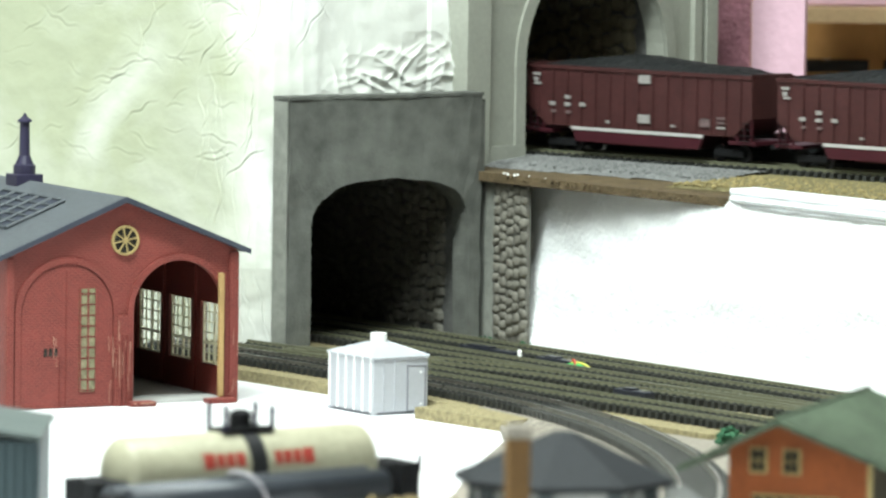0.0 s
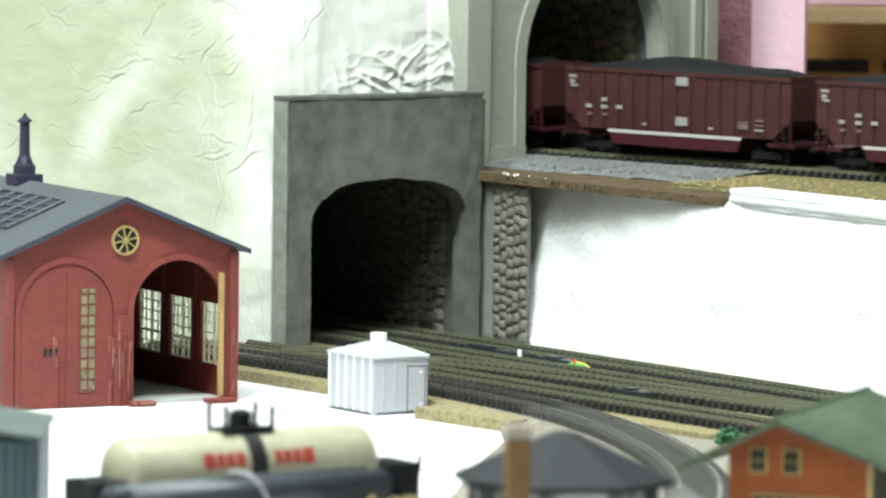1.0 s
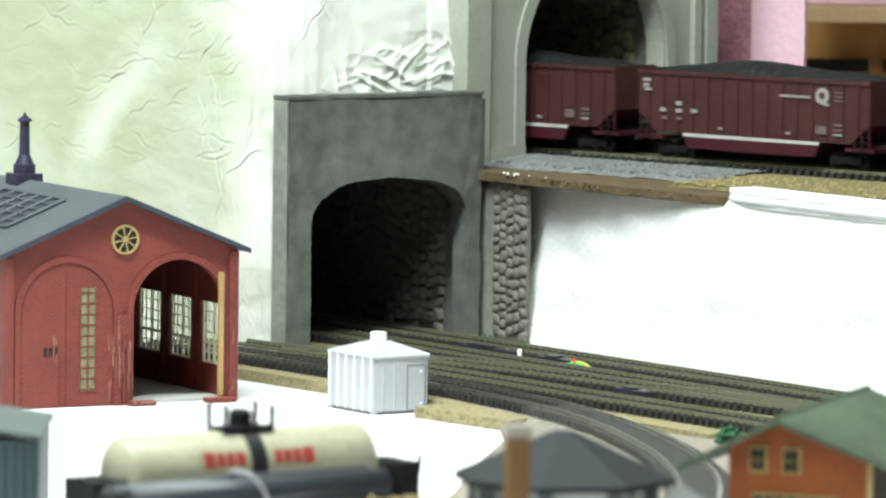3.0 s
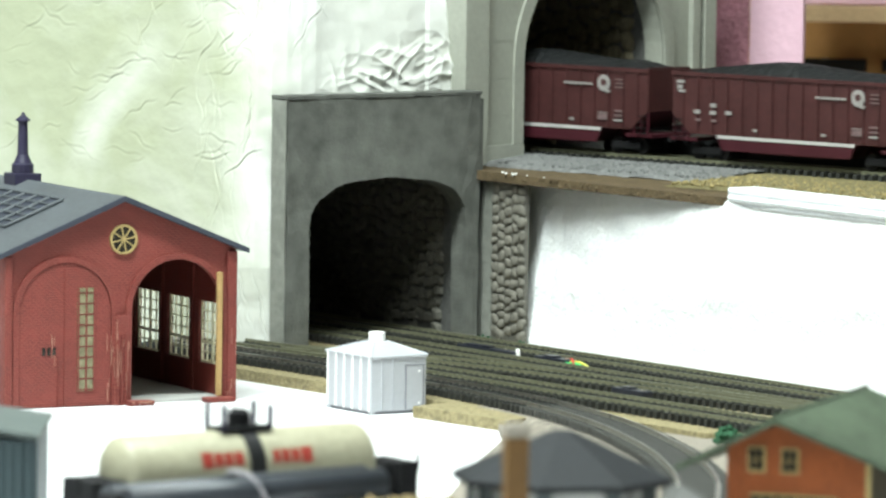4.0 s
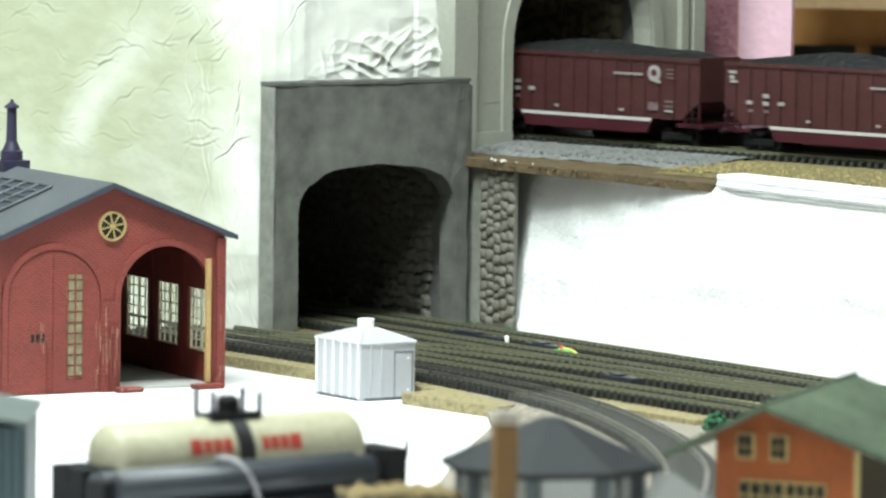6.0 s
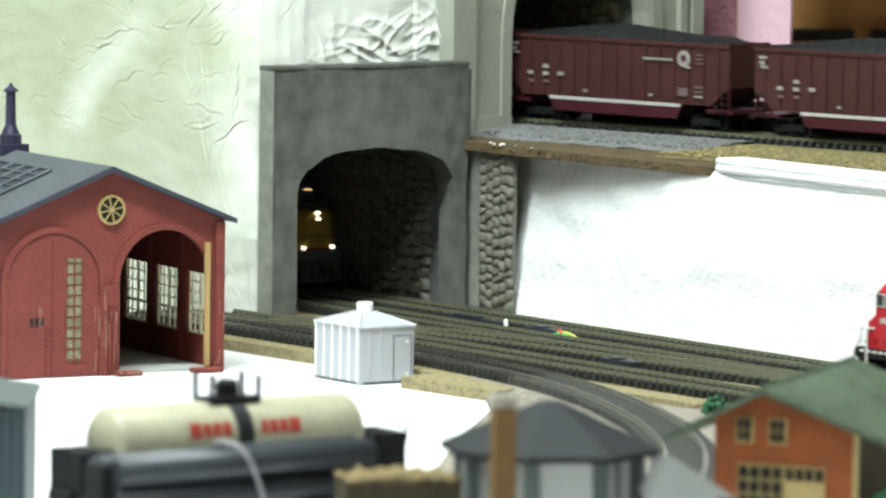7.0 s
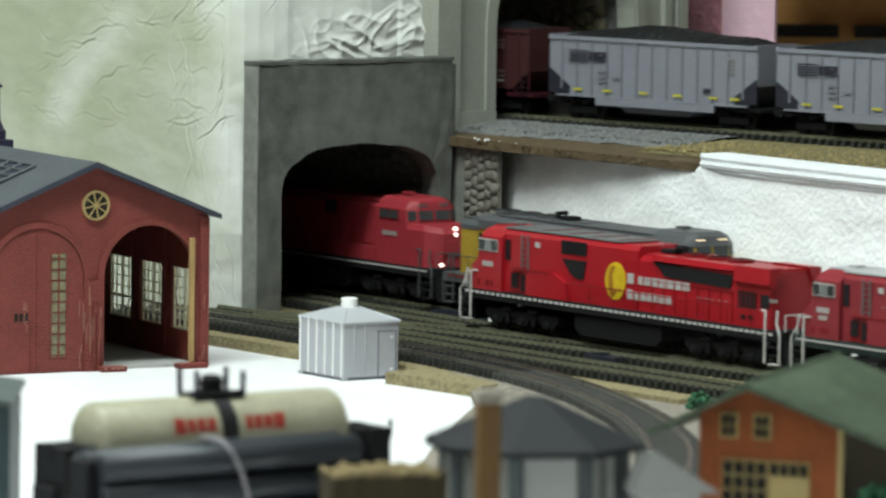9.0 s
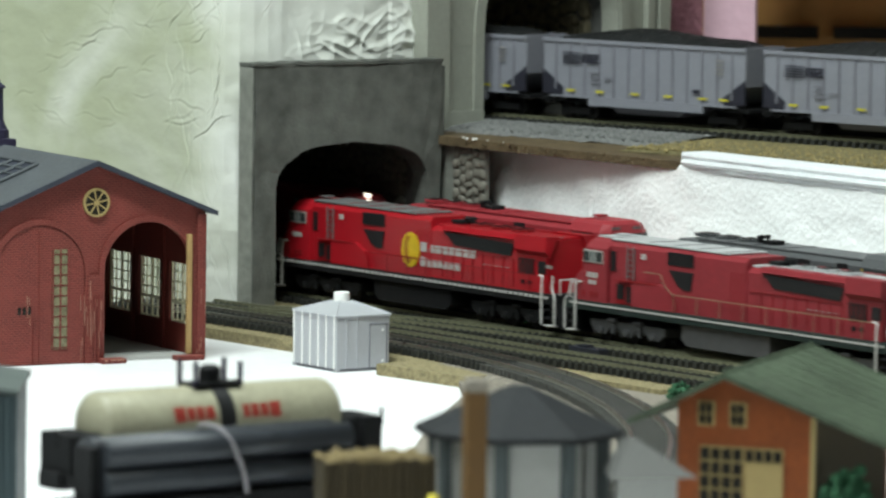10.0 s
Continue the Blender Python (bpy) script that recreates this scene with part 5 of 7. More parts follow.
def tank_wagons():
    ang = 34.0
    t = root("tank_car", "cream tank car with red lettering and black dome platform", "tank car", frame_at((-0.0766, 2.215), ang, 0.0))
    L, r, zc = 0.120, 0.0152, 0.0440
    part("tank", tank_lathe(L, r, (-L / 2, 0, zc), (L / 2, 0, zc)), "cream", t, smooth=True)
    part("underframe", box(-0.077, 0.077, -0.008, 0.008, 0.0205, 0.0275, 0.0006), "black", t)
    for sx in (-1, 1):
        e = part("end_platform", box(min(sx * 0.058, sx * 0.0735), max(sx * 0.058, sx * 0.0735), -0.0140, 0.0140, 0.0225, 0.0262, 0.0004), "black", t)
        for x0, x1 in ((0.0605, 0.0655), (0.0690, 0.0780)) if sx > 0 else ((0.0585, 0.0650), (0.0672, 0.0738)):
            part("end_box", box(min(sx * x0, sx * x1), max(sx * x0, sx * x1), -0.0120, 0.0120, 0.0263, 0.0430, 0.0006), "black", e)
        part("brake_wheel", tube((sx * 0.079, -0.010, 0.0385), (sx * 0.079, -0.010, 0.046), 0.0007, seg=8), "black", e)
        flat_truck(t, sx * 0.052)
    # band, dome, platform with posts
    part("band", tube((-0.0036, 0, zc), (0.0036, 0, zc), r + 0.0006, seg=32), "grille", t)
    part("dome", lathe([(0, 0.0046), (0.0075, 0.0046), (0.009, 0.0030)], (0, 0, zc + r - 0.001), (0, 0, 1), 18), "black", t)
    pl = part("dome_platform", box(-0.0115, 0.0115, -0.0070, 0.0070, zc + r - 0.0006, zc + r + 0.0010), "black", t)
    for x, y, h_ in ((-0.0108, -0.0063, 0.0105), (0.0108, -0.0063, 0.0095), (-0.0108, 0.0063, 0.0105), (0.0108, 0.0063, 0.0100)):
        part("platform_post", tube((x, y, zc + r), (x, y, zc + r + h_), 0.0011, seg=8), "chimney", pl)
    part("platform_rail", wire([(-0.0108, -0.0063, zc + r + 0.0018), (0.0108, -0.0063, zc + r + 0.0018)], 0.0004), "black", pl)
    # plain bars for the lettering on both sides, wrapped on the tank
    for side in (-1, 1):
        for x0, x1 in ((-0.0255, -0.0205), (-0.0195, -0.0160), (-0.0150, -0.0115), (-0.0105, -0.0065), (0.0075, 0.0105), (0.0115, 0.0150), (0.0160, 0.0195), (0.0205, 0.0255)):
            bm = bmesh.new()
            lo, hi = (0.14, 0.56) if abs(x0 + x1) > 0.04 else (0.17, 0.53)
            rows = [[bm.verts.new((x, side * (r + d) * math.cos(lo + (hi - lo) * k / 4), zc + (r + d) * math.sin(lo + (hi - lo) * k / 4))) for x, d in ((x0, 0.0001), (x0, 0.00035), (x1, 0.00035), (x1, 0.0001))] for k in range(5)]
            for r0, r1 in zip(rows, rows[1:]):
                for j in range(4):
                    bm.faces.new((r0[j], r0[(j + 1) % 4], r1[(j + 1) % 4], r1[j]))
            bm.faces.new(rows[0])
            bm.faces.new(rows[-1][::-1])
            part("lettering_bar", bm, "red_letter", t, "red lettering")
    # flat car with black pipes
    f = root("pipe_flat_car", "flat car loaded with long black pipes under a strap", "flat car", frame_at((-0.0704, 2.130), ang + 4, 0.0))
    part("deck", box(-0.070, 0.070, -0.0130, 0.0130, 0.0150, 0.0268, 0.0004), "black", f)
    part("sill", box(-0.070, 0.070, -0.0150, -0.0125, 0.0105, 0.0149, 0.0003), "black", f)
    for sx in (-0.055, 0.055):
        flat_truck(f, sx)
    for y in (-0.0060, 0.0060):
        for z in (0.0336, 0.0452):
            p = part("pipe", tube((-0.0600, y, z), (0.0600, y, z), 0.0056, seg=28), "pipe", f)
            for fc in p.data.polygons:
                fc.use_smooth = len(fc.vertices) == 4
    pts = []
    for i in range(19):
        tt = math.pi * (0.02 + 0.96 * i / 18)
        pts.append((-0.004 + 0.010 * (1 - math.sin(tt)), -0.0132 * math.copysign(abs(math.cos(tt)) ** 0.5, math.cos(tt)), 0.0205 + 0.0322 * math.sin(tt) ** 0.6))
    part("strap", wire(pts, 0.0008, seg=8), "print_grey", f, "pale grey strap over the pipes", smooth=True)
    for x in (-0.045, 0.0, 0.045):
        part("cradle", box(x - 0.0025, x + 0.0025, -0.0118, 0.0118, 0.0269, 0.0279, 0.0003), "black", f, "black timber cradle under the pipes")
    part("end_stake", box(-0.0655, -0.0606, -0.0060, 0.0060, 0.0269, 0.0480, 0.0006), "black", f, "black end stake")
    part("end_stake", box(0.0610, 0.0640, -0.0100, 0.0100, 0.0269, 0.0400, 0.0006), "black", f)


tank_wagons()


def foreground():
    # kiosk with eight-sided roof
    k = root("octagonal_kiosk", "pale kiosk with charcoal eight-sided roof and columns", "kiosk", frame_at((0.0490, 2.10), 10.0))
    R, HW, HA = 0.0345, 0.0545, 0.0735
    bm = bmesh.new()
    pts = [(R * 1.22 * math.cos(math.pi / 8 + math.pi / 4 * i), R * 1.22 * math.sin(math.pi / 8 + math.pi / 4 * i)) for i in range(8)]
    a = [bm.verts.new((x, y, HW)) for x, y in pts]
    b = [bm.verts.new((x, y, HW + 0.0022)) for x, y in pts]
    tp = [bm.verts.new((x * 0.10, y * 0.10, HA)) for x, y in pts]
    for i in range(8):
        j = (i + 1) % 8
        bm.faces.new((a[i], a[j], b[j], b[i]))
        bm.faces.new((b[i], b[j], tp[j], tp[i]))
    bm.faces.new(tp)
    bm.faces.new(a[::-1])
    part("roof", bm, "slate", k, "charcoal eight-sided roof")
    # solid near-black core takes the place of shade inside the kiosk
    core = [(x * 0.66, y * 0.66) for x, y in pts]
    part("core", prism(core, 0, HW - 0.0002, axis="z"), "window_dark", k, "solid dark core painted as the shade behind the columns")
    for i in range(8):
        x, y = pts[i]
        part("column", box(-0.0026, 0.0026, -0.0026, 0.0026, 0, HW - 0.0001, 0.0004, m=pose(x * 0.80, y * 0.80, 0, 0, 0, 22.5 + 45 * i)), "kiosk_col", k)
        if i == 6:
            d = Vector((pts[7][0] - x, pts[7][1] - y, 0)) * 0.80
            for k_ in range(2):
                part("wall_panel", box(0.0040 + k_ * 0.0095, 0.0095 + k_ * 0.0095, -0.0010, 0.0010, 0, HW - 0.0003, 0.0003, m=pose(x * 0.80, y * 0.80, 0, 0, 0, math.degrees(math.atan2(d.y, d.x)))), "kiosk", k, "narrow pale wall panel")
        if i in (3, 4, 5):
            x2, y2 = pts[(i + 1) % 8]
            d = Vector((x2 - x, y2 - y, 0)) * 0.80
            ang = math.degrees(math.atan2(d.y, d.x))
            part("wall_panel", box(0.0028, d.length - 0.0028, -0.0010, 0.0010, 0, HW - 0.0003, 0.0003, m=pose(x * 0.80, y * 0.80, 0, 0, 0, ang)), "kiosk", k, "pale grey wall panel")
    # small light grey hipped roof hut between kiosk and cabin
    s = root("grey_roofed_hut", "small hut with light grey pointed roof", "hut", frame_at((0.0835, 2.065), 0.0))
    bm = bmesh.new()
    base = [bm.verts.new(q) for q in ((0.000, -0.010, 0.0425), (0.034, -0.002, 0.0425), (0.022, 0.022, 0.0425), (-0.002, 0.022, 0.0425))]
    pk = [bm.verts.new(q) for q in ((0.005, 0.006, 0.0570), (0.009, 0.008, 0.0570))]
    bm.faces.new((base[0], base[1], pk[1], pk[0]))
    bm.faces.new((base[1], base[2], pk[1]))
    bm.faces.new((base[2], base[3], pk[0], pk[1]))
    bm.faces.new((base[3], base[0], pk[0]))
    bm.faces.new(base[::-1])
    part("roof", bm, "light_roof", s)
    part("wall", prism([(0.003, -0.006), (0.026, 0.0), (0.018, 0.018), (0.002, 0.018)], 0, 0.0424, axis="z"), "kiosk", s)
    # bare wooden post
    p = root("wooden_post", "bare brown square wooden post", "post", frame_at((0.0303, 2.02), 12.0))
    part("shaft", box(-0.0041, 0.0041, -0.0041, 0.0041, 0.0, 0.0800, 0.0005), "brown_wood", p)
    part("cap", box(-0.0045, 0.0045, -0.0045, 0.0045, 0.0801, 0.0850, 0.0012), "dirt", p, "pale worn post top")
    # staved bin
    b = root("timber_bin", "weathered timber bin with upright staves and straw-coloured fill", "bin", frame_at((-0.0080, 2.060), 14.0))
    part("liner", box(-0.0205, 0.0205, -0.0085, 0.0125, 0.0, 0.0485), "bin", b)
    for i in range(13):
        x = -0.0210 + 0.042 * i / 12
        part("stave", box(x - 0.0013, x + 0.0013, -0.0110, -0.0087, 0.0, 0.0490 + random.uniform(-0.001, 0.0015), 0.0003), "bin", b)
    for i in range(7):
        y = -0.0080 + 0.020 * i / 6
        part("stave", box(0.0207, 0.0228, y - 0.0013, y + 0.0013, 0.0, 0.0490 + random.uniform(-0.001, 0.0015), 0.0003), "bin", b)
    bm = bmesh.new()
    g = [[bm.verts.new((-0.021 + 0.042 * i / 24, -0.0105 + 0.024 * j / 14, 0.0492 + 0.0035 * noise.noise((i * 0.5, j * 0.5, 2)) + 0.0015 * math.sin(math.pi * i / 24))) for j in range(15)] for i in range(25)]
    lo = [[bm.verts.new((v.co.x, v.co.y, 0.0485)) for v in (col[0], col[-1])] for col in g]
    for i in range(24):
        for j in range(14):
            bm.faces.new((g[i][j], g[i + 1][j], g[i + 1][j + 1], g[i][j + 1]))
        bm.faces.new((g[i][0], g[i + 1][0], lo[i + 1][0], lo[i][0]))
        bm.faces.new((g[i][-1], g[i + 1][-1], lo[i + 1][1], lo[i][1]))
    part("fill", bm, "bin_top", b, "straw-coloured rough fill", smooth=True)
    y = root("yellow_barrel", "small yellow plastic barrel beside the bin", "barrel", frame_at((0.0150, 2.035), 0))
    part("barrel", lathe([(0, 0.0022), (0.003, 0.0027), (0.034, 0.0027), (0.0385, 0.0018)], (0, 0, 0), (0, 0, 1), 16), "yellow", y, smooth=True)
    g = root("green_bush", "dark green foam bush at the track end", "bush", frame_at(low(-0.052, 0.452), 0, 0.0068))
    bm = bmesh.new()
    for i in range(90):
        v = Vector((random.gauss(0, 1), random.gauss(0, 1), abs(random.gauss(0, 1)))).normalized() * random.uniform(0.002, 0.0068)
        bmesh.ops.create_icosphere(bm, subdivisions=1, radius=random.uniform(0.0008, 0.0017), matrix=Matrix.Translation(v))
    part("foliage", bm, "green", g)
    g = root("green_bush", "dark green foam bush beside the timber cabin", "bush", frame_at((0.186, 2.185), 0, 0.0))
    bm = bmesh.new()
    for i in range(160):
        v = Vector((random.gauss(0, 1), random.gauss(0, 1), abs(random.gauss(0, 1)) * 1.4)).normalized() * random.uniform(0.004, 0.015)
        v.z *= 2.2
        bmesh.ops.create_icosphere(bm, subdivisions=1, radius=random.uniform(0.0016, 0.0034), matrix=Matrix.Translation(v))
    part("foliage", bm, "green", g)


foreground()


# ---- rolling stock ----
def hopper(style):
    """Coal hopper, 1:87: x along the car, forward +x; near side is +y and -y alike. Origin on the rail top."""
    grey = style == "grey"
    Lb = 0.1505 if grey else 0.1635
    body, dark = ("hopper_grey", "hopper_grey_dark") if grey else ("maroon", "maroon_dark")
    lab = "silver-grey coal hopper with black emblem bars and heaped coal" if grey else ("maroon coal hopper with round white emblem and heaped coal" if style == "emblem" else "maroon coal hopper with white data squares and heaped coal")
    c = root("coal_hopper", lab, "hopper car", pose(0, 0, 0), "coal train hopper cars")
    W, zb, zt = 0.0172, *((0.0128, 0.0463) if grey else (0.0146, 0.0482))
    h = Lb / 2
    cut = 0.016 if grey else 0.013
    prof = [(-h, 0.0250), (-h + cut, zb), (h - cut, zb), (h, 0.0250), (h, zt), (-h, zt)]
    b = part("body", prism(prof, -W, W), body, c)
    part("top_chord", box(-h - 0.0004, h + 0.0004, -W - 0.0010, -W - 0.0001, zt - 0.0016, zt + 0.0006), body, b)
    part("top_chord", box(-h - 0.0004, h + 0.0004, W + 0.0001, W + 0.0010, zt - 0.0016, zt + 0.0006), body, b)
    for sx in (-1, 1):
        part("top_chord", box(min(sx * h, sx * (h - 0.0012)), max(sx * h, sx * (h - 0.0012)), -W, W, zt + 0.0001, zt + 0.0012), body, b)
    nr = 13 if grey else 15
    for side in (-1, 1):
        for i in range(nr):
            x = -h + cut * 0.6 + (2 * h - cut * 1.2) * i / (nr - 1)
            y0, y1 = sorted((side * (W + 0.0001), side * (W + 0.0009)))
            part("side_rib", box(x - 0.0006, x + 0.0006, y0, y1, zb + 0.0045 if i in (0, nr - 1) else zb + 0.0004, zt - 0.0017), dark if grey else body, b)
        y0, y1 = sorted((side * (W - 0.0004), side * (W + 0.0012)))
        if grey:
            part("side_sill", box(-h + 0.030, h - 0.035, y0, y1, zb - 0.0040, zb + 0.0002, 0.0003), body, b)
            part("sill_strip", box(-h + 0.006, h - 0.006, y0, y1, zb + 0.0003, zb + 0.0012), body, b)
        else:
            part("side_sill", prism([(-h + 0.033, zb), (-h + 0.037, zb - 0.0080), (h - 0.037, zb - 0.0080), (h - 0.033, zb)], y0, y1), "maroon_dark", b)
            ya, yb = sorted((side * (W + 0.0013), side * (W + 0.0016)))
            part("white_sill_stripe", box(-h + 0.0335, h - 0.0335, ya, yb, zb - 0.0016, zb + 0.0002), "print_white", b, "white sill stripe")
        # lettering and marks: forward end is -x for the near side as the train backs in
        ya, yb = sorted((side * (W + 0.0010), side * (W + 0.0013)))

        def mark(x, z, w_, h_, m, nm="data_mark"):
            z = zb + (z - 0.0135) * (zt - zb) / 0.0305
            part(nm, box(x - w_ / 2, x + w_ / 2, ya, yb, z - h_ / 2, z + h_ / 2), m, b)
        s = side
        if grey:
            for i in range(5):
                mark(s * (h - 0.0222), 0.0372 - i * 0.0013, 0.0140, 0.0007, "print_black", "emblem_bar")
            for xx, w_ in ((0.0312, 0.0022), (0.0342, 0.0020), (0.0366, 0.0022), (0.0402, 0.0050)):
                mark(s * (h - xx), 0.0346, w_, 0.0052, "print_black", "emblem_bar")
            mark(s * (h - 0.0418), 0.0334, 0.0036, 0.0008, "hopper_grey", "emblem_gap")
            mark(s * (h - 0.0386), 0.0356, 0.0036, 0.0008, "hopper_grey", "emblem_gap")
            for i, f in enumerate((0.145, 0.29, 0.465, 0.63, 0.80, 0.90)):
                mark(s * (h - 2 * h * f), 0.0175, 0.0062, 0.0013, "print_yellow", "yellow_dash")
            for i in range(3):
                mark(s * (h - 0.040), 0.0275 - i * 0.0026, 0.007, 0.0012, "hopper_grey_dark")
            mark(s * (h - 0.050), 0.0245, 0.006, 0.0012, "hopper_grey_dark")
            mark(s * (-h + 0.035), 0.0210, 0.005, 0.0022, "print_black")
            for i in range(4):
                mark(s * (-h + 0.018), 0.0375 - i * 0.0022, 0.0050, 0.0008, "print_dull")
        else:
            mark(s * (h - 0.0065), 0.0395, 0.0055, 0.0016, "print_dull")
            mark(s * (h - 0.0060), 0.0368, 0.0035, 0.0022, "print_dull")
            mark(s * (h - 0.0075), 0.0348, 0.0050, 0.0014, "print_dull")
            for xx, zz in ((0.0185, 0.0248), (0.0300, 0.0284), (0.0300, 0.0247), (0.0410, 0.0250)):
                mark(s * (h - xx), zz, 0.0044, 0.0021, "print_dull")
            for xx in (0.0195, 0.0305):
                mark(s * (h - xx), 0.0208, 0.0036, 0.0016, "print_faint")
            for xx in (0.0600, 0.108):
                mark(s * (h - xx), 0.0171, 0.0030, 0.0014, "print_dull")
            mark(s * (-h + 0.0325), 0.0197, 0.0072, 0.0046, "print_faint")
            mark(s * (-h + 0.0325), 0.0215, 0.0072, 0.0006, "print_dull")
            for i in range(3):
                mark(s * (-h + 0.0210), 0.0225 - i * 0.0024, 0.0060, 0.0012, "print_dull" if i == 2 else "print_faint")
            if style == "emblem":
                for i in range(6):
                    mark(s * (-h + 0.0600 - i * 0.0036), 0.0355, 0.0030, 0.0013, "print_dull", "name_bar")
                yy = side * (W + 0.0010)
                part("round_emblem", tube((s * (-h + 0.0320), yy, 0.0398), (s * (-h + 0.0320), yy + side * 0.0004, 0.0398), 0.0046, seg=20), "print_dull", b, "round white emblem")
                part("emblem_centre", tube((s * (-h + 0.0320), yy + side * 0.0004, 0.0402), (s * (-h + 0.0320), yy + side * 0.0006, 0.0402), 0.0020, seg=14), "maroon", b)
                for i in range(3):
                    mark(s * (-h + 0.0205), 0.0385 - i * 0.002, 0.006, 0.0007, "print_faint")
                mark(s * (-h + 0.0290), 0.0322, 0.0034, 0.0014, "print_dull", "emblem_tail")
            else:
                mark(s * (-0.0050), 0.0398, 0.0085, 0.0048, "print_dull", "white_square")
                mark(s * (-0.0050), 0.0197, 0.0085, 0.0048, "print_dull", "white_square")
    # coal heap
    bm = bmesh.new()
    nx, ny = 70, 16
    g = []
    for i in range(nx + 1):
        fx = -1 + 2 * i / nx
        row = []
        for j in range(ny + 1):
            fy = -1 + 2 * j / ny
            hump = (1 - abs(fx) ** 5) * (1 - abs(fy) ** 3)
            z = zt - 0.0012 + 0.0088 * hump * (0.82 + 0.18 * math.sin(fx * 5 + 1)) + 0.0009 * noise.noise((fx * 22, fy * 7, 1)) * (hump > 0.05) + 0.0006 * noise.noise((fx * 70, fy * 20, 8)) * (hump > 0.05)
            row.append(bm.verts.new((fx * (h - 0.0016), fy * (W - 0.0006), z)))
        g.append(row)
    for i in range(nx):
        for j in range(ny):
            bm.faces.new((g[i][j], g[i + 1][j], g[i + 1][j + 1], g[i][j + 1]))
    part("coal_load", bm, "coal", c, "heaped black coal")
    # ends: slope sheets, ladders, platforms
    for sx in (-1, 1):
        e = part("end_platform", box(min(sx * (h - 0.017), sx * (h + 0.0020)), max(sx * (h - 0.017), sx * (h + 0.0020)), -W + 0.001, W - 0.001, 0.0105, 0.0125), "black" if grey else dark, c)
        for side in (-1, 1):
            for k in range(3):
                x = sx * (h - 0.0008 - k * 0.0050)
                part("end_post", box(x - 0.0005, x + 0.0005, side * (W - 0.0012) - 0.0005, side * (W - 0.0012) + 0.0005, 0.0105, 0.0245 - k * 0.0036), "black" if grey else dark, e)
            for k in range(4):
                x0, x1 = sorted((sx * (h - 0.0010), sx * (h - 0.0085)))
                part("grab_iron", box(x0, x1, side * (W + 0.0002) - 0.0003, side * (W + 0.0002) + 0.0003, 0.0125 + k * 0.0032, 0.0129 + k * 0.0032), "black" if grey else "truck", e)
            if grey:
                ya, yb = sorted((side * (W + 0.0002), side * (W + 0.0006)))
                pts = [(sx * (h + 0.0001), 0.0290), (sx * (h + 0.0001), 0.0150), (sx * (h - 0.0150), 0.0140), (sx * (h - 0.0155), 0.0185)]
                part("end_panel", prism(pts, ya, yb), "print_black", e, "black end bay panel")
        part("coupler", box(min(sx * h, sx * (h + 0.0050)), max(sx * h, sx * (h + 0.0050)), -0.0014, 0.0014, 0.0080, 0.0108), "truck", e)
        flat_truck(c, sx * (h - 0.0205))
    part("hopper_chute", prism([(-h + 0.042, zb - 0.0001), (-h + 0.052, 0.0052), (h - 0.052, 0.0052), (h - 0.042, zb - 0.0001)], -0.0120, 0.0120), dark, c)
    return c


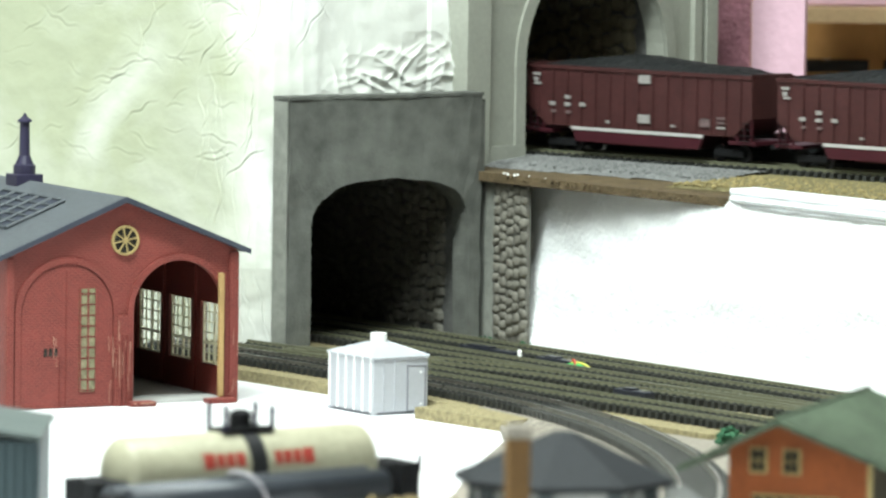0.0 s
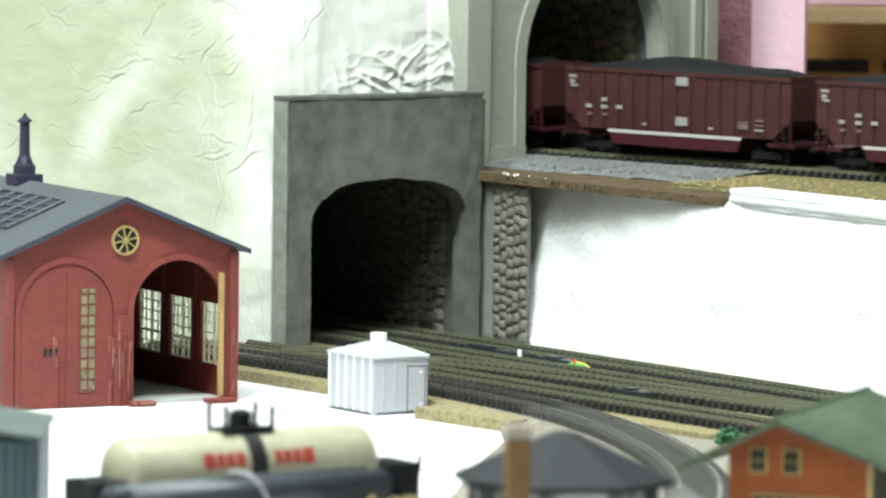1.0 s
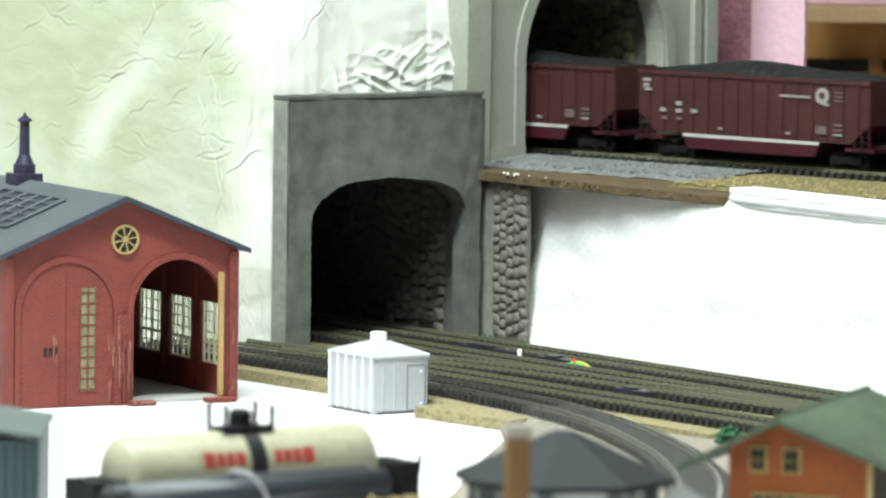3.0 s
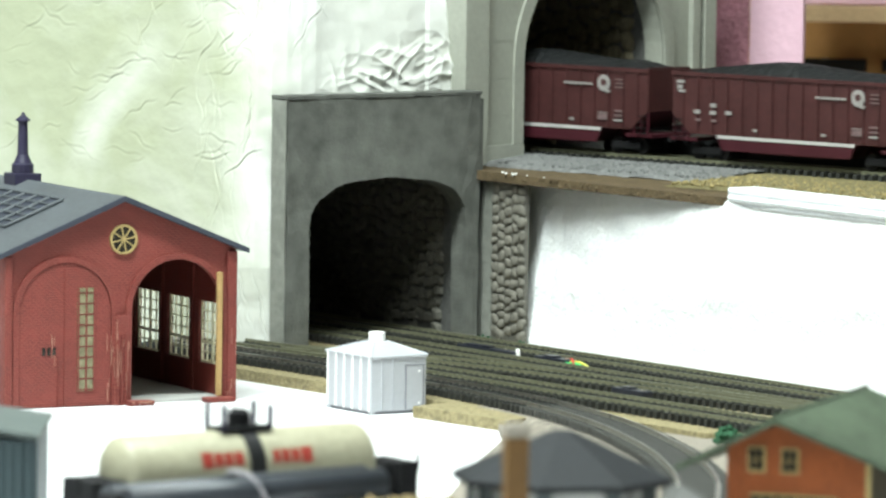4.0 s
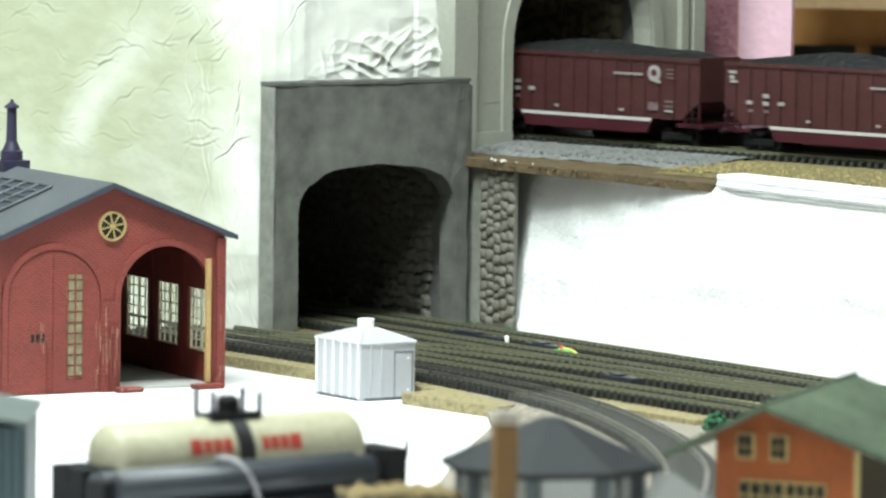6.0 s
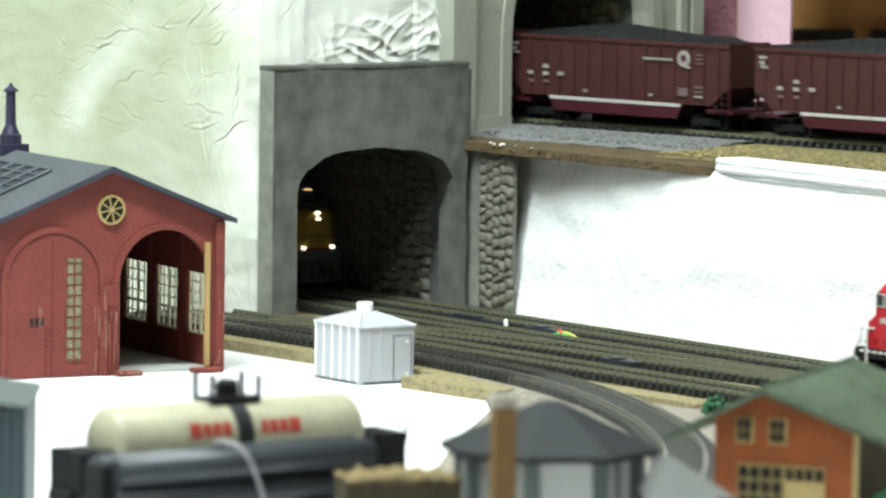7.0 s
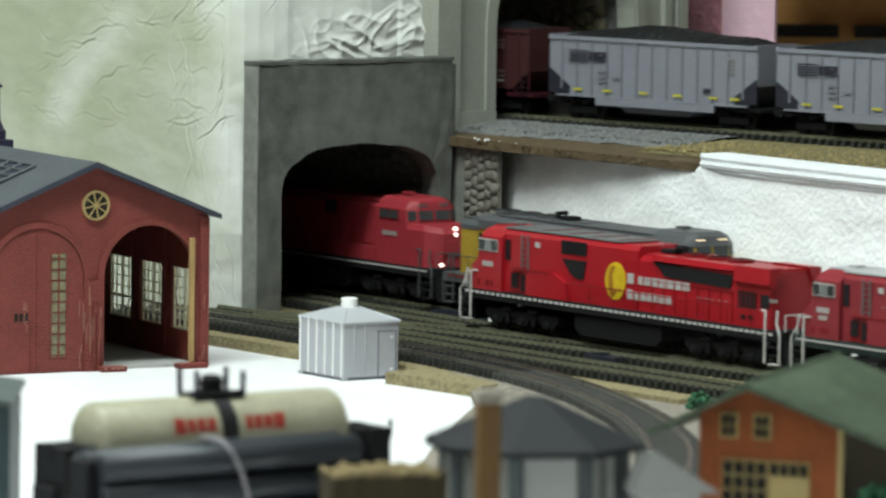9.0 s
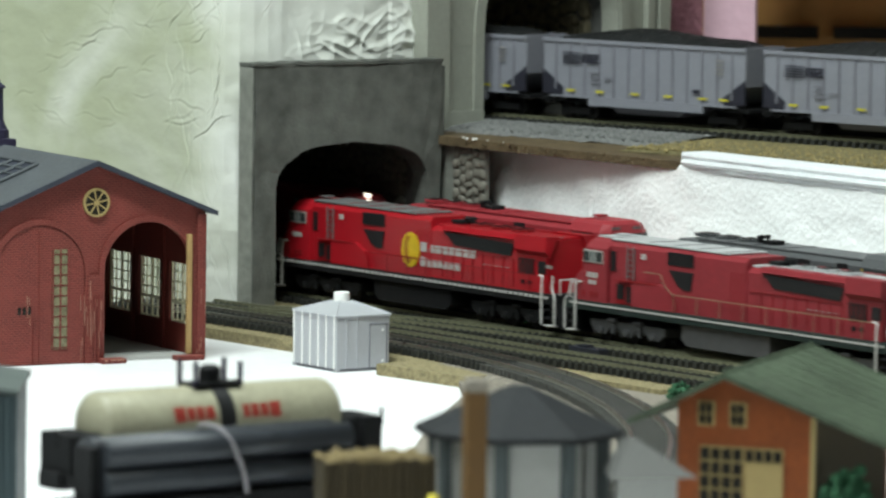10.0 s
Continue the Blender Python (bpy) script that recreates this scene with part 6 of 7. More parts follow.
def loco(style):
    """Six-axle diesel, 1:87: nose towards +x. Origin on the rail top at mid length. wide: square-nosed cab with the lamps in the nose."""
    S = dict(cp=("cp_red", "cp_shade", "roof_grey", "bright red diesel locomotive with golden emblem and white handrails"),
             old=("cp_rose", "cp_shade", "roof_pale", "dull rose-red diesel locomotive with pale grey roof"),
             dark=("cp_red_dark", "cp_shade", "cp_red_dark", "dark red diesel locomotive with lit headlights"),
             tail=("cp_red_dark", "cp_shade", "cp_red_dark", "dark red diesel locomotive with lit lamps above the windscreen"),
             up=("up_yellow", "up_grey", "up_grey", "yellow diesel locomotive with grey roof and lit headlights"))[style]
    body, trim, roofm, lab = S
    long_ = style in ("cp", "old", "tail")
    c = root("locomotive", lab, "locomotive", pose(0, 0, 0), "diesel locomotives")
    h = 0.1325 if long_ else 0.1165
    W, zs = 0.0172, 0.0208
    grey_gear = style in ("up", "old")
    gear = "grey_truck" if grey_gear else "truck"
    fr = part("underframe", box(-h, h, -W, W, 0.0158, zs, 0.0003), "up_grey" if style == "up" else ("frame_green" if style == "old" else "black"), c)

    def both(lo, hi):
        return [sorted((s * lo, s * hi)) for s in (-1, 1)]

    if style == "cp":
        for y0, y1 in both(W + 0.0001, W + 0.0005):
            for i in range(56):
                x = -h + 0.006 + (2 * h - 0.012) * i / 55
                part("sill_dash", box(x - 0.0013, x + 0.0013, y0, y1, 0.0187, 0.0200), "handrail", fr)
    else:
        for y0, y1 in both(W + 0.0001, W + 0.0005):
            part("sill_stripe", box(-h + 0.004, h - 0.004, y0, y1, 0.0188, 0.0197), "up_red" if style == "up" else "print_white", fr)
    # trucks with side frames, springs, brake cylinders and wheels
    for tx in (-h * 0.635, h * 0.635):
        t = part("truck", box(tx - 0.0300, tx + 0.0300, -0.0105, 0.0105, 0.0058, 0.0108, 0.0008), gear, c)
        for y0, y1 in both(0.0112, 0.0126):
            arch = [(tx - 0.0315, 0.0112), (tx - 0.0315, 0.0078), (tx - 0.0262, 0.0040), (tx - 0.0188, 0.0040), (tx - 0.0150, 0.0082), (tx - 0.0072, 0.0082), (tx - 0.0036, 0.0040), (tx + 0.0036, 0.0040), (tx + 0.0072, 0.0082), (tx + 0.0150, 0.0082), (tx + 0.0188, 0.0040), (tx + 0.0262, 0.0040), (tx + 0.0315, 0.0078), (tx + 0.0315, 0.0112)]
            part("side_frame", prism(arch, y0, y1), gear, t)
        for dx in (-0.0225, 0.0, 0.0225):
            for side in (-1, 1):
                part("wheel", tube((tx + dx, side * 0.0064, 0.0057), (tx + dx, side * 0.0088, 0.0057), 0.0057, seg=18), "wheel", t)
                part("axle_box", lathe([(0, 0.0022), (0.0010, 0.0022), (0.0016, 0.0012)], (tx + dx, side * 0.0127, 0.0060), (tx + dx, side * 1.0, 0.0060), 12), gear, t)
        for dx in (-0.0112, 0.0112):
            for side in (-1, 1):
                part("spring", tube((tx + dx, side * 0.0134, 0.0050), (tx + dx, side * 0.0134, 0.0102), 0.0013, seg=10), gear, t)
                part("brake_cylinder", tube((tx + dx - 0.0030, side * 0.0138, 0.0120), (tx + dx + 0.0030, side * 0.0138, 0.0120), 0.0012, seg=10), gear, t)
    part("fuel_tank", prism([(-0.036, 0.0156), (-0.036, 0.0075), (-0.031, 0.0042), (0.031, 0.0042), (0.036, 0.0075), (0.036, 0.0156)], -0.0146, 0.0146), gear if grey_gear else "black", c)
    if not long_:
        for side in (-1, 1):
            for x0 in (-0.030, -0.004):
                part("air_tank", lathe([(0, 0.0012), (0.0008, 0.0030), (0.0222, 0.0030), (0.0230, 0.0012)], (x0, side * 0.0150, 0.0115), (1, side * 0.0150, 0.0115), 16), gear, c)
    # hoods: front part taller, chamfered at the top
    step, hw = (-0.0158, 0.0142) if long_ else (-0.0890, 0.0140)
    cabr = 0.0975 if long_ else 0.0640
    ft, rt_ = (0.0538, 0.0492) if long_ else (0.0535, 0.0500)

    def hood(x0, x1, w, top, nm, m, cham=0.0026):
        return part(nm, prism([(-w, zs + 0.0001), (w, zs + 0.0001), (w, top - cham), (w - cham, top), (-w + cham, top), (-w, top - cham)], x0, x1, axis="x"), m, c)
    lh = hood(-h + 0.0105, step - 0.0001, hw - 0.0006, rt_, "long_hood", body)
    fh = hood(step, cabr - 0.0001, hw, 0.0480 if style == "up" else ft, "equipment_hood", body)
    if style == "up":
        for x0, x1, w, top, holder in ((step - 0.0004, cabr - 0.0003, hw + 0.0004, ft, fh), (-h + 0.0103, step - 0.0006, hw - 0.0002, rt_, lh)):
            sec = [(-w, 0.0462 if holder is fh else 0.0450), (w, 0.0462 if holder is fh else 0.0450), (w, top - 0.0026), (w - 0.0026, top + 0.0001), (-w + 0.0026, top + 0.0001), (-w, top - 0.0026)]
            part("hood_top", prism(sec, x0, x1, axis="x"), "up_grey", holder, "grey upper hood")
    if style != "tail":
        part("roof_panel", box(step + 0.016, cabr + 0.002, -hw + 0.0016, hw - 0.0016, ft + 0.0001, ft + 0.0012, 0.0004), roofm, fh, "flat roof panel")
    part("roof_panel", box(-h + 0.012, step - 0.001, -hw + 0.0034, hw - 0.0034, rt_ + 0.0001, rt_ + 0.0012, 0.0003), body if style in ("cp", "dark") else roofm, lh)
    for i in range(4):
        part("roof_joint", box(step + 0.020 + i * 0.021, step + 0.0204 + i * 0.021, -hw + 0.002, hw - 0.002, ft + 0.0012, ft + 0.0015), trim if style != "old" else "roof_grey", fh)

    def panel(side, x0, x1, z0, z1, m, nm, off=0.0, thick=0.0005, holder=None):
        base = hw if (x0 + x1) / 2 > step else hw - 0.0006
        y0, y1 = sorted((side * (base + 0.0001 + off), side * (base + 0.0001 + off + thick)))
        return part(nm, box(x0, x1, y0, y1, z0, z1), m, holder or (lh if (x0 + x1) / 2 < step else fh))

    def shape(side, pts, m, nm, off=0.0, thick=0.0005):
        y0, y1 = sorted((side * (hw + 0.0001 + off), side * (hw + 0.0001 + off + thick)))
        return part(nm, prism(pts, y0, y1), m, fh)

    for side in (-1, 1):
        if long_:
            # intake grilles stepping down behind the cab
            panel(side, 0.0270, 0.0483, 0.0452, 0.0520, "grille", "intake_grille")
            shape(side, [(0.0270, 0.0425), (0.0475, 0.0425), (0.0400, 0.0350), (0.0345, 0.0330), (0.0290, 0.0330)], "grille", "intake_grille")
            for i in range(5):
                panel(side, 0.0275, 0.0478, 0.0460 + i * 0.0012, 0.0463 + i * 0.0012, "truck", "louvre", 0.0005, 0.0002)
            # side box, stepped back behind the cab; flat dark panels stand in for recess shade
            shape(side, [(0.0400, zs + 0.0003), (0.0765, zs + 0.0003), (0.0765, 0.0330), (0.0530, 0.0345), (0.0430, 0.0300)], body, "equipment_box", 0.0, 0.0022)
            panel(side, 0.0775, 0.0915, 0.0215, 0.0320, "cp_shade", "side_recess")
            panel(side, 0.0845, 0.0905, 0.0240, 0.0315, "grille", "recess_opening", 0.0005)
            panel(side, 0.0785, 0.0825, 0.0225, 0.0310, "grille", "recess_opening", 0.0005)
            panel(side, 0.0560, 0.0900, 0.0336, 0.0342, "cp_shade", "box_lip", 0.0005, 0.0020)
            panel(side, 0.0925, 0.0968, 0.0380, 0.0485, "grille", "cab_door_window")
            for x in (0.0755, 0.0810):
                panel(side, x, x + 0.0007, 0.0345, 0.0525, "roof_grey" if style != "tail" else "cp_shade", "ladder_rail", 0.0010)
            for i in range(6):
                panel(side, 0.0760, 0.0812, 0.0362 + i * 0.0029, 0.0365 + i * 0.0029, "roof_grey" if style != "tail" else "cp_shade", "ladder_rung", 0.0010)
            panel(side, 0.0670, 0.0708, 0.0462, 0.0490, "print_white", "data_plate")
            for i in range(4):
                x = -0.004 - i * 0.0032
                panel(side, x, x + 0.0003, 0.0215, 0.0460, "cp_shade", "panel_line", 0.0, 0.0002)
            # door line rows and dash marks on the rear hood
            for i in range(8):
                panel(side, -0.092 + i * 0.0092, -0.0917 + i * 0.0092, 0.0220, 0.0370, "cp_shade", "door_line")
            panel(side, -0.093, -0.019, 0.0370, 0.0373, "cp_shade", "door_line")
            for i in range(5):
                panel(side, -0.088 + i * 0.0052, -0.0855 + i * 0.0052, 0.0318, 0.0322, "print_dull", "small_stencil", 0.0001)
            # overhanging radiators with the black intake slot under the flare
            y0, y1 = sorted((side * (hw - 0.0004), side * (hw + 0.0002)))
            part("radiator_grille", prism([(-0.0930, 0.0452), (-0.0290, 0.0468), (-0.0380, 0.0402), (-0.0900, 0.0385)], y0, y1), "grille", lh, "black radiator intake")
            ys = [(side * (hw - 0.0008), 0.0470), (side * (hw + 0.0016), 0.0478), (side * (hw + 0.0006), 0.0506), (side * (hw - 0.0050), 0.0508)]
            part("radiator_flare", prism(ys, -0.0950, -0.0280, axis="x"), body, lh)
            ys = [(side * (hw - 0.0008), 0.0402), (side * (hw + 0.0026), 0.0432), (side * (hw + 0.0022), 0.0512), (side * (hw - 0.0060), 0.0514)]
            part("radiator_flare", prism(ys, -h + 0.0085, -0.0960, axis="x"), body, lh)
            panel(side, -0.1110, -0.0965, 0.0300, 0.0385, "grille", "rear_louvre")
            panel(side, -0.1210, -0.1140, 0.0312, 0.0378, "grille", "rear_louvre")
            for i in range(4):
                panel(side, -0.1105 + i * 0.0038, -0.1100 + i * 0.0038, 0.0302, 0.0383, "cp_shade", "louvre_post", 0.0005, 0.0002)
            for x in (-0.102, -0.108):
                panel(side, x, x + 0.0030, 0.0245, 0.0268, "grille", "vent_hole")
        else:
            for i in range(10):
                x = -0.053 + i * 0.0112
                panel(side, x, x + 0.0004, 0.0225, 0.0340 if i < 7 else 0.0420, trim if style == "up" else "cp_shade", "door_line", 0.0, 0.0003)
            panel(side, -0.053, 0.0255, 0.0340, 0.0343, trim if style == "up" else "cp_shade", "door_line", 0.0, 0.0003)
            panel(side, -0.0880, -0.0640, 0.0392, 0.0440, "grille", "radiator_louvre", 0.0003)
            for i in range(8):
                panel(side, -0.0868 + i * 0.0040, -0.0848 + i * 0.0040, 0.0252, 0.0335, "grille", "louvre", 0.0003)
            panel(side, -0.0890, -0.0550, 0.0246, 0.0250, trim if style == "up" else "cp_shade", "louvre_sill", 0.0003)
            panel(side, 0.0240, 0.0630, zs + 0.0003, 0.0290, body, "equipment_box", 0.0, 0.0024)
            panel(side, 0.0300, 0.0580, 0.0300, 0.0303, trim if style == "up" else "cp_shade", "panel_line", 0.0, 0.0003)
            if style == "up":
                panel(side, step + 0.001, cabr - 0.0005, 0.0456, 0.0461, "up_red", "red_line", 0.0, 0.0004)
                for i in range(12):
                    if i != 5:
                        x = -0.0555 + i * 0.0064
                        panel(side, x + 0.0008, x + 0.0050, 0.0362, 0.0398, "up_print", "name_bar", 0.0003)
                panel(side, 0.0120, 0.0215, 0.0472, 0.0512, "grille", "intake_grille", 0.0005)
                panel(side, 0.0440, 0.0520, 0.0468, 0.0515, "grille", "intake_grille", 0.0005)
            else:
                panel(side, 0.0120, 0.0215, 0.0442, 0.0512, "grille", "intake_grille", 0.0001)
        if style == "cp":
            yy = side * hw
            bm = tube((0.0023, yy, 0.0346), (0.0023, yy + side * 0.0006, 0.0346), 0.0096, seg=30)
            bmesh.ops.scale(bm, vec=(0.86, 1, 1.0), space=Matrix.Translation((-0.0023, 0, -0.0346)), verts=bm.verts)
            em = part("golden_emblem", bm, "emblem", fh, "golden oval emblem")
            bm = tube((0.0040, yy + side * 0.0006, 0.0346), (0.0040, yy + side * 0.0008, 0.0346), 0.0078, seg=26)
            bmesh.ops.scale(bm, vec=(0.50, 1, 1.0), space=Matrix.Translation((-0.0040, 0, -0.0346)), verts=bm.verts)
            part("emblem_shade", bm, "emblem_dark", em, "darker gold figure")
            part("emblem_shade", prism([(-0.0020, 0.0300), (0.0030, 0.0292), (0.0042, 0.0380), (0.0015, 0.0420), (-0.0030, 0.0400)], *sorted((yy + side * 0.0008, yy + side * 0.0010))), "emblem", em)
            part("emblem_line", box(-0.0050, 0.0096, *sorted((yy + side * 0.0010, yy + side * 0.0011)), 0.0305, 0.0308), "up_print", em)
            for row, (n, pitch, z0, z1) in enumerate(((8, 0.0064, 0.0344, 0.0386), (7, 0.0052, 0.0264, 0.0305))):
                for i in range(n):
                    x = -0.0074 - i * pitch
                    panel(side, x - pitch * 0.80, x, z0, z1 + (0.0010 if i == 0 else 0.0), "print_white", "name_bar", 0.0, 0.0003)
            for i in range(4):
                panel(side, -h + 0.0160 - i * 0.0034, -h + 0.0184 - i * 0.0034, 0.0345, 0.0362, "print_dull", "small_stencil", 0.0, 0.0003)
    # cab with sloped windscreen, tapered towards the roof
    cw = 0.0166
    cf, nf, nt, ct = (0.1215, h - 0.0010, 0.0372, 0.0545) if long_ else (0.0955, h - 0.0008, 0.0446, 0.0572)
    belt, wtop = (0.0406, 0.0492) if long_ else (0.0448, 0.0512)

    def cab_shell(zlo, zhi, x0, x1, grow=0.0):
        bm = bmesh.new()
        rings = []
        for z in [zlo] + [q for q in (belt, wtop, ct - 0.0018, ct) if zlo < q <= zhi]:
            k = max(0.0, (z - belt) / (ct - belt))
            y = (cw + grow) * (1 - 0.05 * min(k, 0.5) - (0.34 * max(0.0, (k - 0.72) / 0.28)))
            xf = x1 - (0.0030 if long_ else 0.0020) * k - (0.0024 if z >= ct else 0.0) + grow
            z += grow if z >= ct else 0.0
            rings.append([bm.verts.new(q) for q in ((x0, -y, z), (xf - 0.0035, -y, z), (xf, -y * 0.66, z), (xf, y * 0.66, z), (xf - 0.0035, y, z), (x0, y, z))])
        for r0, r1 in zip(rings, rings[1:]):
            for i in range(6):
                bm.faces.new((r0[i], r0[(i + 1) % 6], r1[(i + 1) % 6], r1[i]))
        bm.faces.new(rings[0][::-1])
        bm.faces.new(rings[-1])
        return bm
    cab = part("cab", cab_shell(zs + 0.0001, ct, cabr, cf), body, c)
    if style == "up":
        part("cab_roof", cab_shell(wtop - 0.0008, ct, cabr - 0.0003, cf, 0.0004), "up_grey", cab, "grey cab roof")
    elif style == "old":
        part("cab_roof", box(cabr, cf - 0.008, -cw * 0.6, cw * 0.6, ct + 0.0001, ct + 0.0008), roofm, cab)
    # nose: bevelled wedge, shallower in front
    bm = bmesh.new()
    x0 = cf - 0.0036
    b0 = [(x0, -cw), (nf - 0.0075, -cw * 0.97), (nf, -cw * 0.50), (nf, cw * 0.50), (nf - 0.0075, cw * 0.97), (x0, cw)]
    lo = [bm.verts.new((x, y, zs + 0.0001)) for x, y in b0]
    tops = (belt - 0.0010, nt - 0.0008, nt - 0.0022, nt - 0.0022, nt - 0.0008, belt - 0.0010)
    mid = [bm.verts.new((x, y, z - 0.0030)) for (x, y), z in zip(b0, tops)]
    hi = [bm.verts.new((x - (0.0022 if x > x0 else 0), y * 0.86, z)) for (x, y), z in zip(b0, tops)]
    for r0, r1 in ((lo, mid), (mid, hi)):
        for i in range(6):
            bm.faces.new((r0[i], r0[(i + 1) % 6], r1[(i + 1) % 6], r1[i]))
    bm.faces.new(hi)
    bm.faces.new(lo[::-1])
    ns = part("nose", bm, body, c)
    part("nose_door", box(nf - 0.0006, nf + 0.0003, -0.0058, -0.0004, zs + 0.001, nt - 0.0090, 0.0002), body, ns)
    if style == "up":
        v = [(cf - 0.0015, -cw * 0.80), (nf - 0.0060, 0.0), (cf - 0.0015, cw * 0.80)]
        part("anti_glare_panel", prism(v, nt - 0.0008, nt + 0.0003, axis="z"), "up_grey", ns, "grey anti-glare panel on the nose top")
        part("nose_stripe", box(nf - 0.0004, nf + 0.0004, -cw * 0.5, cw * 0.5, zs + 0.0001, zs + 0.0016), "up_red", ns)
    # glazing
    for side in (-1, 1):
        ya, yb = sorted((side * (cw + 0.0001), side * (cw + 0.0005)))
        wx0, wx1 = (cabr + 0.0030, cf - 0.0042) if long_ else (cabr + 0.0030, cf - 0.0100)
        wz0, wz1 = (0.0414, 0.0480) if long_ else (0.0452, 0.0512)
        wn = part("side_window", box(wx0, wx1, ya, yb, wz0, wz1), "window_alu" if style in ("cp", "old") else trim, cab, "framed cab side window")
        ya, yb = sorted((side * (cw + 0.0005), side * (cw + 0.0008)))
        n = 3 if long_ else 2
        for i in range(n):
            a = wx0 + 0.0007 + (wx1 - wx0 - 0.0007) * i / n
            b = a + (wx1 - wx0 - 0.0007) / n - 0.0007
            part("pane", box(a, b, ya, yb, wz0 + 0.0007, wz1 - 0.0007), "cab_glass" if i != 1 or not long_ else "glass", wn)
        ya, yb = sorted((side * (cw + 0.0001), side * (cw + 0.0004)))
        nx0, nx1, nz0, nz1 = (0.1050, 0.1145, 0.0335, 0.0362) if long_ else (0.0660, 0.0860, 0.0345, 0.0388) if style == "up" else (0.0700, 0.0840, 0.0362, 0.0388)
        n = 4
        for i in range(n):
            a = nx0 + (nx1 - nx0) * i / n
            part("number_bar", box(a, a + (nx1 - nx0) / n * 0.74, ya, yb, nz0, nz1), "up_print" if style == "up" else ("print_dull" if style == "dark" else "print_white"), cab, "cab side number bar")
        if style == "old":
            for i in range(2):
                part("number_bar", box(0.1065 + i * 0.0035, 0.1090 + i * 0.0035, ya, yb, 0.0300, 0.0322), "print_white", cab)
        for x in (0.105, 0.109, 0.116) if long_ else ():
            part("step_vent", box(x, x + 0.0025, ya, yb, 0.0235, 0.0262), "cp_shade", cab)
        # front panes follow the slope of the windscreen
        k0, k1 = (belt + 0.0008 - belt) / (ct - belt), (wtop - 0.0006 - belt) / (ct - belt)
        sl = 0.0030 if long_ else 0.0020
        xa, xb = cf - sl * k0, cf - sl * k1
        for (y0, y1), d0, d1 in (((0.0010, 0.0102), 0.0, 0.0), ((0.0112, 0.0152), 0.0008, 0.0030)):
            bm = bmesh.new()
            vs = []
            for e in (0.0002, 0.0006):
                for x, z in ((xa, belt + 0.0008), (xb, wtop - 0.0006)):
                    for y, d in ((y0, d0), (y1, d1)):
                        vs.append(bm.verts.new((x + e - d, side * (y + (e if d0 else 0)), z)))
            for f in ((0, 1, 3, 2), (4, 5, 7, 6), (0, 1, 5, 4), (2, 3, 7, 6), (0, 2, 6, 4), (1, 3, 7, 5)):
                bm.faces.new([vs[i] for i in f])
            part("windscreen", bm, "cab_glass", cab)
        nbm = "lamp_warm" if style == "up" else "print_faint"
        yl, yh = sorted((side * 0.0042, side * 0.0100))
        part("number_board", box(cf - sl - 0.0024, cf - sl + (0.0002 if long_ else 0.0010), yl, yh, ct - 0.0046, ct - 0.0030, 0.0002), nbm, cab)
        lit = style in ("up", "dark")
        part("ditch_light", tube((h - 0.001, side * 0.0098, 0.0226), (h + 0.0006, side * 0.0098, 0.0226), 0.0009, seg=12), "lamp_white" if lit else "glass", ns)
    for k in range(2):
        if style == "tail":
            part("headlight", tube((cf - 0.0040, 0.0, 0.0502 + k * 0.0032), (cf + 0.0004, 0.0, 0.0502 + k * 0.0032), 0.0011, seg=12), "lamp_white", cab, "lit headlight above the windscreen")
        else:
            zl = (0.0290 if long_ else 0.0390) + k * 0.0031
            part("headlight", tube((nf - 0.0012, 0.0, zl), (nf + 0.0005, 0.0, zl), 0.0010, seg=12), "lamp_white" if style in ("up", "dark") else "glass", ns)
    # roof fittings
    for i in range(3):
        x = -0.045 - i * 0.018
        fan = part("roof_fan", tube((x, 0, rt_ + 0.0013 if x < step else ft + 0.0013), (x, 0, (rt_ if x < step else ft) + 0.0026), 0.0066, seg=20), roofm if style != "cp" else "cp_shade", lh)
        for k in range(3):
            zf = (rt_ if x < step else ft) + 0.0027
            part("fan_bar", box(x - 0.0060, x + 0.0060, -0.0040 + k * 0.0040 - 0.0003, -0.0040 + k * 0.0040 + 0.0003, zf, zf + 0.0003), "black", fan)
    zr = rt_ if -0.030 < step else ft
    part("exhaust", box(-0.030, -0.021, -0.004, 0.004, zr + 0.0013, zr + 0.0034, 0.0004), "black", lh)
    hn = part("air_horn", box(-0.0380, -0.0345, -0.0006, 0.0006, zr + 0.0013, zr + 0.0040), "black", lh)
    for dy, dx in ((-0.0022, 0.004), (0.0, 0.006), (0.0022, 0.004)):
        part("horn_bell", tube((-0.0362, dy, zr + 0.0046), (-0.0362 + dx, dy, zr + 0.0046), 0.0006, 0.0013, 10), "black", hn)
    part("antenna_box", box(cabr + 0.004, cabr + 0.010, -0.003, 0.003, ct + 0.0009, ct + 0.0020, 0.0003), roofm, cab)
    # end steps, pilots and handrails
    for sx in (-1, 1):
        pm = "black" if style != "up" else "grey_truck"
        p = part("pilot", prism([(sx * (h - 0.0015), 0.0158), (sx * (h + 0.0012), 0.0158), (sx * (h + 0.0030), 0.0090), (sx * (h + 0.0034), 0.0030), (sx * (h + 0.0018), 0.0030)], -W + 0.0035, W - 0.0035), pm, c)
        part("coupler", box(min(sx * h, sx * (h + 0.0055)), max(sx * h, sx * (h + 0.0055)), -0.0014, 0.0014, 0.0080, 0.0110, 0.0003), "truck", p)
        for dy in (-0.006, 0.006):
            part("air_hose", wire([(sx * (h + 0.0020), dy, 0.0120), (sx * (h + 0.0040), dy * 1.1, 0.0080), (sx * (h + 0.0044), dy * 1.2, 0.0045)], 0.0005), "truck", p)
        hm = "handrail" if style in ("cp", "old", "tail") else "grey_truck"
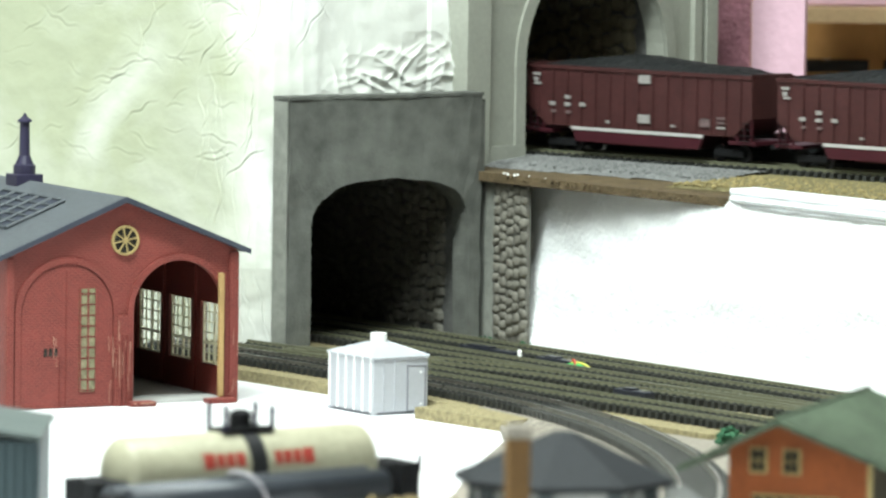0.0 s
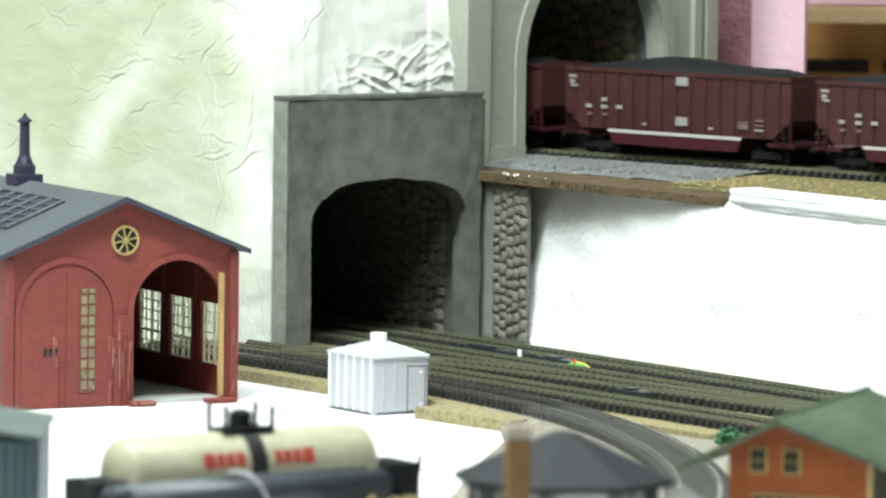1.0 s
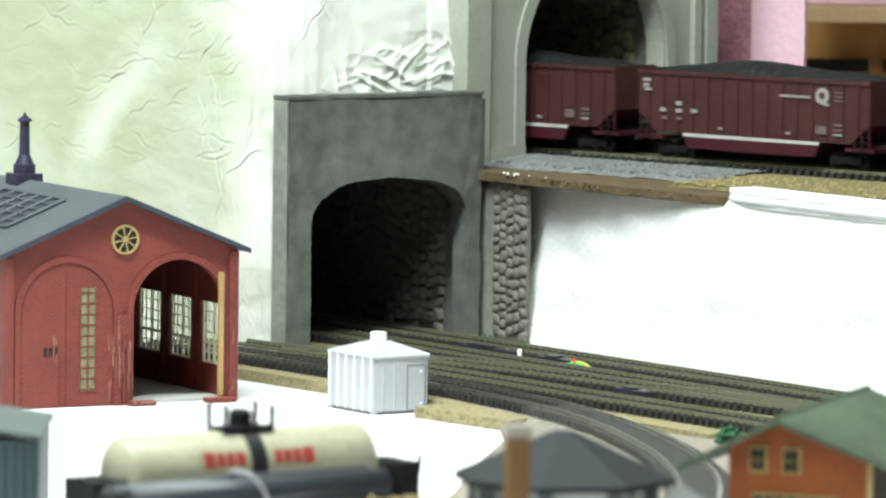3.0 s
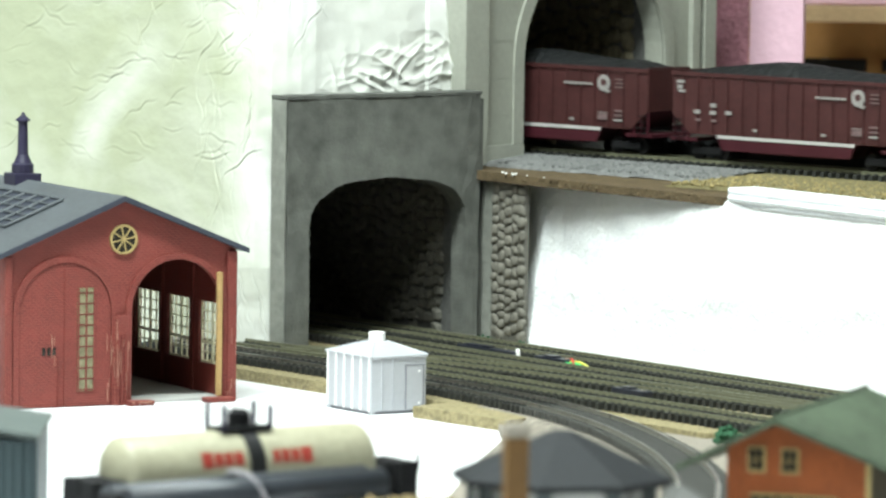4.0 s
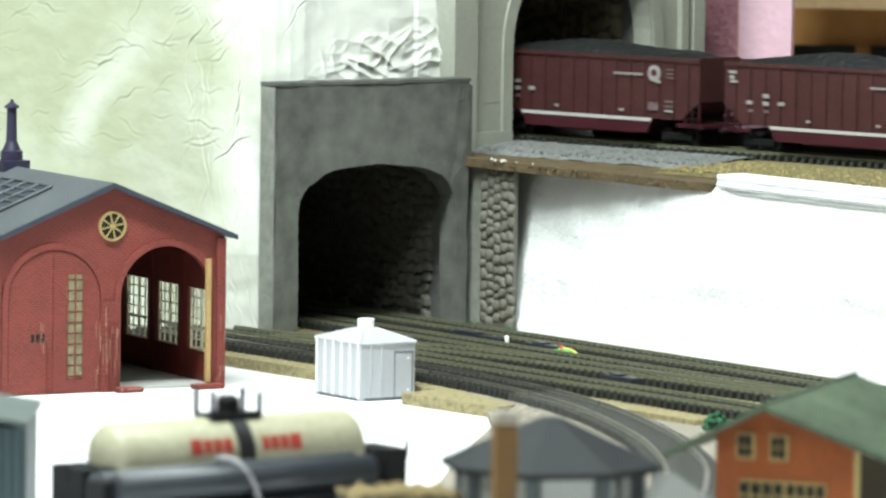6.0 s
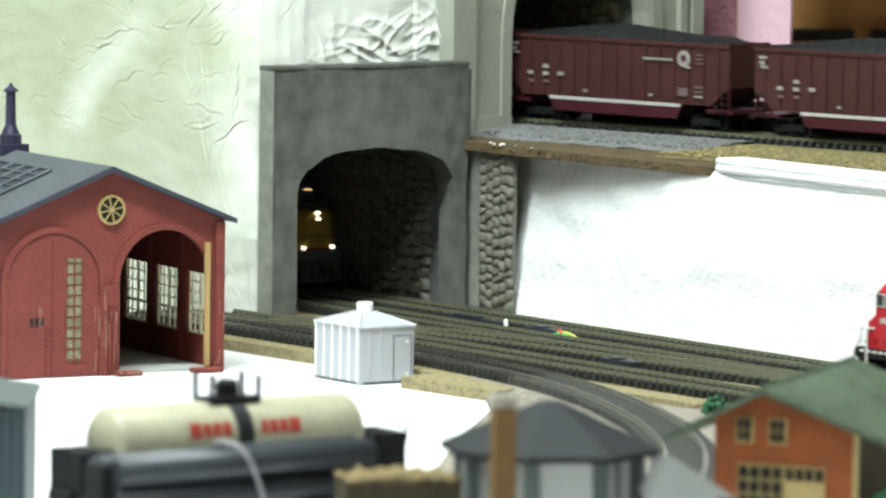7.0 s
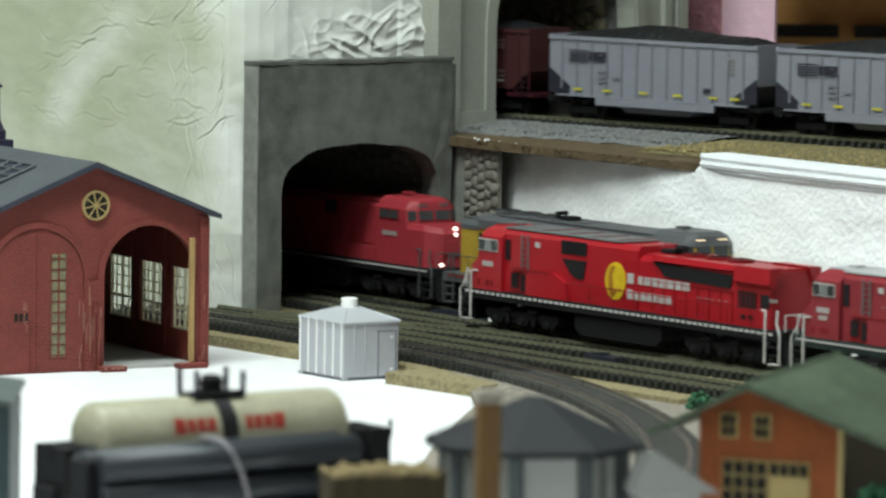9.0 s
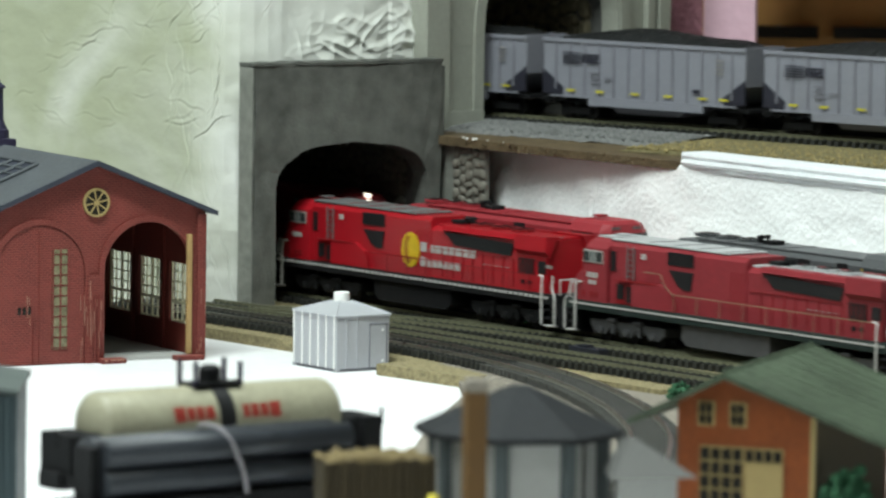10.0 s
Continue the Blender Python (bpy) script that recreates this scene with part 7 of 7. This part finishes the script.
        for side in (-1, 1):
            xa, xb = sorted((sx * (h - 0.0080), sx * (h - 0.0005)))
            st = part("step_well", box(xa, xb, *sorted((side * (W - 0.0046), side * (W - 0.0030))), 0.0045, 0.0157), "truck", p)
            for k in range(3):
                part("step_tread", box(xa, xb, *sorted((side * (W - 0.0030), side * (W + 0.0004))), 0.0042 + k * 0.0042, 0.0048 + k * 0.0042), hm if style in ("cp", "old") and k == 0 else pm, st)
            part("handrail", wire([(sx * (h - 0.0098), side * (W + 0.0007), 0.0050), (sx * (h - 0.0098), side * (W + 0.0007), 0.0265), (sx * (h - 0.0098), side * (W + 0.0004), 0.0296), (sx * (h - 0.0108), side * (W - 0.0002), 0.0306), (sx * (h - 0.0140), side * (W - 0.0004), 0.0306)], 0.00055), hm, p)
            part("handrail", wire([(sx * (h + 0.0004), side * (W - 0.0002), 0.0050), (sx * (h + 0.0006), side * (W - 0.0002), 0.0190), (sx * (h - 0.0030), side * (W - 0.0010), 0.0250), (sx * (h - 0.0034), side * (W - 0.0020), 0.0312)], 0.00055), hm, p)
        part("end_rail", wire([(sx * (h + 0.0002), -W + 0.004, zs), (sx * (h + 0.0002), -W + 0.004, 0.0290), (sx * (h + 0.0002), W - 0.004, 0.0290), (sx * (h + 0.0002), W - 0.004, zs)], 0.0004), "grey_truck" if style == "up" else hm, p)
    rm = {"cp": "cp_shade", "old": "rail_tan", "tail": "cp_shade", "dark": "cp_shade", "up": "grey_truck"}[style]
    for side in (-1, 1):
        ry = side * (W - 0.0003)
        top_x = 0.0420 if long_ else 0.0230
        part("walkway_rail", wire([(-h + 0.014, ry, 0.0303), (top_x, ry, 0.0303), (top_x + 0.006, ry, 0.0345), (top_x + 0.010, ry, 0.0400), (top_x + 0.024, ry, 0.0400)] if style == "old" else [(-h + 0.014, ry, 0.0303), (top_x, ry, 0.0303)], 0.0003), rm, fr)
        for i in range(9):
            x = -h + 0.022 + i * (top_x + h - 0.024) / 8
            part("stanchion", tube((x, ry, zs), (x, ry, 0.0303), 0.00026, seg=5), rm, fr)
    return c


# ---- trains ----
def low_pose(v, u, forward):
    p = low(v, u)
    return pose(p.x, p.y, RAIL, 0, 0, -54.5 + (0 if forward else 180))


def upp_pose(q):
    p = upp(0.013, q)
    return pose(p.x, p.y, UPRAIL, 0, 0, -42.6 + 180)


squares, emblem, grey = hopper("squares"), hopper("emblem"), hopper("grey")
GAP0, PM, PG = 0.1764, 0.1815, 0.1640
COAL = []


def coal_train():
    """Cars in order along the upper line; each carries its distance from the origin at the start."""
    for i in range(-2, 12):
        if i <= 7:
            mid = GAP0 + (i - 0.5) * PM
        else:
            mid = GAP0 + 7 * PM + (i - 7.5) * PG
        src = squares if i <= 2 else (emblem if i <= 7 else grey)
        if i in (-2, 3, 8):
            ob = src
            ob.matrix_basis = upp_pose(mid)
        else:
            ob = copy_thing(src, upp_pose(mid))
        COAL.append((ob, mid))


coal_train()
RED = [loco("cp"), loco("old")]
RED.append(copy_thing(RED[1], pose(0, 0, 0)))
YELLOW = [loco("up"), loco("dark")]
YELLOW.append(loco("tail"))

# times and distances of the leading pilots along the lower lines
COAL_ROWS = [(0.0, 0.0), (1.0, 0.1541), (2.5, 0.3850), (4.5, 0.6966), (6.5, 1.0155), (7.5, 1.1745), (9.0, 1.4120), (10.0, 1.5700)]
RED_ROWS = [(0.0, 1.4562), (2.0, 1.1662), (4.0, 0.8762), (6.0, 0.5857), (7.0, 0.4382), (7.5, 0.3628), (8.0, 0.2874), (8.5, 0.2087), (9.0, 0.1271), (9.5, 0.0432), (10.0, -0.0438)]
YELLOW_ROWS = [(0.0, -1.394), (2.0, -1.022), (4.0, -0.65), (6.0, -0.288), (7.0, -0.1005), (7.5, 0.0025), (8.0, 0.103), (8.5, 0.199), (9.0, 0.293), (9.5, 0.387), (10.0, 0.481)]


def motions():
    for ob, mid in COAL:
        walk(ob, [(t, upp_pose(mid - d)) for t, d in COAL_ROWS])
    for k, ob in enumerate(RED):
        walk(ob, [(t, low_pose(V_CP, u + 0.1370 + k * 0.275, False)) for t, u in RED_ROWS])
    for k, ob in enumerate(YELLOW):
        walk(ob, [(t, low_pose(V_UP, u - 0.1200 - (0.0, 0.2450, 0.5130)[k], True)) for t, u in YELLOW_ROWS])


motions()
